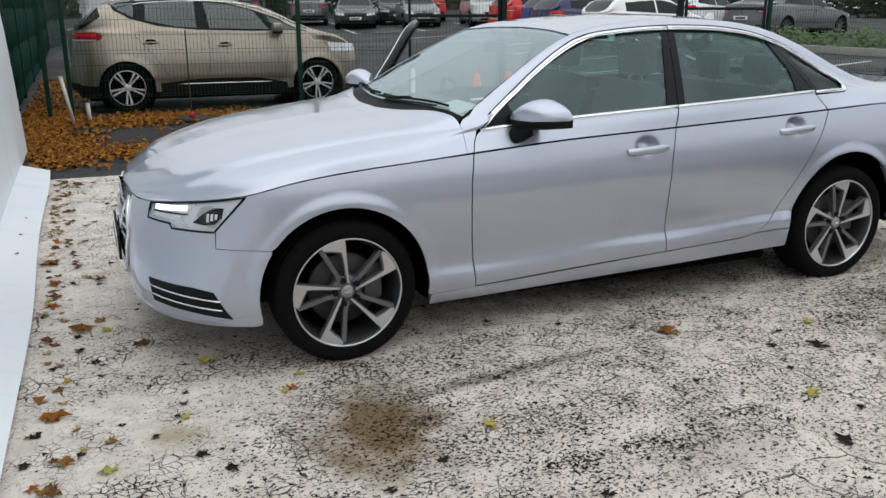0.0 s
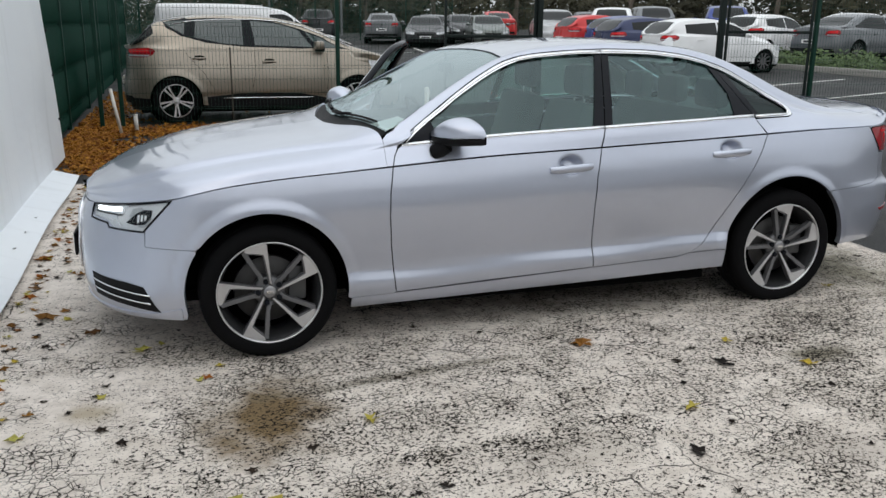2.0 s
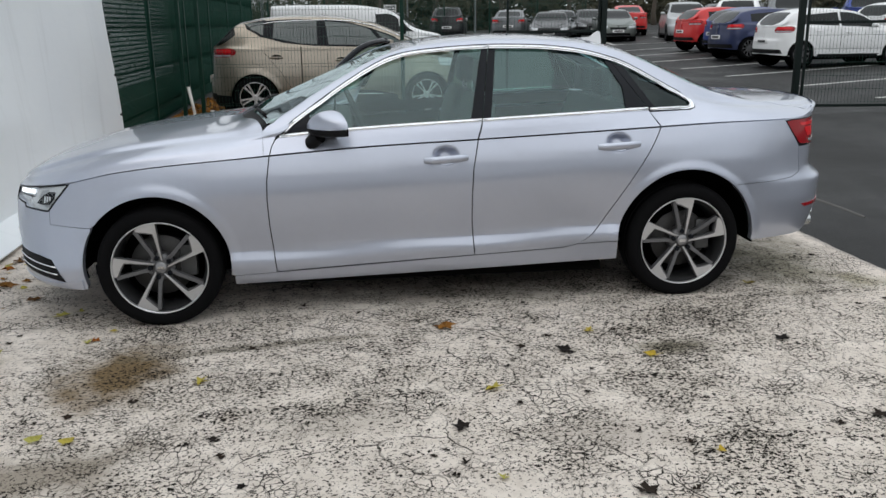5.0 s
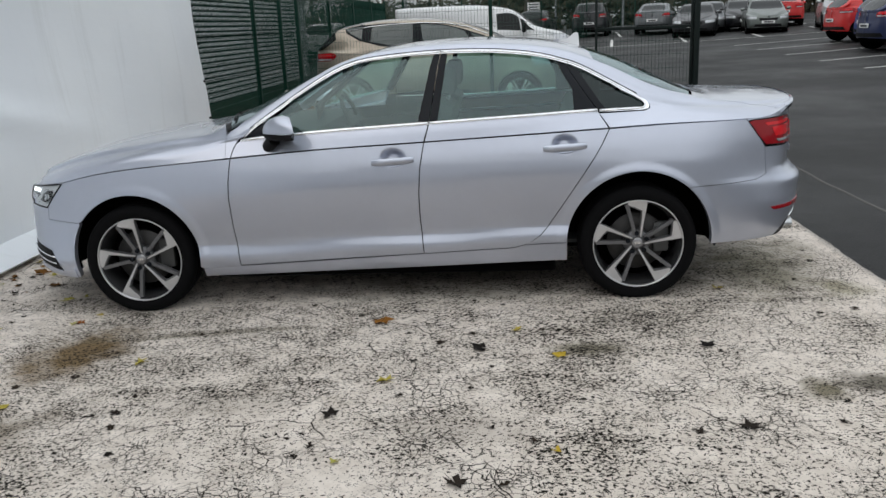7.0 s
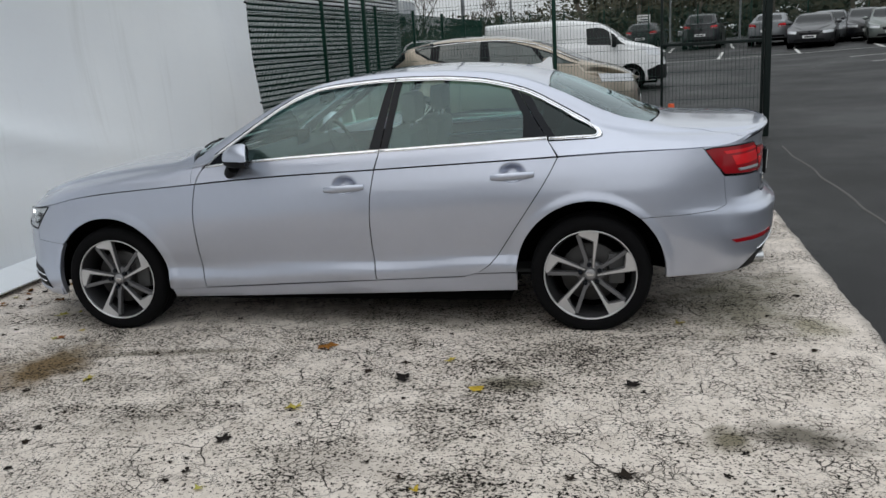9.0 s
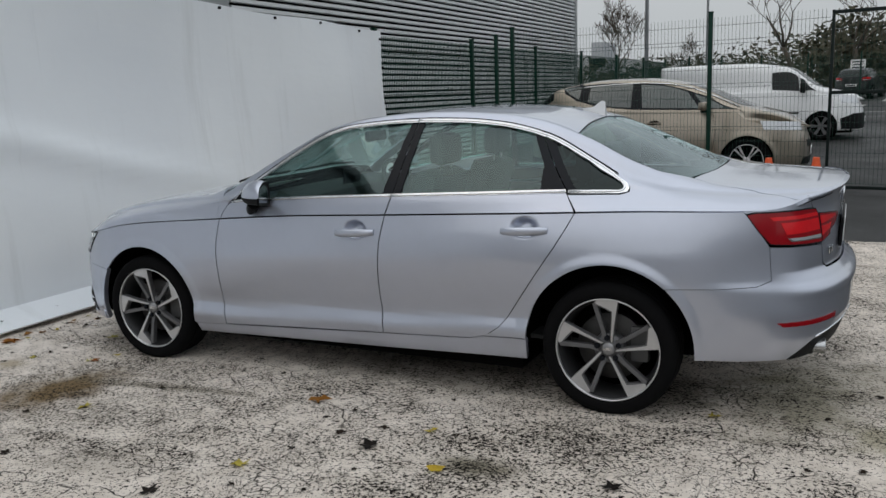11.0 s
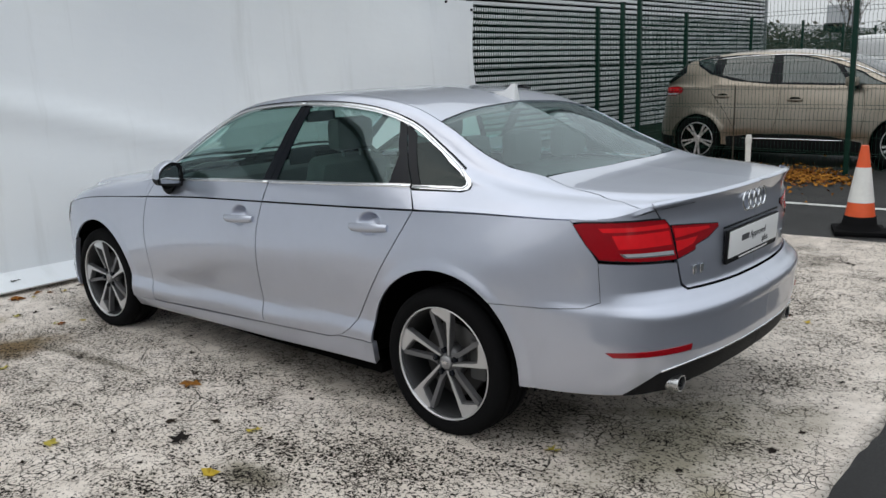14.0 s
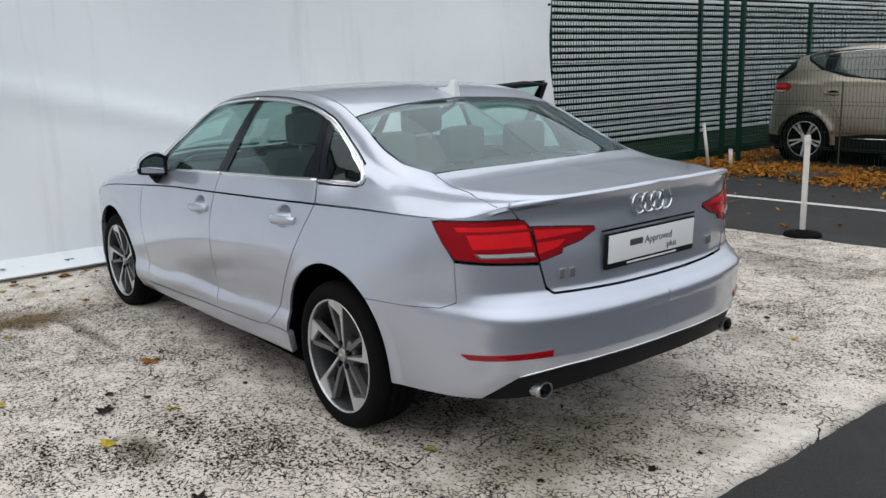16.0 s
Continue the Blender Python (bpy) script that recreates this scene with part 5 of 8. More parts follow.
for i, sign in enumerate((-1, 1)):
    for z0, z1 in ((0.322, 0.292), (0.286, 0.254)):
        b = bmesh.new()
        ss = np.linspace(S(-0.77), S(-0.515), 10)
        pp = [SB.side(a, z0 + (z1 - z0) * k / 9) for k, a in enumerate(ss)]
        tube([(p[0] - 0.006, CY + sign * (p[1] + 0.004), p[2]) for p in pp], 0.0042, 6, b)
        part("intake_blade", b, CHROME, fogs[i], "bright blade")

# tail lamps
TAIL_OUT = [(S(3.408), 0.944), (S(3.44), 0.952), (S(3.55), 0.955), (SHR(0.690), 0.958), (SHR(0.630), 0.955), (SHR(0.608), 0.93), (SHR(0.577), 0.805), (SHR(0.655), 0.806), (SHR(0.74), 0.812), (S(3.505), 0.820), (S(3.460), 0.870)]
TAIL_IN = [(SHR(0.602), 0.932), (SHR(0.475), 0.922), (SHR(0.338), 0.908), (SHR(0.332), 0.896), (SHR(0.405), 0.864), (SHR(0.480), 0.846), (SHR(0.485), 0.828), (SHR(0.572), 0.806)]
tails = flank_part("tail_lamp", TAIL_OUT, RED_LENS, "red tail lamp with clear strip", 0.004, step=0.02)
flank_part("lens_band", [(S(3.57), 0.845), (S(3.58), 0.841), (SHR(0.597), 0.839), (SHR(0.591), 0.822), (S(3.588), 0.827)], CHROME, "bright frame of the reversing lens", 0.0060, tails)
flank_part("lens_band", [(S(3.582), 0.842), (SHR(0.598), 0.840), (SHR(0.594), 0.827), (S(3.596), 0.831)], CLEAR_LENS, "clear reversing lens", 0.0072, tails)
flank_part("lens_band", [(S(3.50), 0.934), (SHR(0.622), 0.940), (SHR(0.617), 0.924), (S(3.515), 0.918)], BRIGHT_RED_LENS, "bright red lens", 0.0060, tails)
flank_part("lens_band", [(S(3.545), 0.908), (SHR(0.614), 0.914), (SHR(0.602), 0.862), (S(3.568), 0.858)], BRIGHT_RED_LENS, "bright red lens", 0.0060, tails)
for i, sign in enumerate((-1, 1)):
    b = bmesh.new()
    pp = [SB.side(a, z) for a, z in dense(TAIL_OUT, 0.03)]
    tube([(p[0] + 0.001, CY + sign * (p[1] + 0.001), p[2]) for p in pp], 0.0035, 6, b, closed=True)
    part("lamp_rim", b, GLOSS_BLACK, tails[i], "black rim")
inner = flank_part("tail_lamp", TAIL_IN, RED_LENS, "red tail lamp on the boot lid", 0.004, step=0.02)
flank_part("lens_band", [(SHR(0.592), 0.920), (SHR(0.405), 0.908), (SHR(0.395), 0.898), (SHR(0.588), 0.884)], BRIGHT_RED_LENS, "", 0.0062, inner)
flank_part("lens_band", [(SHR(0.585), 0.872), (SHR(0.470), 0.877), (SHR(0.500), 0.852), (SHR(0.580), 0.832)], BRIGHT_RED_LENS, "", 0.0062, inner)
for i, sign in enumerate((-1, 1)):
    b = bmesh.new()
    pp = [SB.side(a, z) for a, z in dense(TAIL_IN, 0.03)]
    tube([(p[0] + 0.001, CY + sign * (p[1] + 0.001), p[2]) for p in pp], 0.0035, 6, b, closed=True)
    part("lamp_rim", b, GLOSS_BLACK, inner[i], "black rim")
flank_part("reflector", [(S(3.53), 0.480), (SHR(0.55), 0.494), (SHR(0.553), 0.470), (S(3.555), 0.462)], RED_LENS, "red rear reflector", 0.004)

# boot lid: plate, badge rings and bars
frame_m = Matrix.Translation((3.760, CY - 0.030, 0.806)) @ Matrix.Rotation(radians(3), 4, "Y")
b = box(0.014, 0.530, 0.135, (0, 0, 0), 0.004)
bmesh.ops.transform(b, matrix=frame_m, verts=b.verts)
plate_ob = part("rear_plate", b, BLACK_PLASTIC, sedan, "white dealer plate in a black frame")
b = box(0.006, 0.512, 0.106, (0.008, 0, 0.009), 0.001)
bmesh.ops.transform(b, matrix=frame_m, verts=b.verts)
part("plate_face", b, PLATE_WHITE, plate_ob, "white plate face")


def words(text, size, m, material, parent, name="lettering", depth=0.0006):
    """Raised lettering in the built-in font, as a mesh; the text runs along local x, up along local y."""
    cu = bpy.data.curves.new(name, "FONT")
    cu.body, cu.size, cu.extrude, cu.resolution_u = text, size, depth, 3
    tmp = bpy.data.objects.new("tmp", cu)
    me = bpy.data.meshes.new_from_object(tmp)
    bpy.data.objects.remove(tmp)
    me.transform(m)
    me.materials.append(material)
    ob = new(name, me)
    ob.parent = parent
    return ob


face_m = frame_m @ Matrix(((0, 0, 1, 0.0118), (1, 0, 0, 0), (0, 1, 0, 0), (0, 0, 0, 1)))
words("Approved", 0.041, face_m @ Matrix.Translation((-0.052, 0.006, 0)), INK_DARK, plate_ob)
words(":plus", 0.037, face_m @ Matrix.Translation((0.078, -0.030, 0)), INK_DARK, plate_ob)
for sx, px, pz, mat in ((0.074, -0.102, 0.020, INK_DARK),):
    b = box(sx, 0.024, 0.0012, (px, pz, 0))
    bmesh.ops.transform(b, matrix=face_m, verts=b.verts)
    part("plate_mark", b, mat, plate_ob, "dark bar")
b = box(0.30, 0.007, 0.001, (0.0, -0.0555, -0.002))
bmesh.ops.transform(b, matrix=face_m, verts=b.verts)
part("plate_mark", b, PLATE_WHITE, plate_ob, "small white bar")
# thin black bar painted in for the dark shade above the plate
part("plate_shade_bar", box(0.006, 0.56, 0.008, (3.757, CY - 0.030, 0.886), 0.002), GLOSS_BLACK, plate_ob, "black bar standing for the shade band over the plate")
badge = None
for i in range(4):
    b = lathe([(0.0385 + 0.0055 * math.cos(a), 0.0055 * math.sin(a)) for a in np.linspace(0, 2 * math.pi, 9)[:-1]], 32, closed=True)
    bmesh.ops.transform(b, matrix=Matrix.Translation((float(SB.side(SHR(0.05 + abs((i - 1.5) * 0.053)), 0.966)[0]) + 0.009, CY - 0.026 + (i - 1.5) * 0.053, 0.966)) @ Matrix.Rotation(radians(90), 4, "Z") @ Matrix.Rotation(radians(-2), 4, "X"), verts=b.verts)
    part("badge_ring", b, CHROME, trunk, "chrome badge ring", 60)
for y0, wdt in ((CY - 0.475, 0.030), (CY - 0.435, 0.026), (CY + 0.36, 0.022), (CY + 0.386, 0.018)):
    x = float(SB.side(SHR(abs(y0 - CY)), 0.745)[0]) + 0.003
    part("badge_bar", box(0.004, wdt, 0.034, (x, y0, 0.752), 0.001), CHROME, trunk, "chrome badge bar")

# lower rear: diffuser, chrome line, tail pipes
DIFF = [(SB.smax, 0.428), (SHR(0.3), 0.426), (SHR(0.5), 0.418), (SHR(0.62), 0.401), (SHR(0.655), 0.393), (S(3.590), 0.302), (SHR(0.60), 0.300), (SHR(0.5), 0.322), (SHR(0.3), 0.338), (SB.smax, 0.342)]
db = bmesh.new()
for sign in (-1, 1):
    skin(db, SB.side, DIFF, CY, sign, 0.03, lift=-0.004, flange=0.05)
diffuser = skin_part("rear_diffuser", db, BLACK_PLASTIC, sedan, "black plastic rear diffuser")
db = bmesh.new()
run = [SB.side(s, z) for s, z in [(SHR(0.66), 0.396), (SHR(0.6), 0.410), (SHR(0.5), 0.423), (SHR(0.4), 0.428), (SHR(0.2), 0.432), (SB.smax, 0.433)]]
tube([(p[0] + 0.002, CY - p[1], p[2]) for p in run] + [(p[0] + 0.002, CY + p[1], p[2]) for p in run[-2::-1]], 0.0038, 8, db)
part("chrome_line", db, CHROME, diffuser, "chrome line")
for sign in (-1, 1):
    b = lathe([(0.030, 0.0), (0.036, 0.0), (0.038, 0.008), (0.037, 0.10), (0.029, 0.10), (0.029, 0.012)], 28, closed=True)
    bmesh.ops.transform(b, matrix=Matrix.Translation((3.722, CY + sign * 0.568, 0.332)) @ Matrix.Rotation(radians(90), 4, "Z") @ Matrix.Diagonal((1, 1, 0.9, 1)), verts=b.verts)
    part("tail_pipe", b, SATIN, sedan, "chrome tail pipe")
    # black disc set inside the pipe in place of the bore's shade
    part("bore_shade", cyl(0.029, 0.01, (3.690, CY + sign * 0.568, 0.332), "X"), SHELL_DARK, sedan, "black disc standing for the shaded bore")

# roof fin
fb = bmesh.new()
prof = [(2.40, 0.0), (2.45, 0.010), (2.505, 0.028), (2.540, 0.064), (2.552, 0.073), (2.568, 0.072), (2.573, 0.0)]
low = [fb.verts.new((x, CY + s * 0.022 * (0.35 + 0.65 * (x - 2.40) / 0.172), float(SB.crown(x)) - 0.004)) for s in (-1, 1) for x, z in prof]
hi = [fb.verts.new((x, CY + s * (0.0065 if z > 0.01 else 0.018), float(SB.crown(x)) + z)) for s in (-1, 1) for x, z in prof]
n = len(prof)
for k in range(n - 1):
    fb.faces.new((low[k], low[k + 1], hi[k + 1], hi[k]))
    fb.faces.new((low[n + k + 1], low[n + k], hi[n + k], hi[n + k + 1]))
    fb.faces.new((hi[k], hi[k + 1], hi[n + k + 1], hi[n + k]))
fb.faces.new((low[n - 1], low[2 * n - 1], hi[2 * n - 1], hi[n - 1]))
bmesh.ops.recalc_face_normals(fb, faces=fb.faces)
part("roof_fin", fb, WHITE_PAINT, sedan, "pale shark-fin aerial")

# wipers, cowl and the black edge of the screens
def on_screen(x, y, lift):
    return (x, y, float(SB.top(x, SB.v_at_h(x, abs(y - CY)))[2]) + lift)


foot = curve([(0.0, 0.470), (0.2, 0.478), (0.4, 0.506), (0.6, 0.552), (0.75, 0.592)])
for y0, y1 in ((0.24, 0.86), (0.93, 1.52)):
    b = bmesh.new()
    tube([on_screen(float(foot(abs(y - CY))) + 0.004, y, 0.006) for y in np.linspace(y0, y1, 9)], 0.0065, 6, b)
    w = part("wiper", b, BLACK_PLASTIC, sedan, "black wiper")
    b = bmesh.new()
    tube([on_screen(float(foot(abs(y - CY))) - 0.012 + dx, y, 0.010) for y, dx in ((y1 - 0.01, 0.0), (y1 - 0.14, 0.004), ((y0 + y1) / 2, 0.018))], 0.008, 6, b)
    part("wiper_arm", b, BLACK_PLASTIC, w, "black wiper arm")


def cowl(bm, sign):
    ring = [(0.378, "v", 1.0), (0.384, "h", 0.15), (0.418, "h", 0.35), (0.470, "h", 0.55), (0.524, "h", 0.70), (0.55, "h", 0.785), (0.60, "h", 0.775), (0.575, "h", 0.70), (0.545, "h", 0.6), (0.50, "h", 0.4), (0.472, "h", 0.2), (0.462, "v", 1.0)]
    skin(bm, SB.top, up(ring), CY, sign, 0.03, 0.9, lift=-0.012, flange=0.02)


whole("cowl", cowl, BLACK_PLASTIC, "black cowl under the windscreen")

# wheels
BARREL = plain("wheel_barrel", (0.035, 0.035, 0.037), 0.5, 0.4)
HUB_GREY = plain("hub_grey", (0.13, 0.13, 0.135), 0.4, 0.5)


def wheel_at(x, z, sign, turn, steer=0.0):
    m = Matrix.Translation((x, CY + sign * 0.895, z)) @ Matrix.Rotation(radians(steer), 4, "Z") @ (Matrix.Identity(4) if sign < 0 else Matrix.Rotation(math.pi, 4, "Z"))
    barrel = lathe([(0.240, 0.010), (0.232, 0.022), (0.222, 0.05), (0.214, 0.10), (0.214, 0.19), (0.226, 0.215)], 56)
    w = part("wheel", barrel, BARREL, sedan, "two-tone alloy wheel with five double spokes", 50)
    w.matrix_basis = m
    tyre = [(0.240, 0.016), (0.244, 0.002), (0.252, -0.004), (0.272, -0.009), (0.292, -0.007), (0.306, 0.003), (0.3135, 0.016), (0.3175, 0.032), (0.319, 0.058), (0.312, 0.060), (0.312, 0.068), (0.3195, 0.070),
            (0.3195, 0.100), (0.312, 0.102), (0.312, 0.110), (0.3195, 0.112), (0.3195, 0.140), (0.312, 0.142), (0.312, 0.150), (0.319, 0.152), (0.316, 0.185), (0.306, 0.210), (0.28, 0.228), (0.245, 0.222)]
    tb = lathe(tyre, 96)
    for v in tb.verts:
        if v.co.z < 0.0045 + dip(x, 0) - z:
            v.co.z = 0.0045 + dip(x, 0) - z
    part("tyre", tb, RUBBER, w, "black road tyre", 40)
    part("rim_lip", lathe([(0.2455, 0.004), (0.244, -0.001), (0.2395, -0.001), (0.237, 0.004), (0.236, 0.014), (0.243, 0.014)], 72, closed=True), ALLOY_BRIGHT, w, "machined bright lip", 50)

    def dish(r):
        return 0.008 + 0.020 * (1 - min(1, r / 0.236)) ** 1.2

    def blade(rows, deep, inset, a, b=None):
        """A bar across the wheel from cross rows (t, r, t, r); deep: its thickness."""
        b = b or bmesh.new()
        ca, sa = math.cos(a), math.sin(a)

        def spot_(t, r, d):
            return b.verts.new((r * ca - t * sa, dish(math.hypot(t, r)) + inset + d, r * sa + t * ca))
        grid = [[spot_(t0, r0, 0), spot_(t1, r1, 0), spot_(t1, r1, deep), spot_(t0, r0, deep)] for t0, r0, t1, r1 in rows]
        for p, q in zip(grid, grid[1:]):
            for k in range(4):
                b.faces.new((p[k], p[(k + 1) % 4], q[(k + 1) % 4], q[k]))
        b.faces.new(grid[0])
        b.faces.new(grid[-1][::-1])
        bmesh.ops.recalc_face_normals(b, faces=b.faces)
        return b
    bright = [(-0.013, 0.034, -0.005, 0.040), (-0.009, 0.10, 0.002, 0.10), (-0.007, 0.15, 0.007, 0.150), (-0.006, 0.190, 0.013, 0.184), (-0.005, 0.212, 0.048, 0.1935), (-0.004, 0.2385, 0.091, 0.201), (0.02, 0.2375, 0.099, 0.210), (0.05, 0.233, 0.088, 0.221)]
    wide = [(t0 - 0.003, r0 - 0.001, t1 + 0.004, r1 - 0.006) for t0, r0, t1, r1 in bright]
    grey = [(0.014, 0.046, 0.036, 0.036), (0.029, 0.082, 0.046, 0.074), (0.060, 0.143, 0.077, 0.134), (0.084, 0.192, 0.104, 0.186), (0.094, 0.208, 0.110, 0.197)]
    for i in range(5):
        a = radians(turn + 72 * i)
        body = blade(wide, 0.028, 0.004, a)
        blade(grey, 0.030, 0.005, a, body)
        part("spoke", body, ALLOY_GREY, w, "grey double spoke", 30)
        part("spoke_face", blade(bright, 0.004, 0.0, a), ALLOY_BRIGHT, w, "machined bright spoke face", 30)
    part("hub", lathe([(0.0005, 0.030), (0.024, 0.030), (0.028, 0.033), (0.062, 0.036), (0.072, 0.046), (0.074, 0.09), (0.0005, 0.09)], 40), HUB_GREY, w, "grey wheel hub", 40)
    part("hub_cap", lathe([(0.0005, 0.020), (0.022, 0.020), (0.029, 0.023), (0.031, 0.028), (0.031, 0.04)], 32), plain("hub_cap_grey", (0.33, 0.33, 0.34), 0.35, 0.7), w, "grey hub cap", 40)
    for i in range(4):
        part("hub_mark", box(0.0065, 0.002, 0.012, (-0.0115 + 0.0077 * i, 0.0195, 0)), CHROME, w, "small bright mark")
    for i in range(5):
        a = radians(turn + 72 * i + 16)
        b = cyl(0.0135, 0.020, (0.053 * math.cos(a), 0.0265, 0.053 * math.sin(a)), "Y", 6, bevel=0.002)
        part("wheel_bolt", b, GLOSS_BLACK, w, "dark wheel bolt")
    part("brake_disc", lathe([(0.07, 0.085), (0.158, 0.085), (0.160, 0.088), (0.160, 0.108), (0.07, 0.108)], 48), DISC_STEEL, w, "steel brake disc")
    b = box(0.085, 0.05, 0.17, (0.135 if sign < 0 else -0.135, 0.095, 0.02), 0.015)
    part("brake_caliper", b, plain("caliper_grey", (0.10, 0.10, 0.10), 0.5, 0.4), w, "grey brake caliper")
    part("backing", lathe([(0.0005, 0.16), (0.225, 0.16), (0.225, 0.165), (0.0005, 0.165)], 40), SHELL_DARK, w, "dark dust shield")
    return w


wheel_at(0.008, 0.279, -1, 93, 1.5)
wheel_at(2.816, 0.311, -1, 79.5)
wheel_at(0.008, 0.279, 1, 40, 1.5)
wheel_at(2.816, 0.311, 1, 70)

# wheel housings and floor pan
for cx, cz, r in ((0.0, 0.295, 0.405), (2.818, 0.325, 0.425)):
    for sign in (-1, 1):
        b = bmesh.new()
        rings = []
        for h in (0.895, 0.60, 0.56):
            ring = []
            for a in np.linspace(radians(-7), radians(187), 26):
                rr = r if h > 0.57 else 0.05
                px, pz = cx + rr * math.cos(a), cz + rr * math.sin(a)
                ring.append(b.verts.new((px, CY + sign * min(h, float(SB.side(S(px), max(pz, 0.26))[1]) - 0.03), pz)))
            rings.append(ring)
        for p, q in zip(rings, rings[1:]):
            for k in range(25):
                b.faces.new((p[k], p[k + 1], q[k + 1], q[k]))
        part("wheel_arch_liner", b, SHELL_DARK, sedan, "black wheel arch liner")
fl = box(1.95, 1.62, 0.05, (1.40, CY, 0.170), 0.01)
box(0.90, 1.0, 0.06, (0.02, CY, 0.175), 0.01, fl)
box(0.80, 1.0, 0.06, (2.75, CY, 0.23), 0.01, fl)
part("floor_pan", fl, SHELL_DARK, sedan, "dark underbody")

# cabin
def seat(x, y, width, back_top, lean):
    b = box(0.50, width, 0.16, (x, y, 0.50), 0.05)
    box(0.15, width * 0.94, back_top - 0.50, (x + 0.30 + 0.5 * (back_top - 0.5) * math.sin(radians(lean)), y, 0.5 + (back_top - 0.5) / 2), 0.06, b, Matrix.Rotation(radians(lean), 4, "Y"))
    s = part("seat", b, SEAT_CLOTH, sedan, "dark grey cloth seat", 50)
    return s


def headrest(s, x, y, z, w=0.26):
    b = box(0.10, w, 0.17, (x, y, z), 0.045)
    part("headrest", b, SEAT_CLOTH, s, "dark headrest", 50)
    for d in (-0.06, 0.06):
        part("headrest_rod", cyl(0.006, 0.12, (x, y + d, z - 0.12), seg=8), SATIN, s, "steel rod")


for y in (0.52, 1.27):
    s = seat(1.30, y, 0.50, 1.10, 16)
    headrest(s, 1.78, y, 1.20)
s = seat(2.12, CY, 1.26, 1.04, 20)
for y in (0.48, CY, 1.31):
    headrest(s, 2.60, y, 1.125, 0.24)
b = box(0.42, 1.40, 0.16, (0.82, CY, 0.88), 0.06)
box(0.30, 1.36, 0.30, (0.86, CY, 0.70), 0.05, b)
dash = part("dashboard", b, CABIN, sedan, "black dashboard", 50)
part("dash_screen", box(0.012, 0.20, 0.11, (0.93, CY, 1.00), 0.004), GLOSS_BLACK, dash, "dark screen")
b = lathe([(0.185 + 0.015 * math.cos(a), 0.015 * math.sin(a)) for a in np.linspace(0, 2 * math.pi, 9)[:-1]], 32, closed=True)
box(0.34, 0.02, 0.05, (0, 0, 0), 0.008, b)
bmesh.ops.transform(b, matrix=Matrix.Translation((1.08, 1.27, 0.90)) @ Matrix.Rotation(radians(-25), 4, "Y") @ Matrix.Rotation(radians(90), 4, "Z"), verts=b.verts)
part("steering_wheel", b, CABIN, sedan, "black steering wheel", 50)
part("parcel_shelf", box(0.58, 1.16, 0.03, (2.93, CY, 1.005), 0.01), CABIN, sedan, "black parcel shelf")
b = box(0.035, 0.22, 0.065, (1.12, CY, 1.255), 0.015)
part("rear_view_mirror", b, GLOSS_BLACK, sedan, "black rear-view mirror")
part("cabin_floor", box(2.1, 1.5, 0.02, (1.6, CY, 0.30)), CABIN, sedan, "black carpet")
b = bmesh.new()
for sign in (-1, 1):
    skin(b, SB.top, up([(x, "v", 0.53) for x in np.linspace(1.26, 2.6, 14)] + [(2.6, "v", 1.0)] + [(x, "v", 1.0) for x in np.linspace(2.5, 1.3, 10)]), CY, sign, 0.08, 0.9, lift=-0.03, flange=0)
skin_part("headlining", b, CABIN_LIGHT, sedan, "pale headlining")
b = box(0.20, 0.30, 0.003, (0.665, 0.44, 0.992), 0.001, rot=Matrix.Rotation(radians(-14), 4, "Y"))
part("paper_sheet", b, PAPER, sedan, "white paper sheet on the dashboard")

# ---- ground, pad and sheet ----
def soft_plus(v, w=1.5):
    return np.logaddexp(0, np.asarray(v, float) / w) * w


def land(x, y):
    """Height of the lot: level round the pad, rising gently to the far side."""
    return 0.03 * soft_plus(np.asarray(x, float) - 6.0) * smoothstep(60, 20, x) + 0.020 * soft_plus(np.asarray(y, float) - 16.0) * smoothstep(90, 50, y) - 0.0015


def axis_steps(lo, near_lo, near_hi, hi, fine, coarse):
    a = list(np.arange(near_lo, near_hi + 1e-6, fine))
    return [lo, lo / 2, *np.arange(near_lo - 30, near_lo, coarse)] + a + list(np.arange(near_hi + coarse, near_hi + 60, coarse)) + [hi / 2, hi]


gx = axis_steps(-900, -8, 30, 900, 1.0, 6.0)
gy = axis_steps(-900, -10, 60, 900, 1.0, 6.0)
X, Y = np.meshgrid(gx, gy)
inner_mask = (np.abs(X) < 120) & (np.abs(Y) < 120)
Zg = np.where(inner_mask, land(np.clip(X, -100, 80), np.clip(Y, -100, 80)), 0.6)
Zg = np.where((X < 5.5) & (Y < 14), 0.0, Zg)
Zg = np.where((X > -2.5) & (X < 3.5) & (Y > -4.5) & (Y < 3.5), -0.05, Zg)
gm = bpy.data.meshes.new("ground")
nx = len(gx)
gm.from_pydata([tuple(p) for p in np.stack([X.ravel(), Y.ravel(), Zg.ravel()], 1)], [], [(j * nx + i, j * nx + i + 1, (j + 1) * nx + i + 1, (j + 1) * nx + i) for j in range(len(gy) - 1) for i in range(nx - 1)])
gm.materials.append(ASPHALT)
for f in gm.polygons:
    f.use_smooth = True
tagged(new("ground", gm), "dark damp asphalt of a car yard", "ground", kind="structure")

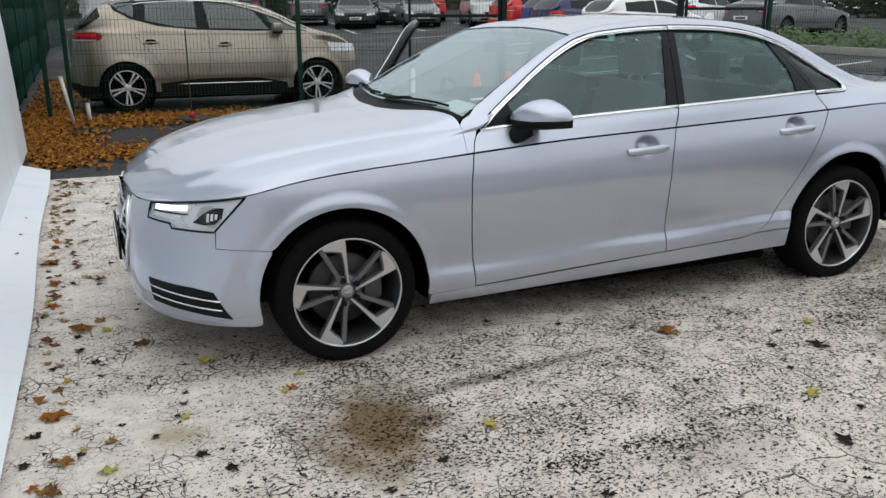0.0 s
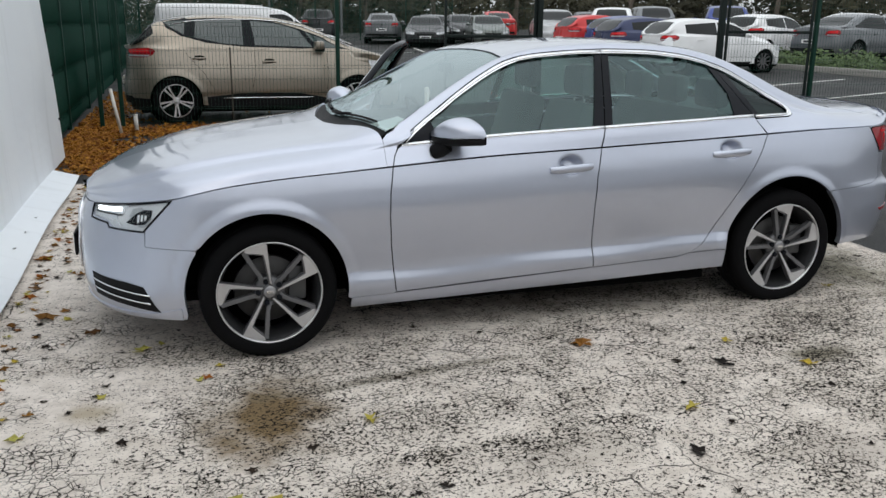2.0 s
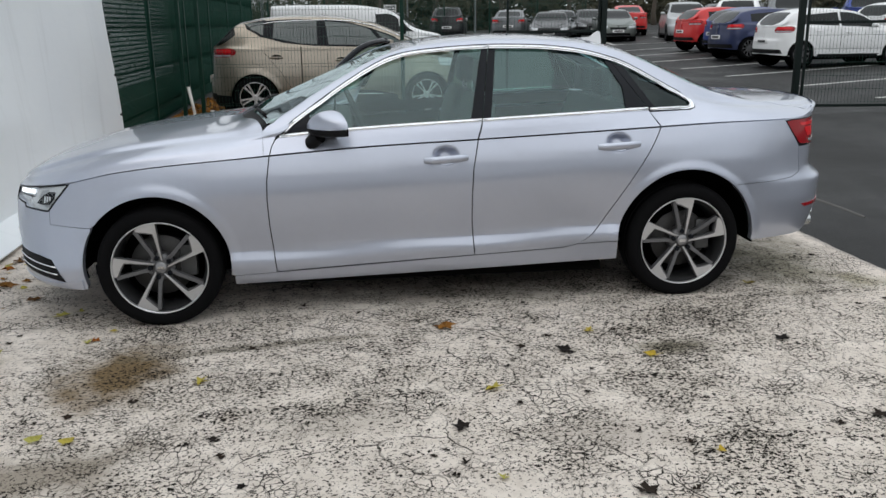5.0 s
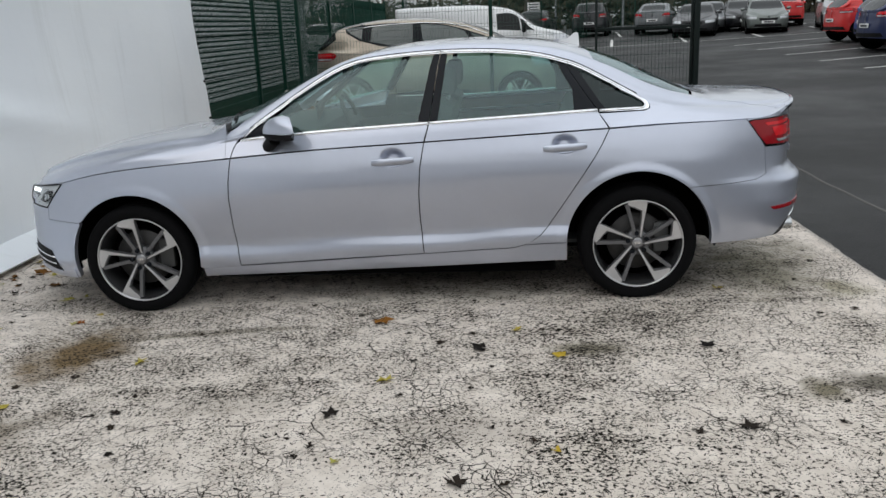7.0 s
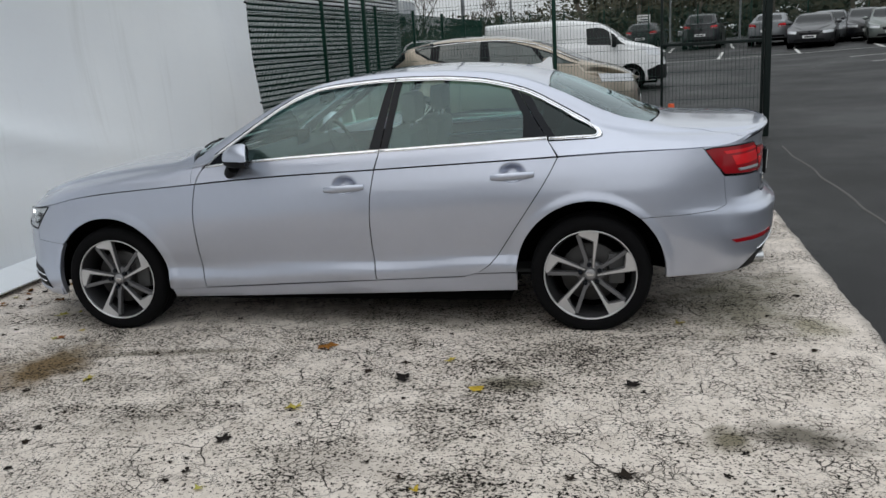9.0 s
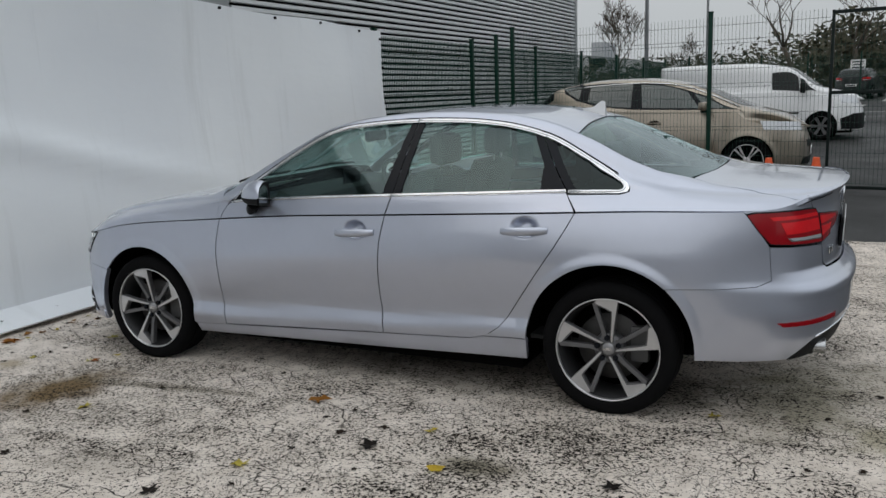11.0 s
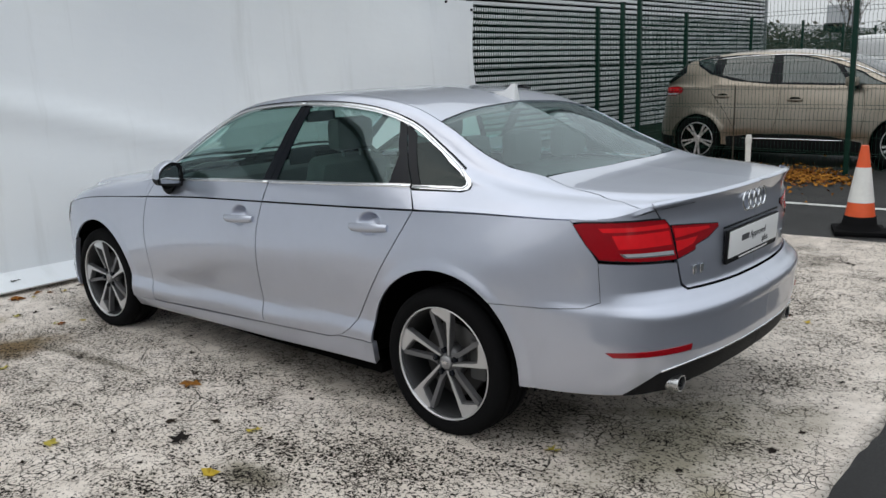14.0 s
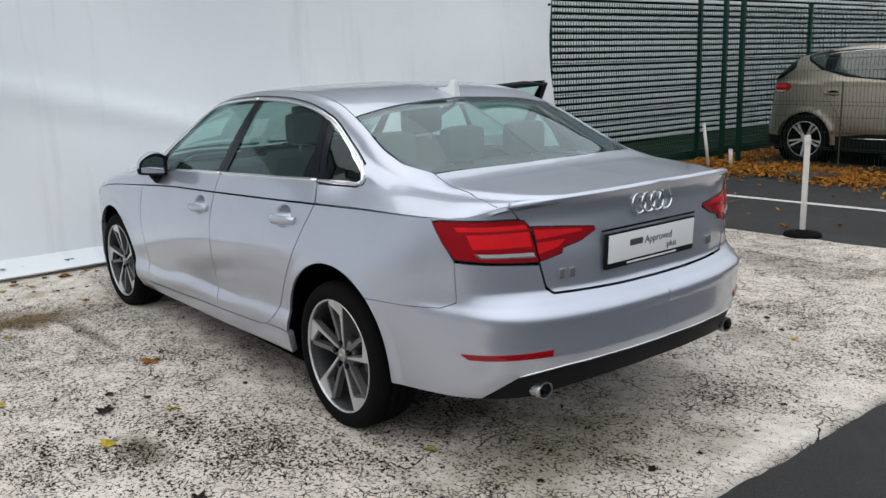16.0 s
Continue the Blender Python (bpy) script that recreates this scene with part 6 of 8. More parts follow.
pb = bmesh.new()
rng = random.Random(3)
rim = [(-1.60, -5.6)]
rim += [(4.245 + 0.004 * math.sin(y * 7) + 0.004 * noise.noise(Vector((y * 3.1, 0, 5))) + rng.uniform(-0.006, 0.006), y) for y in np.arange(-5.6, 4.9, 0.07)]
rim += [(x, 4.72 + 0.075 * max(0, x) + 0.012 * math.sin(x * 9) + rng.uniform(-0.007, 0.007)) for x in np.arange(4.22, -1.6, -0.09)]
low = [pb.verts.new((x, y, dip(x, y) - 0.004)) for x, y in rim]
top = [pb.verts.new((x - (0.02 if x > 4 else 0), y - (0.02 if y > 4.6 else 0), 0.004 + dip(x, y))) for x, y in rim]
for i in range(len(rim)):
    j = (i + 1) % len(rim)
    pb.faces.new((low[i], low[j], top[j], top[i]))
spread = [(x, y) for x in np.arange(-1.4, 4.1, 0.25) for y in np.arange(-5.4, 4.55, 0.25)]
sheet_pts = [v.co.xy for v in top] + [Vector(p) for p in spread]
flat, _, tri_, org_, _, _ = delaunay_2d_cdt(sheet_pts, [], [list(range(len(top)))], 1, 1e-6)
cover = [top[o[0]] if o and o[0] < len(top) else pb.verts.new((p[0], p[1], 0.004 + dip(p[0], p[1]))) for p, o in zip(flat, org_)]
for f in tri_:
    pb.faces.new([cover[k] for k in f])
bmesh.ops.recalc_face_normals(pb, faces=pb.faces)
tagged(bm_object("pavement", pb, PAD), "worn white painted ground with cracks, oil stains and painted car shade", "pavement", kind="structure")
PADZ = 0.004

# white sheet hung on the side of the yard, with its skirt on the ground
SHEET_END = 5.88


def sheet_x(y, z):
    d = 0.030 * math.sin(1.1 * y + 1.7 * z) * math.sin(0.9 * z + 0.4) + 0.022 * math.sin(0.75 * y - 2.6 * z + 1.0) + 0.012 * math.sin(2.7 * y + 1.2 * z)
    ridge = 0.05 * math.exp(-((z - 0.95 + 0.22 * (y - 1.5)) / 0.10) ** 2) * math.exp(-((y - 0.8) / 1.6) ** 2)
    return -1.56 - 0.052 * z - 0.01 * (y - 5.9) * 0 + (d + ridge) * min(1, z * 1.2) * min(1, (SHEET_END - y) * 0.8 + 0.15)


def sheet_top(y):
    return 2.31 + 0.03 * (SHEET_END - y) * 0.9 + 0.012 * math.sin(y * 3.1)


sb = bmesh.new()
ys = np.linspace(-9.0, SHEET_END, 120)
rows_ = []
for k in range(33):
    f = k / 32
    rows_.append([sb.verts.new((sheet_x(y, 0.09 + f * 2.2), y + (0.05 * math.sin(f * 7) * (y > SHEET_END - 0.01)), 0.09 + f * (sheet_top(y) - 0.09))) for y in ys])
for a, b in zip(rows_, rows_[1:]):
    for i in range(len(ys) - 1):
        sb.faces.new((a[i], a[i + 1], b[i + 1], b[i]))
r = bmesh.ops.extrude_face_region(sb, geom=sb.faces[:])
bmesh.ops.translate(sb, verts=[v for v in r["geom"] if isinstance(v, bmesh.types.BMVert)], vec=(-0.012, 0, 0))
bmesh.ops.recalc_face_normals(sb, faces=sb.faces)
banner = thing("hanging_sheet", "large white vinyl sheet hung as a backdrop, slightly creased", "backdrop sheet")
part("sheet", sb, SHEET, banner, "", 60)
kb = bmesh.new()
ys2 = np.linspace(-9.0, 4.98, 80)
a = [kb.verts.new((sheet_x(y, 0.09) - 0.010, y, 0.105)) for y in ys2]
b = [kb.verts.new((-1.315 - 0.022 * (y > 1) * (y - 1) / 4 + 0.012 * math.sin(y * 1.9), y, 0.046 + dip(-1.3, y) + 0.006 * math.sin(y * 2.3))) for y in ys2]
c = [kb.verts.new((v.co.x - 0.006, v.co.y, v.co.z - 0.012)) for v in b]
d = [kb.verts.new((-1.57, y, 0.0125 + dip(-1.3, y))) for y in ys2]
for p, q in ((a, b), (b, c), (c, d)):
    for i in range(len(ys2) - 1):
        kb.faces.new((p[i], p[i + 1], q[i + 1], q[i]))
kb.faces.new((a[-1], b[-1], c[-1], d[-1]))
bmesh.ops.recalc_face_normals(kb, faces=kb.faces)
part("skirt", kb, SHEET, banner, "white skirt folded onto the ground", 60)
for y, z in [(SHEET_END - 0.02, z) for z in (0.5, 0.95, 1.4, 1.85, 2.2)] + [(y, sheet_top(y) - 0.03) for y in np.arange(-6.5, 5.7, 0.85)]:
    part("eyelet_tie", cyl(0.014, 0.03, (sheet_x(y, z) + 0.006, y, z), "X", 10), BLACK_PLASTIC, banner, "dark tie")

# ---- fences and gate ----
def mesh_panel(p, q, z0, height, wires_v=0.05, rows=(0.0, 0.2, 0.4, 0.6, 0.8, 1.0), folds=(), thick=0.0026, gauge_h=0.003):
    """A welded mesh panel between two plan points, with horizontal bars and V folds."""
    p, q = Vector((*p, 0)), Vector((*q, 0))
    d = (q - p)
    L = d.length
    d.normalize()
    n = Vector((-d.y, d.x, 0))
    bm = bmesh.new()
    zs = sorted({0.0, height, *[f + o for f in folds for o in (-0.05, 0, 0.05)]})

    def bulge(z):
        return max([0.0] + [0.028 * (1 - abs(z - f) / 0.05) for f in folds if abs(z - f) < 0.05])

    def ring(c, r, up_dir):
        if up_dir:
            return [bm.verts.new(c + d * (r * math.cos(a)) + n * (r * math.sin(a))) for a in (0.5, 2.6, 4.7)]
        return [bm.verts.new(c + Vector((0, 0, r * math.cos(a))) + n * (r * math.sin(a))) for a in (0.5, 2.6, 4.7)]
    k = int(L / wires_v)
    for i in range(1, k):
        base = p + d * (i * L / k)
        last = None
        for z in zs:
            g = ring(base + n * bulge(z) + Vector((0, 0, z0 + z)), thick, True)
            if last:
                for j in range(3):
                    bm.faces.new((last[j], last[(j + 1) % 3], g[(j + 1) % 3], g[j]))
            last = g
    hs = list(np.arange(0.05, height + 0.001, 0.2)) + [f for f in folds]
    for z in hs:
        a = ring(p + n * (bulge(z) + 0.004) + Vector((0, 0, z0 + z)), gauge_h, False)
        b = ring(q + n * (bulge(z) + 0.004) + Vector((0, 0, z0 + z)), gauge_h, False)
        for j in range(3):
            bm.faces.new((a[j], a[(j + 1) % 3], b[(j + 1) % 3], b[j]))
    return bm


def fence_post(parent, x, y, z0, height, size=0.06, mat=None):
    b = box(size, size, height, (x, y, z0 + height / 2), 0.006)
    box(size + 0.012, size + 0.012, 0.02, (x, y, z0 + height + 0.01), 0.006, b)
    return part("post", b, mat or FENCE_POST, parent, "dark green steel post")


yard_fence = thing("mesh_fence", "dark green welded mesh fence across the yard", "fence")
fold4 = (0.22, 0.80, 1.40, 2.0)
for x, y in ((-1.18, 9.25), (1.92, 8.95)):
    fence_post(yard_fence, x, y, 0, 2.48)
part("stake", cyl(0.011, 1.16, (0.37, 9.12, 0.575), seg=8, bevel=0.003), BARK, yard_fence, "thin rusty brown stake")
part("mesh_panel", mesh_panel((-1.18, 9.25), (1.92, 8.95), 0.05, 2.36, folds=fold4), FENCE_GREEN, yard_fence)
part("mesh_panel", mesh_panel((1.92, 8.95), (3.46, 8.62), 0.05, 2.36, folds=fold4), FENCE_GREEN, yard_fence)


def gate_leaf(p, q, z0, h, label):
    g = thing("mesh_gate", label, "gate", "yard gate leaves")
    dx, dy = q[0] - p[0], q[1] - p[1]
    turn = Matrix.Rotation(math.atan2(dy, dx), 4, "Z")
    L = math.hypot(dx, dy)
    mid = ((p[0] + q[0]) / 2, (p[1] + q[1]) / 2)
    for zz in (0.06, 1.30, h - 0.03):
        part("gate_rail", box(L, 0.04, 0.045, (*mid, z0 + zz), 0.005, rot=turn), GATE_DARK, g, "dark gate rail")
    for e, s in ((p, 0.038), (q, 0.038)):
        part("gate_stile", box(s, s, h, (*e, z0 + h / 2), 0.006, rot=turn), GATE_DARK, g, "dark gate stile")
    part("gate_mesh", mesh_panel(p, q, z0 + 0.06, h - 0.1, folds=()), FENCE_GREEN, g)
    return g


gate_leaf((3.50, 8.62), (4.865, 8.44), 0.04, 2.35, "dark green mesh gate leaf by the yard entrance, closed")
gate_leaf((7.98, 8.02), (9.40, 7.82), 0.14, 2.35, "dark green mesh gate leaf across the yard entrance, closed")
for x, y in ((4.93, 8.42), (7.88, 8.04)):
    gp = thing("gate_post", "thick dark steel gate post set in the asphalt", "gate post", "yard gate posts")
    z0 = float(land(x, y)) - 0.02
    part("post", box(0.085, 0.085, 2.62, (x, y, z0 + 1.31), 0.008), GATE_DARK, gp)
    part("post_cap", box(0.10, 0.10, 0.02, (x, y, z0 + 2.63), 0.005), GATE_DARK, gp)
right_fence = thing("mesh_fence", "dark green welded mesh fence beside the gate", "fence")
last = (9.48, 7.80)
for i in range(4):
    nxt = (last[0] + 2.48, last[1] - 0.33)
    z0 = float(land(*last))
    fence_post(right_fence, *last, z0 - 0.02, 2.48)
    part("mesh_panel", mesh_panel(last, nxt, z0 + 0.06, 2.36, folds=fold4), FENCE_GREEN, right_fence)
    last = nxt
fence_post(right_fence, *last, float(land(*last)) - 0.02, 2.48)

side_fence = thing("mesh_fence", "dark green welded mesh fence along the grey building", "fence")
line = [(-1.83, 3.0), (-1.86, 6.05), (-1.90, 9.27), (-1.94, 12.49), (-1.96, 15.7), (-1.96, 18.95), (-1.96, 22.2), (-1.96, 25.4)]
for i, (x, y) in enumerate(line):
    fence_post(side_fence, x, y, 0, 2.34)
for p, q in zip(line, line[1:]):
    part("mesh_panel", mesh_panel(p, q, 0.05, 2.22, folds=(0.2, 0.8, 1.4, 2.0), thick=0.0052, gauge_h=0.005), FENCE_GREEN, side_fence)
    L = math.hypot(q[0] - p[0], q[1] - p[1])
    part("base_board", box(0.03, L - 0.06, 0.14, ((p[0] + q[0]) / 2 - 0.05, (p[1] + q[1]) / 2, 0.07), 0.004, rot=Matrix.Rotation(math.atan2(p[0] - q[0], q[1] - p[1]), 4, "Z")), FENCE_POST, side_fence, "dark green base board")
fence_post(side_fence, -1.46, 9.25, 0, 2.38)
# green-black strip added on the ground, painted as the shadow behind the mesh
strip = bmesh.new()
sx_, sy_ = np.linspace(-4.08, -2.06, 9), np.linspace(2.0, 26.0, 49)
gr = [[strip.verts.new((x, y, 0.03 + 0.05 * noise.noise(Vector((x * 2.3, y * 2.3, 0)))  + 0.05)) for y in sy_] for x in sx_]
for p, q in zip(gr, gr[1:]):
    for k in range(len(sy_) - 1):
        strip.faces.new((p[k], q[k], q[k + 1], p[k + 1]))
tagged(bm_object("shade_strip", strip, MESH_SHADE), "dark strip added between fence and building for the shade behind the mesh", "ground", kind="structure")
back_fence = thing("mesh_fence", "dark green welded mesh fence at the back of the lot", "fence")
last = (-1.96, 25.4)
for i in range(9):
    nxt = (last[0] + 0.35 + 0.42 * i, last[1] + 2.6)
    z0 = float(land(*last))
    fence_post(back_fence, *nxt, z0, 2.3)
    part("mesh_panel", mesh_panel(last, nxt, z0 + 0.05, 2.15, 0.07, folds=(0.2, 0.8, 1.4, 2.0), thick=0.0055), FENCE_GREEN, back_fence)
    last = nxt

notice = thing("notice_board", "small white notice board on the far fence", "sign")
part("board", box(0.72, 0.03, 0.68, (3.90, 46.2, 2.18), 0.01), PLATE_WHITE, notice)
for k in range(4):
    part("notice_mark", box(0.56 - 0.12 * (k % 2), 0.01, 0.06, (3.90, 46.18, 2.40 - 0.14 * k), 0.002), INK_DARK, notice, "dark bar")
for dx in (-0.3, 0.3):
    part("leg", box(0.05, 0.05, 2.2, (3.90 + dx, 46.26, 1.4), 0.008), FENCE_POST, notice, "dark green leg")

# ---- the grey building ----
bld = thing("warehouse", "grey warehouse clad in horizontal metal louvres", "building")
BX, BY0, BY1, BH = -4.10, -12.0, 22.3, 7.2
# near-black core stands for the shade between the louvres
part("core_wall", box(11.0, BY1 - BY0 - 0.1, BH, (BX - 5.62, (BY0 + BY1) / 2, BH / 2), 0.0), CLAD_SHADE, bld, "wall behind the louvres, near-black as painted shade")
part("roof", box(11.4, BY1 - BY0 + 0.3, 0.25, (BX - 5.6, (BY0 + BY1) / 2, BH + 0.12), 0.02), FASCIA, bld, "grey roof edge")
part("corner_trim", box(0.16, 0.12, BH, (BX - 0.03, BY1 - 0.03, BH / 2), 0.01), FASCIA, bld, "grey corner trim")
part("flat_panel", box(0.10, 5.95 - BY0, BH - 2.0, (BX - 0.05, (BY0 + 5.95) / 2, 1.9 + (BH - 2.0) / 2), 0.01), FASCIA, bld, "flat grey wall panel")
PITCH = 0.106
sl = bmesh.new()
prof = [(0.012, 0.0), (0.030, 0.006), (0.030, 0.052), (0.012, 0.062), (-0.035, 0.064), (-0.035, -0.002)]
ends = [[sl.verts.new((x, y, z)) for x, z in prof] for y in (6.0, BY1 - 0.08)]
for i in range(len(prof)):
    j = (i + 1) % len(prof)
    sl.faces.new((ends[0][i], ends[0][j], ends[1][j], ends[1][i]))
sl.faces.new(ends[0]); sl.faces.new(ends[1][::-1])
bmesh.ops.recalc_face_normals(sl, faces=sl.faces)
first = part("louvre", sl, CLADDING, bld)
first.location = (BX - 0.03, 0, 0.10)
for k in range(1, int((BH - 0.2) / PITCH)):
    o = first.copy()
    scene.collection.objects.link(o)
    o.location = (BX - 0.03, 0, 0.10 + k * PITCH)
# an unseen plain wall added behind the camera, to shape reflections and close the yard
for nm, sx, sy, cx, cy, hh in (("showroom", 60, 8, 8, -30, 4.0),):
    closing = thing(nm, "unseen pale grey wall added for the car's reflections", "building")
    part("wall", box(sx, sy, hh, (cx, cy, hh / 2), 0.05), plain("pale_wall", (0.34, 0.35, 0.36), 0.8, spec=0.2), closing)

# ---- marks on the asphalt ----
def road_line(p, q, w=0.10, label="worn white parking line on asphalt"):
    bm = bmesh.new()
    p, q = Vector(p), Vector(q)
    d = (q - p).normalized()
    n = Vector((-d.y, d.x)) * w / 2
    k = max(2, int((q - p).length / 0.8))
    rr = []
    for i in range(k + 1):
        c = p.lerp(q, i / k)
        rr.append([bm.verts.new((*(c + n * s), float(land(c.x, c.y)) * (c.x > 5 or c.y > 14) + 0.006)) for s in (1, -1)])
    for a, b in zip(rr, rr[1:]):
        bm.faces.new((a[0], b[0], b[1], a[1]))
    r = bmesh.ops.extrude_face_region(bm, geom=bm.faces[:])
    bmesh.ops.translate(bm, verts=[v for v in r["geom"] if isinstance(v, bmesh.types.BMVert)], vec=(0, 0, 0.004))
    bmesh.ops.recalc_face_normals(bm, faces=bm.faces)
    return tagged(bm_object("road_line", bm, LINE_PAINT), label, "road line", kind="structure")


road_line((-0.6, 6.40), (3.6, 6.60), 0.10)
for y0 in (9.6, 12.4, 15.6, 18.4, 21.2, 24.0, 26.8):
    road_line((10.3, y0), (15.5, y0 + 1.3))
for k in range(7):
    road_line((0.5 + 3.0 * k, 31.0), (1.2 + 3.0 * k, 36.5), 0.12)
road_line((0.0, 31.0), (20.0, 31.3), 0.12)
for k in range(6):
    road_line((2.0 + 3.0 * k, 39.5), (2.5 + 3.0 * k, 45), 0.12)
cr = bmesh.new()
tube([(4.95 + 0.012 * math.sin(y * 3.7) + 0.02 * noise.noise(Vector((y * 2.0, 3, 1))), y, 0.002) for y in np.arange(1.6, 7.3, 0.12)], 0.013, 5, cr, 0.4)
tagged(bm_object("pavement_joint", cr, plain("sealed_joint", (0.105, 0.10, 0.095), 0.8)), "pale sealed joint in the asphalt", "joint", kind="structure")
mh = thing("manhole_cover", "round cast-iron manhole cover among fallen leaves", "manhole cover")
part("cover", cyl(0.27, 0.03, (0.36, 8.50, 0.02), seg=36, bevel=0.006), IRON, mh)
part("cover_ring", lathe([(0.28, 0.0), (0.33, 0.0), (0.33, 0.035), (0.28, 0.03)], 36, closed=True), IRON, mh).matrix_basis = Matrix.Translation((0.36, 8.5, 0.0)) @ Matrix.Rotation(radians(90), 4, "X")

cap = thing("red_cap", "small red cap lying on the manhole cover", "cap")
part("cap_body", lathe([(0.001, 0.075), (0.022, 0.075), (0.030, 0.066), (0.032, 0.0), (0.001, 0.0)], 18), plain("red_plastic", (0.50, 0.02, 0.03), 0.4), cap).matrix_basis = Matrix.Translation((0.30, 8.42, 0.036)) @ Matrix.Rotation(radians(90), 4, "X") @ Matrix.Diagonal((1, 1, -1, 1))

# ---- posts, pipes and the cone ----
def pipe_stub(x, y, z1, lean, label, r=0.022):
    t = thing("white_pipe", label, "pipe", "white pipe stubs")
    b = lathe([(r * 0.8, z1), (r, z1), (r, 0.0), (r * 0.8, 0.0)], 14, closed=True)
    o = part("pipe", b, PVC_WHITE, t)
    o.matrix_basis = Matrix.Translation((x, y, 0)) @ Matrix.Rotation(radians(lean), 4, "Y") @ Matrix.Rotation(radians(90), 4, "X") @ Matrix.Diagonal((1, 1, -1, 1))
    part("pipe_cap", cyl(r * 1.15, 0.02, (x + math.sin(radians(lean)) * z1, y, z1 * math.cos(radians(lean))), seg=14, bevel=0.004), PVC_WHITE, t)
    return t


pipe_stub(-1.16, 8.50, 0.62, -9, "tall white pipe leaning among leaves")
pipe_stub(-0.97, 8.75, 0.24, -2, "short white pipe stub among leaves", 0.026)
bol = thing("barrier_post", "white post on a round black rubber base", "post")
part("base", lathe([(0.001, 0.0), (0.150, 0.0), (0.155, 0.012), (0.140, 0.032), (0.060, 0.045), (0.030, 0.060), (0.001, 0.060)], 32), RUBBER, bol).matrix_basis = Matrix.Translation((2.17, 4.96, 0.0)) @ Matrix.Rotation(radians(90), 4, "X") @ Matrix.Diagonal((1, 1, 1, 1))
part("pole", cyl(0.024, 0.80, (2.17, 4.96, 0.45), seg=18, bevel=0.006), PVC_WHITE, bol, "white scuffed pole")
part("collar", cyl(0.028, 0.05, (2.17, 4.96, 0.80), seg=18, bevel=0.004), PVC_WHITE, bol)
cone = thing("traffic_cone", "orange and white traffic cone on a black base", "traffic cone", "traffic cones by the pad")
CX, CYY = 3.05, 5.28
part("cone_base", box(0.42, 0.42, 0.04, (CX, CYY, 0.022), 0.012, rot=Matrix.Rotation(0.35, 4, "Z")), RUBBER, cone, "black rubber base")
part("cone_foot", lathe([(0.19, 0.040), (0.165, 0.060), (0.140, 0.085), (0.128, 0.155), (0.10, 0.155)], 30), RUBBER, cone, "black foot").matrix_basis = Matrix.Translation((CX, CYY, 0)) @ Matrix.Rotation(radians(90), 4, "X") @ Matrix.Diagonal((1, -1, 1, 1)) @ Matrix.Diagonal((1, -1, 1, 1))


def cone_r(z):
    return 0.145 - 0.115 * z / 0.76


for za, zb_, mat, lab in ((0.15, 0.275, CONE_ORANGE, "orange band"), (0.275, 0.575, CONE_WHITE, "white reflective sleeve"), (0.575, 0.76, CONE_ORANGE, "orange top")):
    b = bmesh.new()
    bmesh.ops.create_cone(b, cap_ends=True, segments=32, radius1=cone_r(za) + (0.003 if mat is CONE_WHITE else 0), radius2=cone_r(zb_) + (0.003 if mat is CONE_WHITE else 0), depth=zb_ - za)
    bmesh.ops.translate(b, verts=b.verts, vec=(CX, CYY, (za + zb_) / 2))
    part("cone_band", b, mat, cone, lab)
copy_thing(cone, Matrix.Translation((0.43, 0.08, 0)))

# ---- parked vehicles ----
WHEELS = {}


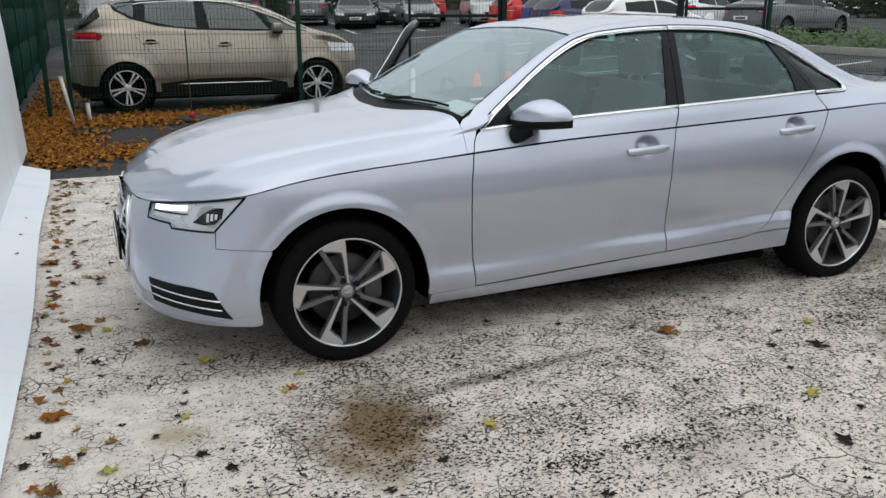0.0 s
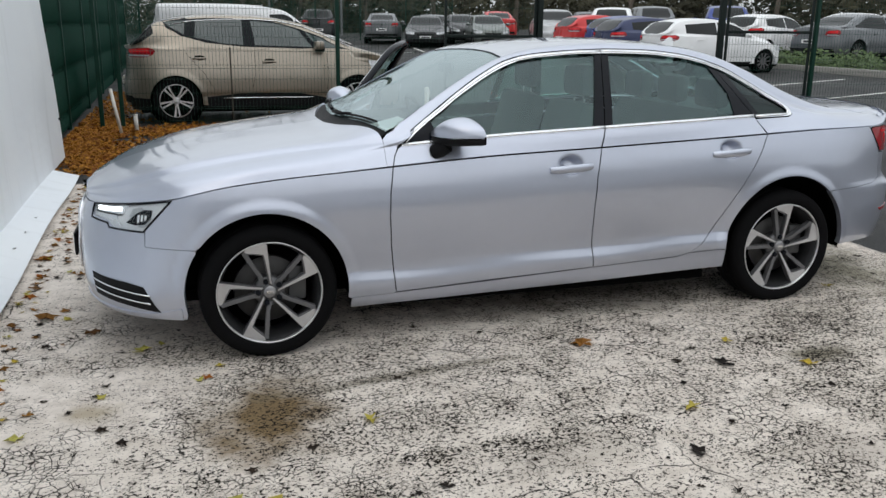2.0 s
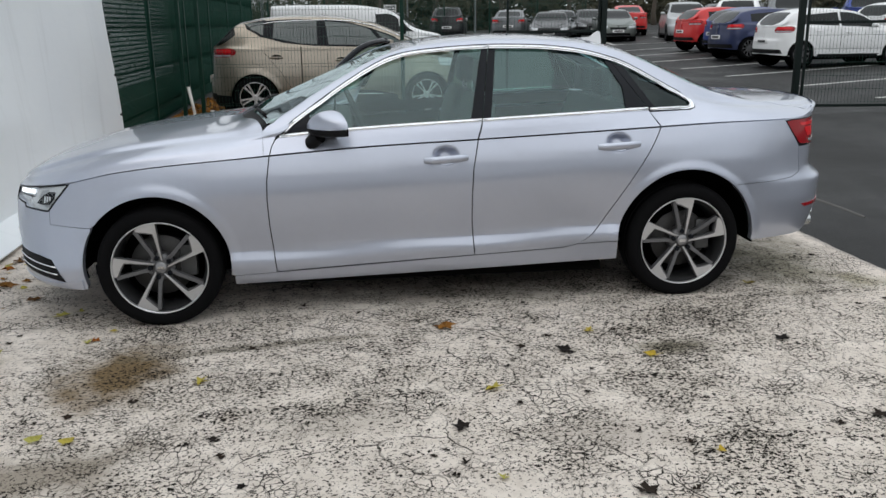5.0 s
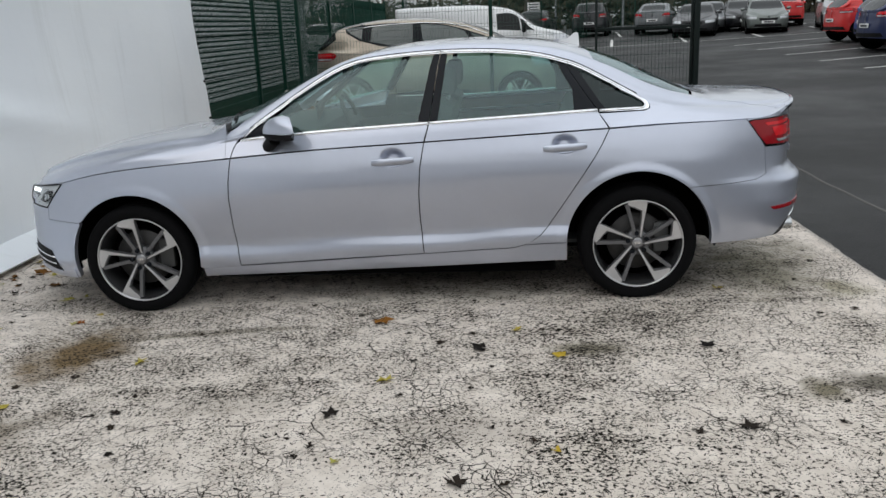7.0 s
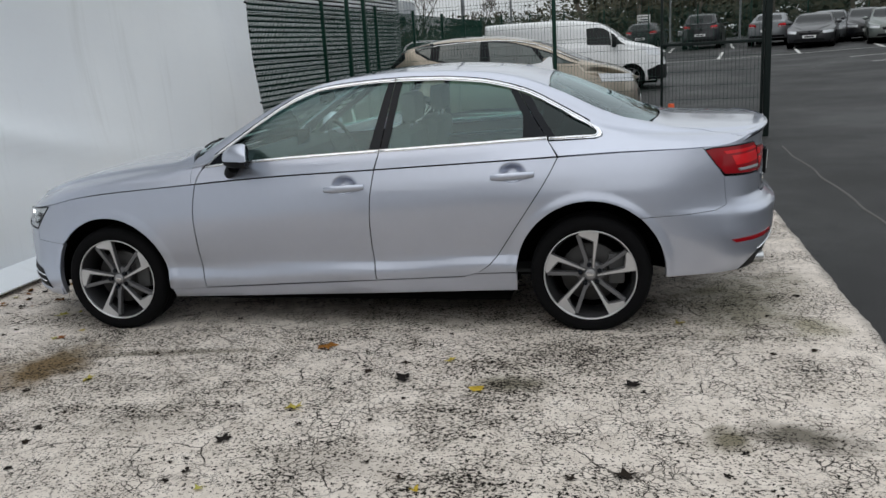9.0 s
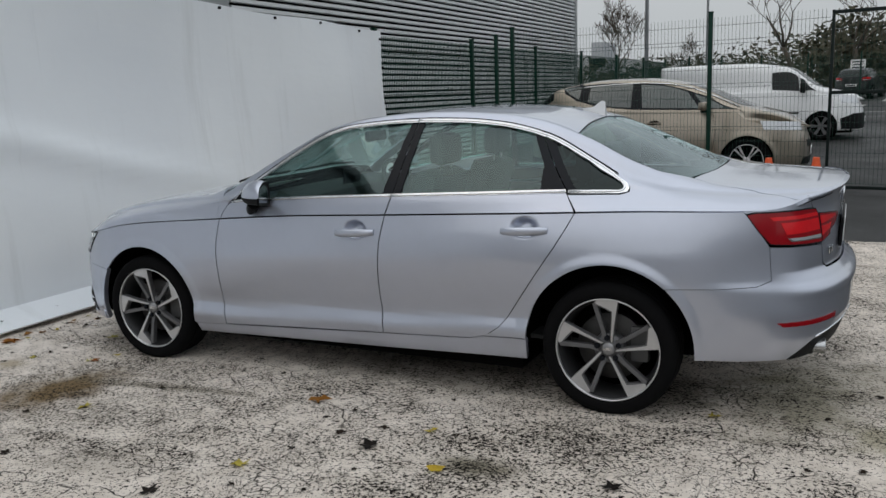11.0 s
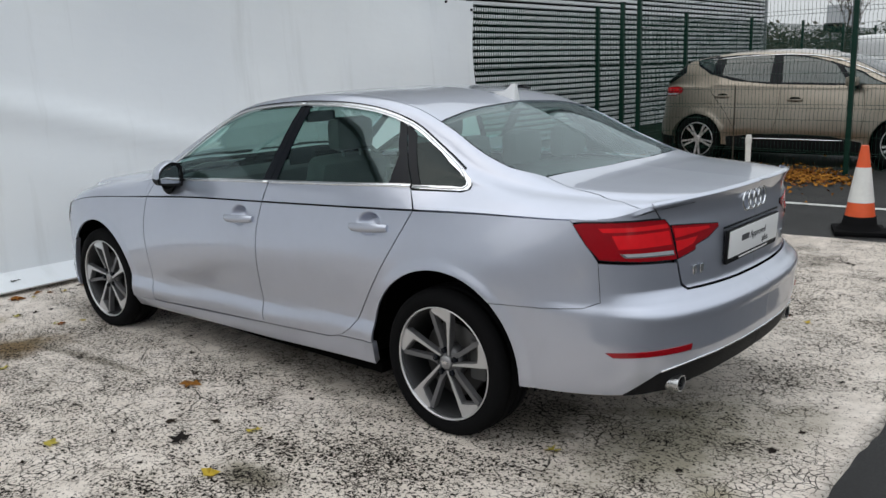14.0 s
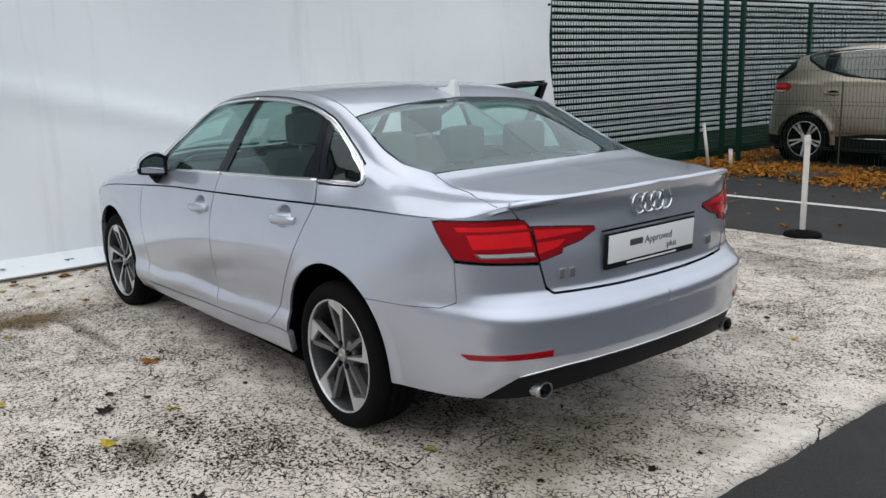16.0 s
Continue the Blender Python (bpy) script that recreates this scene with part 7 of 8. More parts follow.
def road_wheel(parent, x, y, z, r, side, rim_mat, style=10):
    """A wheel for the parked cars; meshes are shared by size and style."""
    key = (round(r, 3), style, rim_mat.name)
    if key not in WHEELS:
        ri = r * 0.72
        t = lathe([(ri, 0.015), (ri + 0.006, 0.0), (r * 0.86, -0.008), (r * 0.955, 0.0), (r * 0.99, 0.025), (r, 0.06), (r, 0.16), (r * 0.98, 0.195), (r * 0.88, 0.21), (ri, 0.20)], 40)
        tyre = bm_object("wheel", t, RUBBER, None, "", 40)
        rb = lathe([(ri, 0.008), (ri - 0.012, 0.004), (ri - 0.018, 0.02), (ri - 0.025, 0.10), (0.02, 0.115)], 40)
        back = bm_object("rim_barrel", rb, SHELL_DARK, None, "", 40)
        sb_ = bmesh.new()
        for i in range(style):
            a = 2 * math.pi * i / style + (0.16 * (1 if i % 2 else -1) if style == 10 and r > 0.34 else 0.0)
            ca, sa = math.cos(a), math.sin(a)
            w0, w1 = (0.012, 0.016) if style == 10 and r > 0.34 else (0.022, 0.020) if style > 6 else (0.026, 0.044)
            pts_ = [(-w0, 0.03), (-w1 * 0.7, ri * 0.6), (-w1, ri - 0.004), (w1, ri - 0.004), (w1 * 0.7, ri * 0.6), (w0, 0.03)]
            tp = [sb_.verts.new((q * ca - t_ * sa, 0.012 + 0.012 * (1 - q / ri), q * sa + t_ * ca)) for t_, q in pts_]
            bt = [sb_.verts.new((v.co.x, v.co.y + 0.03, v.co.z)) for v in tp]
            sb_.faces.new(tp)
            for k in range(6):
                sb_.faces.new((tp[k], tp[(k + 1) % 6], bt[(k + 1) % 6], bt[k]))
        lathe([(0.001, 0.012), (0.04, 0.014), (0.055, 0.024), (0.055, 0.05)], 20, sb_)
        lathe([(ri, 0.004), (ri - 0.010, 0.003), (ri - 0.012, 0.012)], 40, sb_)
        bmesh.ops.recalc_face_normals(sb_, faces=sb_.faces)
        rim = bm_object("rim", sb_, rim_mat, None, "", 30)
        meshes = [o.data for o in (tyre, back, rim)]
        for o in (tyre, back, rim):
            bpy.data.objects.remove(o)
        WHEELS[key] = meshes
    w = new("wheel", WHEELS[key][0])
    w.parent = parent
    w.matrix_basis = Matrix.Translation((x, y, z)) @ (Matrix.Identity(4) if side < 0 else Matrix.Rotation(math.pi, 4, "Z"))
    for nm, me in (("rim_barrel", WHEELS[key][1]), ("rim", WHEELS[key][2])):
        o = new(nm, me)
        o.parent = w
    return w


def parked_car(name, label, group, paint, at, L=4.3, W=1.8, H=1.45, fo=0.85, wb=2.6, nose=0.68, cowl=(0.35, 0.98), top=(1.15, 1.36), roof_end=(2.5, 1.38), tail=(3.05, 1.05), deck=None, belt=(0.90, 0.98), r=0.32,
               window=FAR_GLASS, rim=None, style=10, glass_x=(0.55, 2.85), step=0.08, tail_lamp=(0.80, 0.98, 0.30), head_lamp=(0.58, 0.70, 0.45), sill=BLACK_PLASTIC, split=(1.55,), own_windows=False):
    """A parked car from a dozen lengths; local x runs from its front hub to the rear."""
    root = thing(name, label, "car" if name != "van" else "van", group, at=at)
    h0 = W / 2
    x0, x1 = -fo, L - fo
    bz = curve([(glass_x[0], belt[0]), (glass_x[1], belt[1])])
    deck = deck or (x1 - 0.05, tail[1] - 0.02)
    outline = [(x0, 0), (x0 + 0.02, h0 * 0.30), (x0 + 0.07, h0 * 0.55), (x0 + 0.17, h0 * 0.76), (x0 + 0.34, h0 * 0.91), (x0 + 0.60, h0 * 0.985), (wb * 0.25, h0), (wb * 0.5, h0), (wb * 0.75, h0), (wb + 0.1, h0 * 0.99), (x1 - 0.45, h0 * 0.965),
               (x1 - 0.24, h0 * 0.90), (x1 - 0.11, h0 * 0.76), (x1 - 0.04, h0 * 0.52), (x1 - 0.01, h0 * 0.28), (x1, 0)]
    sh = [(x0 - 1.0, nose), (x0 + 0.1, nose + 0.01), (x0 + 0.5, nose + 0.06), (0.25, min(belt[0] - 0.08, nose + 0.18)), (glass_x[0], belt[0] - 0.06), (glass_x[1], belt[1] - 0.05), (x1 - 0.3, belt[1] - 0.04), (x1, deck[1] - 0.05), (x1 + 1, deck[1] - 0.03)]
    b0 = 0.20
    tab = lambda k: [(b0 - 0.06, -0.14), (b0, -0.05), (b0 + 0.06, -0.012), (b0 + 0.2, -0.012 * k), (0.5, 0.0), (0.62, 0.0), (0.75, -0.008), (0.9, -0.03), (1.1, -0.075)]
    front_t = [(b0 - 0.06, -0.16), (b0, -0.06), (b0 + 0.06, -0.015), (0.45, 0.0), (0.55, -0.005), (0.66, -0.03), (0.8, -0.09), (1.0, -0.16)]
    rear_t = [(b0 - 0.06, -0.16), (b0, -0.06), (b0 + 0.08, -0.015), (0.5, 0.0), (0.60, -0.005), (0.68, -0.04), (0.9, -0.055), (1.1, -0.08)]
    edge_h = h0 * 0.70
    sx = [tail[0], roof_end[0]]
    sh_ = Shell(
        outline, sh, [(x0 - 0.6, front_t), (-0.35, tab(0)), (0.5, tab(1)), (wb - 0.5, tab(1)), (wb + 0.4, tab(0)), (x1 + 0.2, rear_t)],
        belt=[(x0, nose + 0.005, h0 * 0.3), (0.1, nose + 0.17, h0 * 0.93), (glass_x[0], belt[0], h0 * 0.93), (wb * 0.6, (belt[0] + belt[1]) / 2, h0 * 0.945), (glass_x[1], belt[1], h0 * 0.88), (x1 - 0.05, max(belt[1], deck[1]) - 0.02, h0 * 0.7)],
        edge=[(x0, nose + 0.01, h0 * 0.25), (cowl[0] - 0.2, cowl[1] - 0.07, h0 * 0.80), (cowl[0] + 0.2, max(belt[0], cowl[1]) + 0.02, h0 * 0.87), (top[0], top[1] - 0.035, edge_h + 0.03), ((top[0] + roof_end[0]) / 2, H - 0.055, edge_h),
              (roof_end[0], roof_end[1] - 0.05, edge_h), (min(tail[0], x1 - 0.10), max(tail[1], belt[1]) - 0.01, h0 * 0.80), (x1 - 0.03, deck[1] - 0.02, h0 * 0.5)],
        crown=[(x0, nose), (x0 + 0.08, nose + 0.045), ((x0 + cowl[0]) / 2, (nose + cowl[1]) / 2 + 0.06), (cowl[0], cowl[1]), top, ((top[0] * 0.65 + roof_end[0] * 0.35), H - 0.004), ((top[0] * 0.4 + roof_end[0] * 0.6), H), roof_end, tail] + ([deck] if deck[0] > tail[0] + 0.04 else []),
        arches=[(0.0, r, r * 1.16, r * 1.35, 0.012), (wb, r, r * 1.16, r * 1.35, 0.012)])
    sh_.crown = curve([(x0, nose), (x0 + 0.08, nose + 0.045), ((x0 + cowl[0]) / 2, (nose + cowl[1]) / 2 + 0.06), (cowl[0], cowl[1]), top, ((top[0] * 0.65 + roof_end[0] * 0.35), H - 0.004), ((top[0] * 0.4 + roof_end[0] * 0.6), H), roof_end, tail] + ([deck] if deck[0] > tail[0] + 0.04 else []))
    xe = min(x1 - 0.02, max(tail[0], deck[0]))
    sh_.cache(x0 + 0.02, xe, 120)
    body = bmesh.new()
    T_ = sh_.shoulder
    ra = r * 1.13
    for sign in (-1, 1):
        arch_f = arc_points(0.0, r - 0.01, ra, 188, -8, 18)
        arch_r = arc_points(wb, r - 0.01, ra, 188, -8, 18)
        low = [(sh_.smin, 0.24), (-ra, 0.22)] + arch_f + [(wb * 0.5, 0.21)] + arch_r + [(x1 - 0.4, 0.26), (sh_.smax, 0.30)]
        low += [(s, float(T_(s))) for s in np.linspace(sh_.smax, sh_.smin, 50)]
        skin(body, sh_.side, low, 0, sign, step, flange=0.05)
        xs = np.linspace(x0 + 0.02, xe, 46)
        skin(body, sh_.top, [(x, 0.0) for x in xs] + [(x, 1.0) for x in xs[::-1]], 0, sign, step, 0.9, flange=0)
    skin_part("body", body, paint, root)
    low_b = bmesh.new()
    box(L - 0.5, W - 0.30, 0.22, ((x0 + x1) / 2, 0, 0.27), 0.03, low_b)
    part("underbody", low_b, SHELL_DARK, root, "dark underbody")
    for cx_ in (0.0, wb):
        for sign in (-1, 1):
            b = lathe([(ra + 0.01, 0.0), (ra + 0.01, 0.22), (0.02, 0.23)], 28)
            o = part("arch_liner", b, SHELL_DARK, root, "black arch liner")
            o.matrix_basis = Matrix.Translation((cx_, sign * (h0 - 0.012), r - 0.01)) @ (Matrix.Identity(4) if sign < 0 else Matrix.Rotation(math.pi, 4, "Z"))
            road_wheel(root, cx_, sign * (h0 - 0.02), r, r, sign, rim or ALLOY_GREY, style)

    def upx(pts_):
        return [(x, sh_.v_at_z(x, q) if k == "z" else sh_.v_at_h(x, q) if k == "h" else q) for x, k, q in pts_]

    # side windows: the outline of the glass, split at the pillars
    ztop = curve([(glass_x[0], belt[0] + 0.03), (top[0] - 0.1, top[1] - 0.11), (top[0] + 0.35, H - 0.115), (roof_end[0] - 0.35, H - 0.11), (roof_end[0], roof_end[1] - 0.15), (glass_x[1], belt[1] + 0.06)] if glass_x[1] > roof_end[0] + 0.05 else
                 [(glass_x[0], belt[0] + 0.03), (top[0] - 0.1, top[1] - 0.11), (top[0] + 0.35, H - 0.115), (glass_x[1], min(H, roof_end[1] + 0.03) - 0.12)])
    cuts = [glass_x[0], *split, glass_x[1]]
    for a_, b_ in zip(cuts, cuts[1:]) if not own_windows else ():
        a2, b2 = a_ + (0.03 if a_ in split else 0.02), b_ - (0.03 if b_ in split else 0.01)
        xs = np.linspace(a2, b2, 9)
        poly = [(x, "z", float(bz(x)) + 0.02) for x in xs] + [(x, "z", max(float(ztop(x)), float(bz(x)) + 0.03)) for x in xs[::-1]]
        for sign in (-1, 1):
            b = bmesh.new()
            skin(b, sh_.top, upx(poly), 0, sign, 0.07, 0.9, lift=0.004, flange=0.008)
            skin_part("side_window", b, window, root, "dark side window")
    ws = bmesh.new()
    rw = bmesh.new()
    for sign in (-1, 1):
        c0 = cowl[0] + 0.05
        skin(ws, sh_.top, upx([(c0, "v", 1.0), (c0 + 0.02, "h", h0 * 0.4), (c0 + 0.13, "h", h0 * 0.72), (c0 + 0.22, "v", 0.52), (top[0] - 0.02, "v", 0.52), (top[0], "v", 1.0)]), 0, sign, 0.07, 0.9, lift=0.004, flange=0.008)
        e0, e1 = roof_end[0] + 0.03, min(tail[0] - 0.01, xe - 0.01)
        skin(rw, sh_.top, upx([(e0, "v", 1.0), (e0 + 0.01, "v", 0.60), (e0 + 0.6 * (e1 - e0), "v", 0.585), (e1 - 0.02, "v", 0.62), (e1, "v", 0.70), (e1, "v", 1.0)]), 0, sign, 0.05, 0.9, lift=0.004, flange=0.008)
    skin_part("windscreen", ws, window, root, "dark windscreen")
    skin_part("rear_window", rw, window, root, "dark rear window")
    S_ = sh_.s_of
    for sign in (-1, 1):
        z0, z1, ln = head_lamp
        sa, sb2 = sh_.s_of_h(h0 * 0.55, True), S_(x0 + ln)
        b = bmesh.new()
        skin(b, sh_.side, [(sa, z0), (sb2, z0 + 0.03), (sb2 + 0.06, z1 + 0.02), (sa, z1 - 0.02)], 0, sign, 0.05, lift=0.004, flange=0.008)
        skin_part("headlamp", b, LAMP_SILVER, root, "clear headlamp")
        z0, z1, ln = tail_lamp
        sa, sb2 = S_(x1 - ln), sh_.s_of_h(h0 * 0.52, False)
        b = bmesh.new()
        zm, ze = (z0 + z1) / 2, z1 - z0
        skin(b, sh_.side, [(sa, zm + 0.12 * ze), (sa + 0.03, zm - 0.2 * ze), (sa + 0.12, z0 + 0.02 * ze), (sb2 - 0.04, z0), (sb2, zm - 0.2 * ze), (sb2 - 0.02, zm + 0.2 * ze), (sb2 - 0.10, z1 - 0.1 * ze), (sa + 0.10, z1), (sa + 0.03, zm + 0.36 * ze)], 0, sign, 0.04, lift=0.004, flange=0.008)
        tail_ob = skin_part("tail_lamp", b, RED_LENS, root, "red tail lamp")
        b = bmesh.new()
        skin(b, sh_.side, [(sa + 0.10, z0 + 0.10 * ze), (sb2 - 0.06, z0 + 0.08 * ze), (sb2 - 0.05, z0 + 0.28 * ze), (sa + 0.08, z0 + 0.26 * ze)], 0, sign, 0.04, lift=0.008, flange=0.004)
        skin_part("clear_lens", b, CLEAR_LENS, tail_ob, "clear lower lens")
        b = bmesh.new()
        skin(b, sh_.side, [(sa + 0.09, zm + 0.02 * ze), (sb2 - 0.06, zm + 0.02 * ze), (sb2 - 0.08, z1 - 0.2 * ze), (sa + 0.10, z1 - 0.12 * ze)], 0, sign, 0.04, lift=0.008, flange=0.004)
        skin_part("brake_lens", b, BRIGHT_RED_LENS, tail_ob, "bright red lens")
        b = bmesh.new()
        bmesh.ops.create_uvsphere(b, u_segments=12, v_segments=8, radius=1.0)
        bmesh.ops.transform(b, matrix=Matrix.Translation((glass_x[0] + 0.22, sign * (h0 + 0.08), belt[0] + 0.08)) @ Matrix.Diagonal((0.08, 0.11, 0.07, 1)), verts=b.verts)
        if not own_windows:
            part("door_mirror", b, paint, root, "painted door mirror", 60)
        for hx in ((glass_x[0] + split[0]) / 2 + 0.32, split[0] + 0.62) if not own_windows else ():
            if hx < glass_x[1]:
                y_ = sign * (float(sh_.side(hx, belt[0] - 0.13)[1]) + 0.018)
                part("door_handle", box(0.19, 0.025, 0.028, (hx, y_, float(bz(hx)) - 0.13), 0.008), paint, root)
        b = bmesh.new()
        skin(b, sh_.side, [(ra + 0.05, 0.215), (wb - ra - 0.05, 0.215), (wb - ra - 0.08, 0.30), (ra + 0.08, 0.30)], 0, sign, 0.08, lift=0.006, flange=0.01)
        skin_part("sill_trim", b, sill, root, "dark sill trim")
        for sx_ in split if not own_windows else ():
            b = bmesh.new()
            pts_ = [sh_.side(sx_ - 0.02 * math.sin(3 * (z - 0.3)), z) for z in np.linspace(0.32, float(T_(sx_)) - 0.01, 8)]
            tube([(p[0], sign * (p[1] + 0.0015), p[2]) for p in pts_], 0.0035, 4, b)
            part("door_gap", b, SHELL_DARK, root, "door shut line")
    for px, sgn, zz, lab in ((x0 - 0.004, -1, 0.46, "front"), (x1 + 0.004, 1, 0.62 if H < 1.9 else 0.8, "rear")):
        p_ = part("number_plate", box(0.012, 0.52, 0.115, (px, 0, zz), 0.003), PLATE_WHITE, root, "white number plate")
        part("plate_mark", box(0.004, 0.36, 0.06, (px + sgn * 0.0075, 0, zz), 0.001), INK_DARK, p_, "dark bar")
    b = bmesh.new()
    for sign in (-1, 1):
        skin(b, sh_.side, [(sh_.smin, 0.52), (sh_.smin, 0.62), (sh_.s_of_h(h0 * 0.45, True), 0.63), (sh_.s_of_h(h0 * 0.40, True), 0.52)], 0, sign, 0.06, lift=0.005, flange=0.008)
        skin(b, sh_.side, [(sh_.smin, 0.26), (sh_.smin, 0.38), (sh_.s_of_h(h0 * 0.6, True), 0.37), (sh_.s_of_h(h0 * 0.65, True), 0.27)], 0, sign, 0.06, lift=0.005, flange=0.008)
    skin_part("grille", b, BLACK_PLASTIC, root, "black grille and intake")
    b = bmesh.new()
    for sign in (-1, 1):
        skin(b, sh_.side, [(sh_.smax, 0.31), (sh_.smax, 0.42), (sh_.s_of_h(h0 * 0.8, False), 0.42), (sh_.s_of_h(h0 * 0.85, False), 0.32)], 0, sign, 0.06, lift=0.005, flange=0.008)
    skin_part("rear_valance", b, BLACK_PLASTIC, root, "black rear valance")
    return root, sh_, upx


def stand(x, y, heading):
    """Where a parked car's front hub axle stands; heading: the way it faces, in degrees from +x."""
    return Matrix.Translation((x, y, float(land(x, y)) * (x > 5 or y > 14))) @ Matrix.Rotation(radians(heading + 180), 4, "Z")


# the tan people carrier behind the fence
mpv, MP, mup = parked_car(
    "people_carrier", "tan metallic people carrier parked beyond the mesh fence", "", TAN_PAINT, stand(2.36, 10.62, 0.5), L=4.42, W=1.87, H=1.635, fo=0.86, wb=2.79, nose=0.80, cowl=(-0.12, 1.12), top=(0.92, 1.53),
    roof_end=(2.98, 1.53), tail=(3.44, 1.16), belt=(1.10, 1.16), r=0.345, glass_x=(0.05, 2.80), step=0.05, tail_lamp=(0.985, 1.125, 0.50), head_lamp=(0.78, 0.92, 0.62), split=(1.62,), rim=ALLOY_SILVER, style=10, own_windows=True)
DLO_BLACK = [(0.10, 1.095), (0.9, 1.12), (1.75, 1.145), (2.30, 1.20), (2.67, 1.30), (2.88, 1.42), (3.02, 1.52), (2.55, 1.545), (1.75, 1.552), (1.30, 1.52), (1.03, 1.455), (0.78, 1.375), (0.525, 1.285)]
PANES = ([(0.20, 1.120), (0.60, 1.135), (0.80, 1.36), (0.55, 1.27)], [(0.70, 1.140), (1.58, 1.165), (1.63, 1.525), (1.32, 1.50), (1.08, 1.45), (0.90, 1.39)],
         [(1.76, 1.172), (2.05, 1.19), (2.47, 1.275), (2.44, 1.53), (1.76, 1.535)], [(2.62, 1.315), (2.80, 1.41), (2.91, 1.495), (2.60, 1.52)])
for sign in (-1, 1):
    b = bmesh.new()
    skin(b, MP.top, mup([(x, "z", z) for x, z in DLO_BLACK]), 0, sign, 0.06, 0.9, lift=0.004, flange=0.008)
    surround = skin_part("window_surround", b, GLOSS_BLACK, mpv, "black window surround")
    for pane_ in PANES:
        b = bmesh.new()
        skin(b, MP.top, mup([(x, "z", z) for x, z in pane_]), 0, sign, 0.06, 0.9, lift=0.008, flange=0.006)
        skin_part("side_window", b, MPV_GLASS, surround, "grey-green side window")
    b = bmesh.new()
    skin(b, MP.side, [(0.48, 0.20), (2.32, 0.21), (2.34, 0.40), (2.10, 0.42), (1.9, 0.445), (1.4, 0.455), (0.9, 0.44), (0.62, 0.39), (0.48, 0.36)], 0, sign, 0.05, lift=0.005, flange=0.01)
    skin_part("sill_cladding", b, BLACK_PLASTIC, mpv, "black sill cladding")
    b = bmesh.new()
    skin(b, MP.side, [(3.17, 0.20), (MP.s_of(3.45), 0.22), (MP.s_of(3.45), 0.40), (3.16, 0.38)], 0, sign, 0.05, lift=0.005, flange=0.01)
    skin_part("bumper_cladding", b, BLACK_PLASTIC, mpv, "black bumper cladding")
    for xs_ in ((1.60, 1.60, 1.66), (2.62, 2.36, 2.20), (0.50, 0.46, 0.50)):
        b = bmesh.new()
        pts = [MP.side(float(np.interp(z, [0.48, 0.75, 1.06], xs_[::-1])), z) for z in (0.50, 0.62, 0.75, 0.88, 1.0, 1.06)]
        tube([(p[0], sign * (p[1] + 0.0005), p[2]) for p in pts], 0.0028, 5, b)
        part("door_seam", b, SHELL_DARK, mpv, "dark door seam")
    for hx, hz in ((1.38, 0.925), (2.42, 0.975)):
        p = MP.side(hx, hz)
        b = box(0.21, 0.030, 0.032, (float(p[0]), sign * (float(p[1]) + 0.018), hz), 0.012)
        part("door_handle", b, TAN_PAINT, mpv, "tan door handle", 50)
        # black oval laid on the door: shade of the handle cup, painted
        b = bmesh.new()
        skin(b, MP.side, [(hx + 0.085 * math.cos(a), hz + 0.008 + 0.036 * math.sin(a)) for a in np.linspace(0, 2 * math.pi, 17)[:-1]], 0, sign, 0.03, lift=0.003, flange=0.004)
        skin_part("handle_cup_shade", b, SHELL_DARK, mpv, "dark oval standing for the shaded handle recess")
    b = bmesh.new()
    skin(b, MP.top, [(3.06, 0.30), (3.09, 0.54), (3.40, 0.54), (3.41, 0.22), (3.30, 0.22)], 0, sign, 0.05, 0.9, lift=0.005, flange=0.008)
    skin_part("rear_window_side", b, FAR_GLASS, mpv, "dark wrap-round rear glass")
    b = box(0.15, 0.19, 0.13, (0.62, sign * 1.01, 1.175), 0.045)
    part("door_mirror", b, TAN_PAINT, mpv, "tan door mirror", 50)
    b = box(0.14, 0.16, 0.05, (0.60, sign * 0.95, 1.105), 0.02)
    part("mirror_foot", b, BLACK_PLASTIC, mpv, "black mirror foot", 50)
for sign in (-1, 1):
    b = bmesh.new()
    pts = [MP.side(x, 0.37 + 0.01 * math.sin(x)) for x in np.linspace(0.72, 2.1, 8)]
    tube([(p[0], sign * (p[1] + 0.010), p[2]) for p in pts], 0.010, 6, b)
    part("chrome_sill_strip", b, CHROME, mpv, "chrome sill strip")
    b = bmesh.new()
    pts = [MP.top(x, MP.v_at_z(x, z)) for x, z in ((0.12, 1.15), (0.5, 1.32), (0.85, 1.455), (1.2, 1.525), (1.6, 1.548), (2.1, 1.54), (2.5, 1.515), (2.82, 1.46))]
    tube([(p[0], sign * (p[1] + 0.006), p[2] + 0.004) for p in pts], 0.009, 6, b)
    part("chrome_window_line", b, CHROME, mpv, "chrome window line")

# the white van behind it
van, VN, vup = parked_car(
    "van", "white panel van parked at the back of the lot", "", WHITE_PAINT, stand(3.12, 19.75, -2), L=5.05, W=1.95, H=1.91, fo=0.93, wb=3.10, nose=0.92, cowl=(-0.10, 1.22), top=(0.85, 1.78), roof_end=(3.95, 1.89), tail=(4.09, 1.30),
    belt=(1.14, 1.20), r=0.33, glass_x=(0.20, 1.35), head_lamp=(0.85, 1.05, 0.50), tail_lamp=(0.80, 1.20, 0.12), split=(0.62,), style=6, own_windows=True)
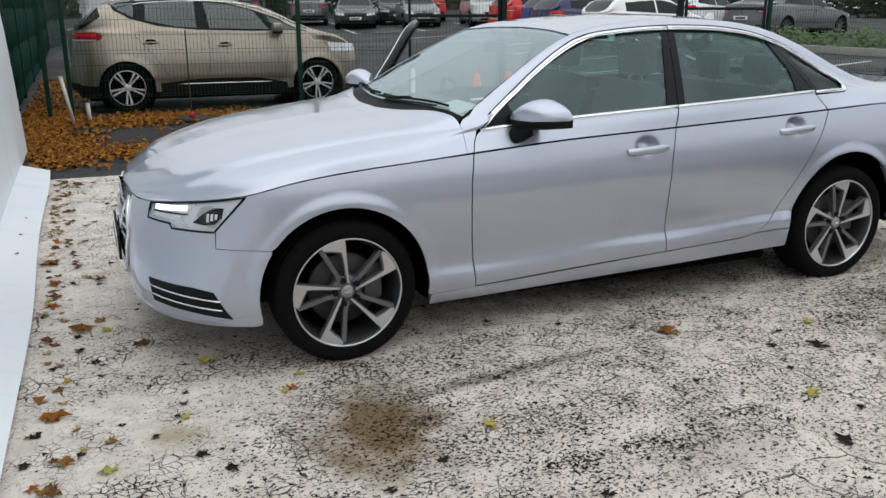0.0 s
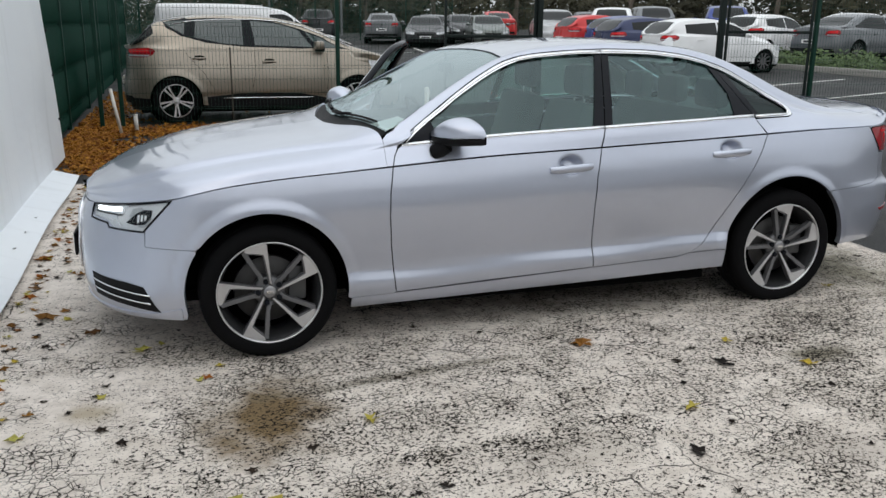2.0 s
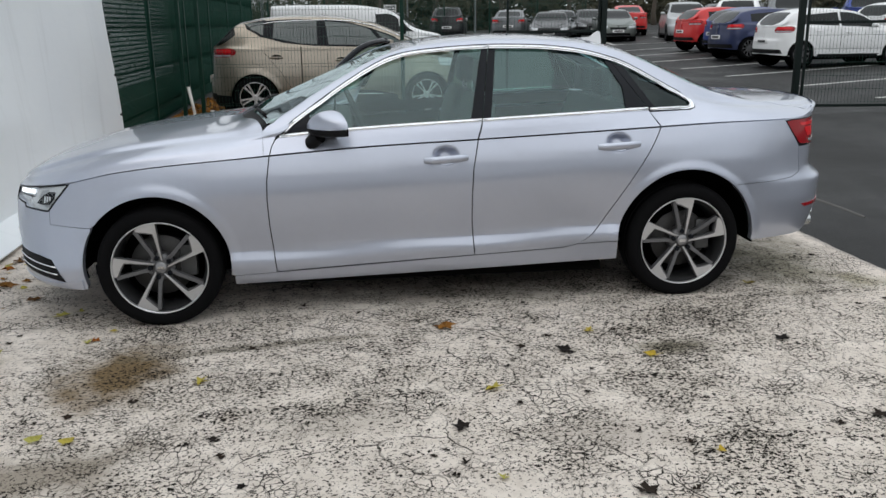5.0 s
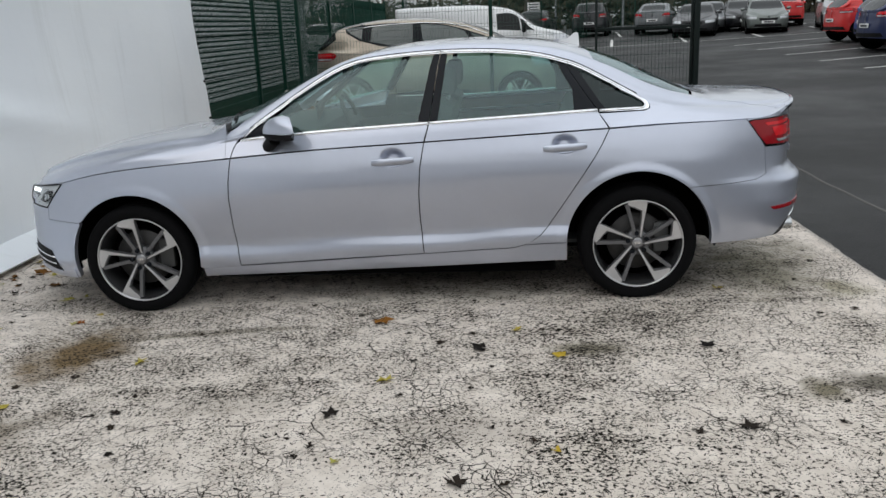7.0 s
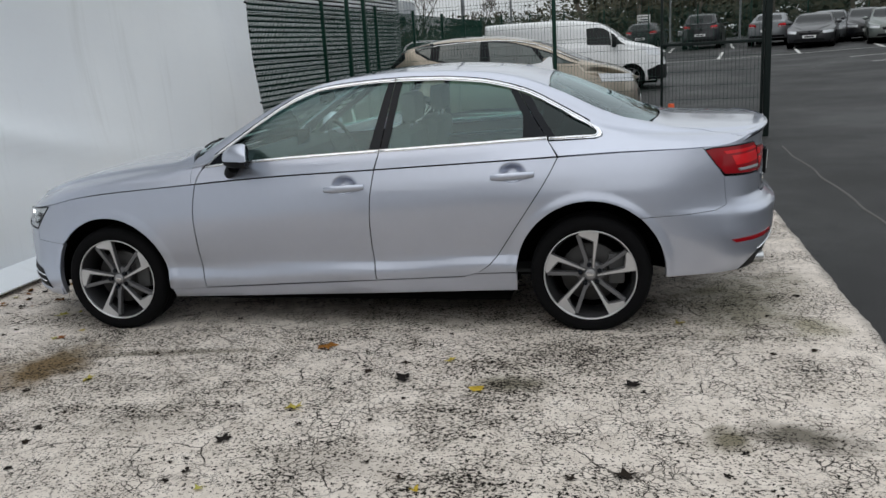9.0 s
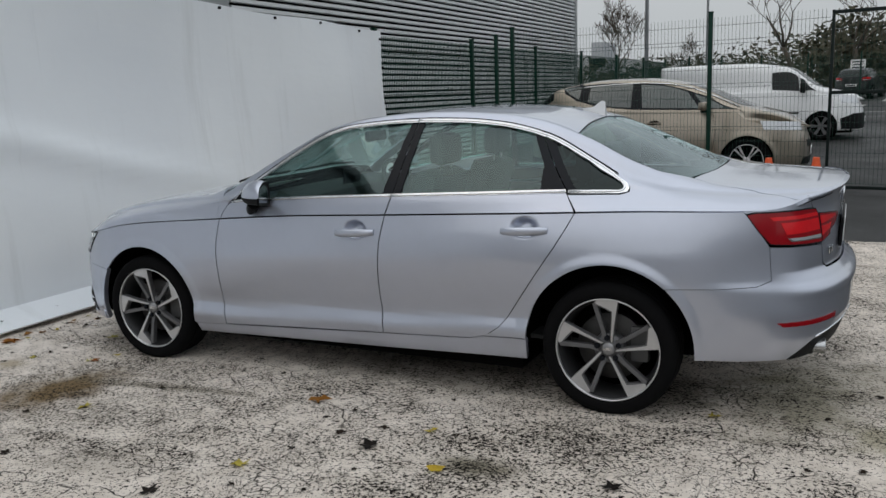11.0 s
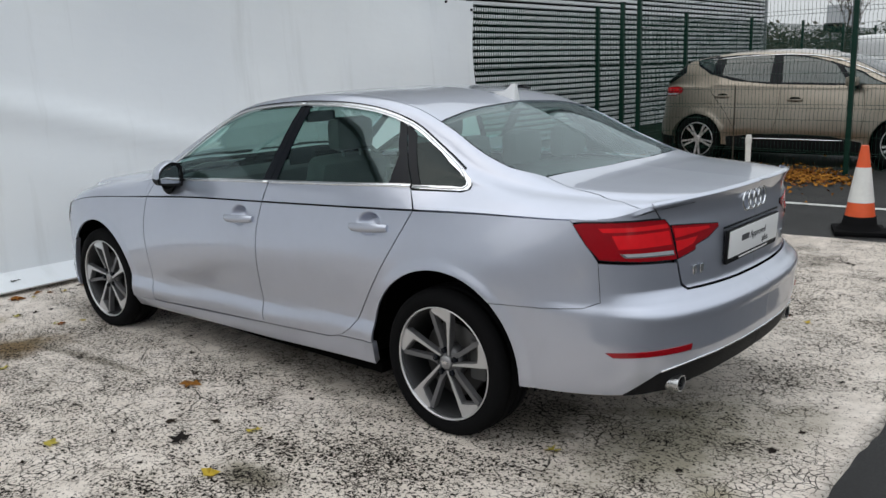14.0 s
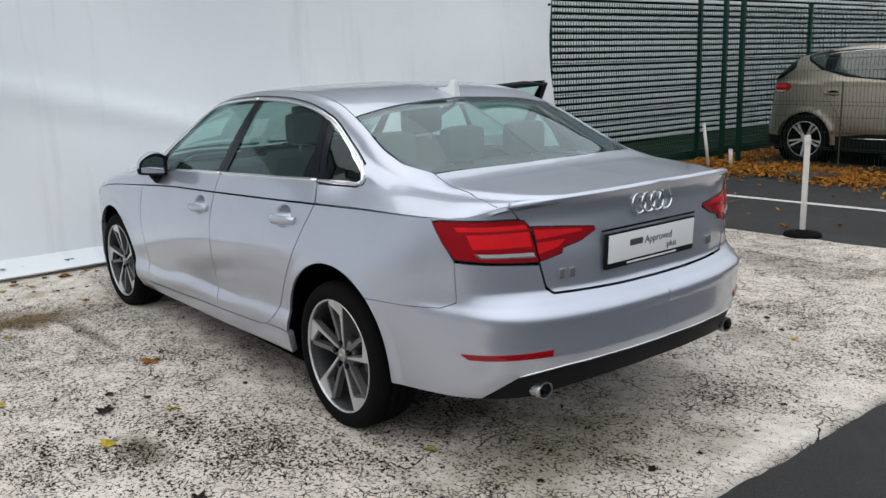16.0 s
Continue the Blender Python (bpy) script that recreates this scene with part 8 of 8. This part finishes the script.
for sign in (-1, 1):
    for poly in ([(0.12, 1.16), (0.46, 1.18), (0.52, 1.50), (0.42, 1.45)], [(0.50, 1.18), (1.14, 1.22), (1.16, 1.64), (0.86, 1.655), (0.56, 1.53)]):
        b = bmesh.new()
        skin(b, VN.top, vup([(x, "z", z) for x, z in poly]), 0, sign, 0.05, 0.9, lift=0.005, flange=0.008)
        skin_part("side_window", b, FAR_GLASS, van, "dark side window")
    part("door_mirror", box(0.12, 0.20, 0.26, (0.42, sign * 1.08, 1.26), 0.04), BLACK_PLASTIC, van, "black door mirror", 50)
    b = bmesh.new()
    skin(b, VN.side, [(VN.smin, 0.25), (VN.s_of(-0.45), 0.25), (VN.s_of(-0.42), 0.50), (VN.s_of(-0.7), 0.62), (VN.smin, 0.62)], 0, sign, 0.06, lift=0.006, flange=0.01)
    skin_part("bumper_cladding", b, BLACK_PLASTIC, van, "black bumper cladding")
    b = bmesh.new()
    pts = [VN.side(x, 0.66) for x in np.linspace(0.5, 2.6, 9)]
    tube([(p[0], sign * (p[1] + 0.004), p[2]) for p in pts], 0.016, 6, b)
    part("side_rub_strip", b, BLACK_PLASTIC, van, "black rub strip")

# rows of parked cars
HATCH = dict(L=4.06, W=1.73, H=1.45, fo=0.82, wb=2.59, nose=0.70, cowl=(0.22, 0.99), top=(1.05, 1.37), roof_end=(2.72, 1.36), tail=(3.16, 1.02), belt=(0.93, 1.02), r=0.31, glass_x=(0.45, 2.55), tail_lamp=(0.84, 1.0, 0.45))
SALOON = dict(L=4.9, W=1.87, H=1.45, fo=0.92, wb=2.91, nose=0.68, cowl=(0.48, 0.99), top=(1.30, 1.37), roof_end=(2.65, 1.36), tail=(3.35, 1.08), deck=(3.92, 1.04), belt=(0.94, 1.02), r=0.335, glass_x=(0.70, 3.0), tail_lamp=(0.78, 0.96, 0.30))
SUV = dict(L=4.7, W=1.9, H=1.68, fo=0.88, wb=2.82, nose=0.88, cowl=(0.30, 1.14), top=(1.10, 1.57), roof_end=(3.10, 1.60), tail=(3.66, 1.18), belt=(1.08, 1.16), r=0.36, glass_x=(0.52, 3.2), tail_lamp=(0.92, 1.10, 0.35))
ROW = "parked cars in the lot"
clio = parked_car("hatchback", "white five-door hatchback with dark wheels on asphalt", ROW, WHITE_PAINT, stand(15.24, 17.40, 2), **HATCH, step=0.06)
for x, y, hd, kind, paint, nm, lab in (
        (-4.6, 31.0, 85, HATCH, WHITE_PAINT, "hatchback", "white hatchback beyond the side fence"),
        (-3.6, 36.5, 85, HATCH, WHITE_PAINT, "hatchback", "white hatchback beyond the side fence"),
        (15.35, 20.6, 4, HATCH, NAVY_PAINT, "hatchback", "dark navy hatchback parked in a row"),
        (16.1, 22.75, 5, HATCH, BLUE_PAINT, "hatchback", "bright blue hatchback parked in a row"),
        (16.1, 25.3, 5, HATCH, RED_PAINT, "hatchback", "red hatchback parked in a row"),
        (16.6, 27.9, 60, SUV, WHITE_PAINT, "estate_car", "silver-white estate car among parked cars"),
        (16.2, 32.3, 255, SUV, PALE_PAINT, "sport_utility_car", "pale silver sport utility car among parked cars"),
        (19.6, 31.0, 70, SUV, GREY_PAINT, "sport_utility_car", "grey sport utility car among parked cars"),
        (21.3, 27.5, 60, SUV, BLUE_PAINT, "sport_utility_car", "blue sport utility car among parked cars"),
        (20.0, 21.5, 20, HATCH, WHITE_PAINT, "hatchback", "white hatchback at the far side of the lot"),
        (21.7, 18.7, 12, SALOON, GREY_PAINT, "parked_saloon", "grey saloon car beyond the hedge"),
        (21.2, 14.0, 175, SALOON, GREY_PAINT, "parked_saloon", "dark grey saloon car beyond the hedge"),
        (24.2, 11.0, 175, SALOON, BLACK_PAINT, "parked_saloon", "black saloon car beyond the hedge"),
        (18.5, 34.5, 70, SALOON, BLACK_PAINT, "parked_saloon", "black saloon car at the far side"),
        (23.0, 20.5, 20, SALOON, WHITE_PAINT, "parked_saloon", "white saloon car at the far side"),
        (13.5, 34.0, 259, HATCH, GREEN_GREY, "hatchback", "grey-green hatchback facing the yard"),
        (13.4, 37.2, 262, HATCH, BLACK_PAINT, "hatchback", "black hatchback in the far row"),
        (10.65, 35.0, 254, SALOON, BLACK_PAINT, "parked_saloon", "black saloon car facing the yard"),
        (10.4, 42.4, 75, SALOON, GREY_PAINT, "parked_saloon", "dark grey saloon car in the far row"),
        (7.2, 44.5, 80, SUV, BLACK_PAINT, "sport_utility_car", "black sport utility car in the far row"),
        (4.3, 45.5, 78, HATCH, BLACK_PAINT, "hatchback", "black hatchback in the far row"),
        (16.4, 41.5, 75, SALOON, RED_PAINT, "parked_saloon", "dark red saloon car in the far row"),
        (11.9, 38.0, 255, SALOON, GREY_PAINT, "parked_saloon", "grey saloon car in the far row")):
    parked_car(nm, lab, ROW, paint, stand(x, y, hd), **kind, step=0.11)

# ---- hedge, trees, lamp posts and the far wood ----
def leaf_clump(bm, c, size, n, rnd, leaf=0.10):
    for _ in range(n):
        d = Vector((rnd.gauss(0, 1), rnd.gauss(0, 1), rnd.gauss(0, 0.8)))
        d.normalize()
        p = Vector(c) + d * size * rnd.random() ** 0.4
        a = Vector((rnd.uniform(-1, 1), rnd.uniform(-1, 1), rnd.uniform(-0.6, 0.6))).normalized()
        b = a.orthogonal().normalized()
        s = leaf * rnd.uniform(0.5, 1.2)
        bm.faces.new([bm.verts.new(p + v) for v in (a * s, b * s * 0.5, -a * s, -b * s * 0.5)])


rnd = random.Random(11)
bed = thing("planting_bed", "low green hedge in a kerbed bed by the lot", "hedge")
kb = bmesh.new()
for x, y, sx, sy in ((16.7, 15.0, 0.14, 9.0), (18.4, 10.5, 3.4, 0.14)):
    box(sx, sy, 0.22, (x, y, float(land(x, y)) + 0.06), 0.02, kb)
part("kerb", kb, KERB, bed, "pale concrete kerb")
hb = bmesh.new()
for _ in range(150):
    x, y = rnd.uniform(17.0, 18.6), rnd.uniform(10.8, 19.0)
    leaf_clump(hb, (x, y, float(land(x, y)) + rnd.uniform(0.05, 0.36)), 0.30, 26, rnd, 0.08)
tagged(part("hedge_leaves", hb, HEDGE_LEAF, bed, "green hedge leaves"), kind="stuff")


def bare_tree(x, y, h, seed, spread=0.55, depth=5, trunk=0.16, twig=0.014, green=0, mat=None):
    rr = random.Random(seed)
    z0 = float(land(min(x, 60), min(y, 60)))
    t = thing("tree", "bare winter tree with fine dark branches", "tree", "trees round the lot")
    bm = bmesh.new()
    tips = []

    def grow(p, d, length, r, level):
        pts, rad = [p], [r]
        q = p
        for k in range(3):
            d = (d + Vector((rr.uniform(-0.18, 0.18), rr.uniform(-0.18, 0.18), rr.uniform(-0.04, 0.12)))).normalized()
            q = q + d * length / 3
            pts.append(q)
            rad.append(max(twig, r * (1 - 0.16 * (k + 1))))
        tube(pts, rad, 6 if level < 2 else 3, bm)
        if level >= depth:
            tips.append(q)
            return
        for _ in range(rr.choice((2, 3, 3)) if level else 4):
            a = Vector((rr.uniform(-1, 1), rr.uniform(-1, 1), rr.uniform(0.0, 0.9))).normalized()
            grow(pts[rr.choice((2, 3, 3))], (d * (1 - spread) + a * spread).normalized(), length * rr.uniform(0.62, 0.82), rad[-1] * 0.66, level + 1)
    grow(Vector((x, y, z0 - 0.1)), Vector((0, 0, 1)), h * 0.30, trunk, 0)
    part("trunk", bm, mat or BARK, t, "brown bark", 60)
    if green:
        lb = bmesh.new()
        for p in tips:
            leaf_clump(lb, p, 0.35, green, rr, 0.09)
        tagged(part("crown", lb, HEDGE_LEAF if green > 3 else LEAF_BROWN, t, "thin remaining leaves"), kind="stuff")
    return t


bare_tree(-11.5, 56.0, 7.5, 5, depth=6, trunk=0.2)
bare_tree(-7.5, 62.0, 4.8, 6)
bare_tree(0.6, 50.0, 10.0, 7, trunk=0.22)
bare_tree(3.8, 54.0, 9.0, 8, trunk=0.2)
bare_tree(7.5, 56.0, 9.0, 9, green=2, trunk=0.2)
bare_tree(12.5, 57.0, 10.0, 10, green=2, trunk=0.2)
bare_tree(17.0, 55.0, 9.0, 12, green=2, trunk=0.2)
bare_tree(22.0, 52.0, 8.5, 13, green=2, trunk=0.2)
bare_tree(27.5, 46.0, 8.5, 14, green=2, trunk=0.2)
bare_tree(32.0, 38.0, 8.0, 15, green=2, trunk=0.2)
for x, y, hh in ((-2.6, 25.5, 8.0), (-2.9, 40.5, 8.0), (9.8, 52.0, 8.0), (6.0, 60.0, 8.0)):
    lp = thing("lamp_post", "grey steel lamp post with a flat lantern", "lamp post", "lamp posts in the lot")
    z0 = float(land(x, y))
    part("column", cyl(0.075, hh, (x, y, z0 + hh / 2), seg=14, r2=0.045), plain("galvanised", (0.22, 0.23, 0.24), 0.5, 0.6), lp, "grey column")
    part("lantern", box(0.5, 0.22, 0.10, (x + 0.2, y, z0 + hh), 0.03), FASCIA, lp)
wood = bmesh.new()
rw = random.Random(21)
for _ in range(900):
    a = rw.uniform(-0.34, 0.95)
    dist = rw.uniform(62, 80)
    x, y = dist * math.sin(a), dist * math.cos(a)
    tall = 2.6 + 4.2 * smoothstep(-6, 6, x) * rw.uniform(0.55, 1.0)
    leaf_clump(wood, (x, y, 0.4 + rw.random() * float(tall)), 1.5, 58, rw, 0.21 + 0.16 * float(smoothstep(-4, 4, x)))
tagged(bm_object("far_wood", wood, plain("wood_leaf", (0.050, 0.048, 0.026), 0.85, grain=0.5, scale=0.3)), "dim brown-green wood and scrub beyond the lot", "wood", kind="stuff")
for x, y, w_, h_ in ((-23.55, 98.0, 1.5, 6.8), (-15.0, 125.0, 6.0, 3.6)):
    fb2 = thing("far_building", "pale grey building far beyond the fence", "building", "far buildings")
    part("wall", box(w_, 6, h_, (x, y, h_ / 2), 0.05), plain("pale_render", (0.40, 0.42, 0.44), 0.8), fb2)
    for k in range(3):
        part("window", box(0.9, 0.1, 1.0, (x - w_ / 3 + k * w_ / 3, y - 3.02, h_ * 0.65), 0.02), FAR_GLASS, fb2)

# ---- fallen leaves ----
def leaf_mesh(seed, lobes=5, size=0.05, curl=0.25, mat=None):
    """A lobed leaf lying on its face, curled and with a stalk."""
    rr = random.Random(seed)
    bm = bmesh.new()
    pts_ = []
    n = lobes * 2
    for i in range(n):
        a = math.pi * (0.12 + 1.76 * i / (n - 1)) - math.pi / 2
        rad = size * (1.0 if i % 2 == 0 else 0.48) * rr.uniform(0.8, 1.15) * (1 - 0.25 * abs(math.sin(a - math.pi / 2)))
        pts_.append((rad * math.cos(a), rad * math.sin(a)))
    lift_ = [curl * size * (rr.uniform(0.0, 1.0)) for _ in pts_]
    c = bm.verts.new((0, 0, 0.004))
    vs = [bm.verts.new((x, y, 0.003 + l)) for (x, y), l in zip(pts_, lift_)]
    for a, b in zip(vs, vs[1:]):
        bm.faces.new((c, a, b))
    s0, s1 = bm.verts.new((-0.002, -size * 0.2, 0.003)), bm.verts.new((0.002, -size * 0.2, 0.003))
    s2 = bm.verts.new((rr.uniform(-0.02, 0.02), -size * 1.25, 0.006))
    bm.faces.new((s0, s2, s1))
    me = bpy.data.meshes.new("leaf")
    bm.to_mesh(me)
    bm.free()
    me.materials.append(mat)
    return me


KINDS = {}
for key, mat, size in (("yellow", LEAF_YELLOW, 0.054), ("orange", LEAF_ORANGE, 0.074), ("dark", LEAF_DARK, 0.048), ("brown", LEAF_BROWN, 0.060)):
    KINDS[key] = [leaf_mesh(100 * len(KINDS) + i, (3, 5, 5, 4)[i], size * (0.62, 1.1, 0.9, 0.75)[i], 0.3, mat) for i in range(4)]
rl = random.Random(5)
LABELS = {"yellow": "small yellow fallen leaf on worn paint", "orange": "orange lobed fallen leaf on worn paint", "dark": "dark wet fallen leaf on worn paint", "brown": "brown fallen leaf near the sheet"}


def drop_leaf(key, x, y, scale=1.0, which=None, z=None):
    o = new("leaf", KINDS[key][rl.randrange(4) if which is None else which])
    s = scale * rl.uniform(0.85, 1.2)
    o.matrix_world = Matrix.Translation((x, y, PADZ + dip(x, y) if z is None else z + dip(x, y) * 0.5)) @ Matrix.Rotation(rl.uniform(0, 6.28), 4, "Z") @ Matrix.Diagonal((s, s * rl.uniform(0.7, 1.0), s, 1))
    tagged(o, LABELS[key], "leaf", "fallen leaves on the ground")
    return o


for x, y in ((-0.59, 0.23), (-0.50, 0.29), (-0.24, -0.06), (-1.00, -0.58), (1.56, -1.09), (2.15, -0.47), (-1.06, 3.95), (2.34, -0.84), (-0.24, -1.24), (-0.11, -1.27), (1.47, -1.80), (0.31, -0.79), (2.27, -1.72),
             (3.28, 0.13), (3.54, 2.39), (2.14, -0.50), (1.94, 2.15), (-0.33, -0.20)):
    drop_leaf("yellow", x, y, 1.0)
drop_leaf("orange", 1.44, -0.34, 1.15, 1)
drop_leaf("orange", -0.30, -0.17, 0.6, 2)
for x, y in ((-0.70, -0.59), (-0.62, -0.72), (-0.92, -0.78), (0.50, -0.45), (-0.17, -1.05), (0.45, -1.35), (-0.06, -0.23), (1.80, -0.24), (1.66, -0.87), (1.25, -1.62), (0.72, 0.12), (-1.01, 0.24), (-1.03, 0.40), (1.35, -1.68),
             (1.31, -1.76), (2.08, -1.95), (2.27, -1.06), (1.21, -0.82), (1.60, -0.51), (1.77, -0.65), (0.49, -1.49), (1.17, 0.19), (1.01, -0.06), (1.31, -0.23), (2.03, -1.54), (2.19, -1.65), (1.93, -0.52)):
    drop_leaf("dark", x, y, 0.75)
for x, y in ((1.38, -1.42), (1.91, -1.94), (3.03, -0.73), (3.00, -1.55), (1.97, -0.73)):
    drop_leaf("dark", x, y, 1.25, 1)
for x, y in ((1.91, -0.02), (2.08, -0.10), (4.00, 0.88), (3.95, 2.17), (-0.63, -0.57), (-0.29, -0.17), (4.03, 1.22), (2.07, -0.09), (3.96, 1.54), (3.75, 0.27), (3.36, 2.38), (3.1, 3.4), (2.2, 4.1), (3.7, 3.9), (1.2, 3.2)):
    drop_leaf("dark", x, y, 0.6)
for x, y in ((-1.08, 0.83), (-1.00, 0.93), (-0.99, 1.64), (-1.06, 2.47), (-1.10, 1.94), (-1.18, 3.90), (-1.14, -0.47)):
    drop_leaf("brown", x, y, 1.25)
for _ in range(150):
    y = rl.uniform(-1.6, 3.2) if rl.random() < 0.75 else rl.uniform(3.2, 4.6)
    x = -1.27 + abs(rl.gauss(0, 0.09)) - 0.02 * max(0, y - 1) / 4
    drop_leaf(rl.choice(("brown", "brown", "orange", "dark", "yellow")), x, y, rl.uniform(0.6, 1.0))
for _ in range(46):
    drop_leaf(rl.choice(("brown", "dark", "dark", "yellow")), rl.uniform(-1.15, -0.7), rl.uniform(-0.6, 4.6), rl.uniform(0.5, 0.9))
for _ in range(120):
    drop_leaf("dark", rl.uniform(-0.8, 4.0), rl.uniform(-2.6, 4.4), rl.uniform(0.28, 0.8))
for _ in range(8):
    y = rl.uniform(-1.0, 3.5)
    drop_leaf("dark", -1.43, y, 0.6, z=0.070)

# leaf litter behind the pad
lt = bmesh.new()
rl2 = random.Random(9)
count = 0
while count < 12500:
    x, y = rl2.uniform(-1.82, 2.3), rl2.uniform(4.85, 10.4 if rl2.random() < 0.62 else 16.0)
    fence_strip = math.exp(-((y - (8.65 - 0.04 * x)) / 0.55) ** 2) * smoothstep(2.4, 1.2, x)
    near_strip = math.exp(-((y - 5.95) / 0.42) ** 2) * smoothstep(0.35, -0.5, x)
    side_strip = float(smoothstep(-0.7, -1.25, x)) * 0.9 * float(smoothstep(5.0, 5.5, y))
    patchy = 0.5 + 0.9 * noise.noise(Vector((x * 1.6, y * 1.6, 2.0)))
    if rl2.random() > max(fence_strip, near_strip, side_strip, 0.003) * patchy * 1.25:
        continue
    count += 1
    a = rl2.uniform(0, 6.28)
    s = rl2.uniform(0.015, 0.036)
    tz = [rl2.uniform(0.004, 0.045) for _ in range(5)]
    ca, sa = math.cos(a), math.sin(a)
    shape = ((0, -1.1), (0.75, -0.1), (0.35, 0.9), (-0.35, 0.95), (-0.8, 0.0))
    vs = [lt.verts.new((x + s * (px * ca - py * sa), y + s * (px * sa + py * ca), z)) for (px, py), z in zip(shape, tz)]
    lt.faces.new((vs[0], vs[1], vs[2]))
    lt.faces.new((vs[0], vs[2], vs[3]))
    lt.faces.new((vs[0], vs[3], vs[4]))
tagged(bm_object("leaf_litter", lt, LITTER), "drift of orange and yellow fallen leaves by the fence", "leaves", kind="stuff")
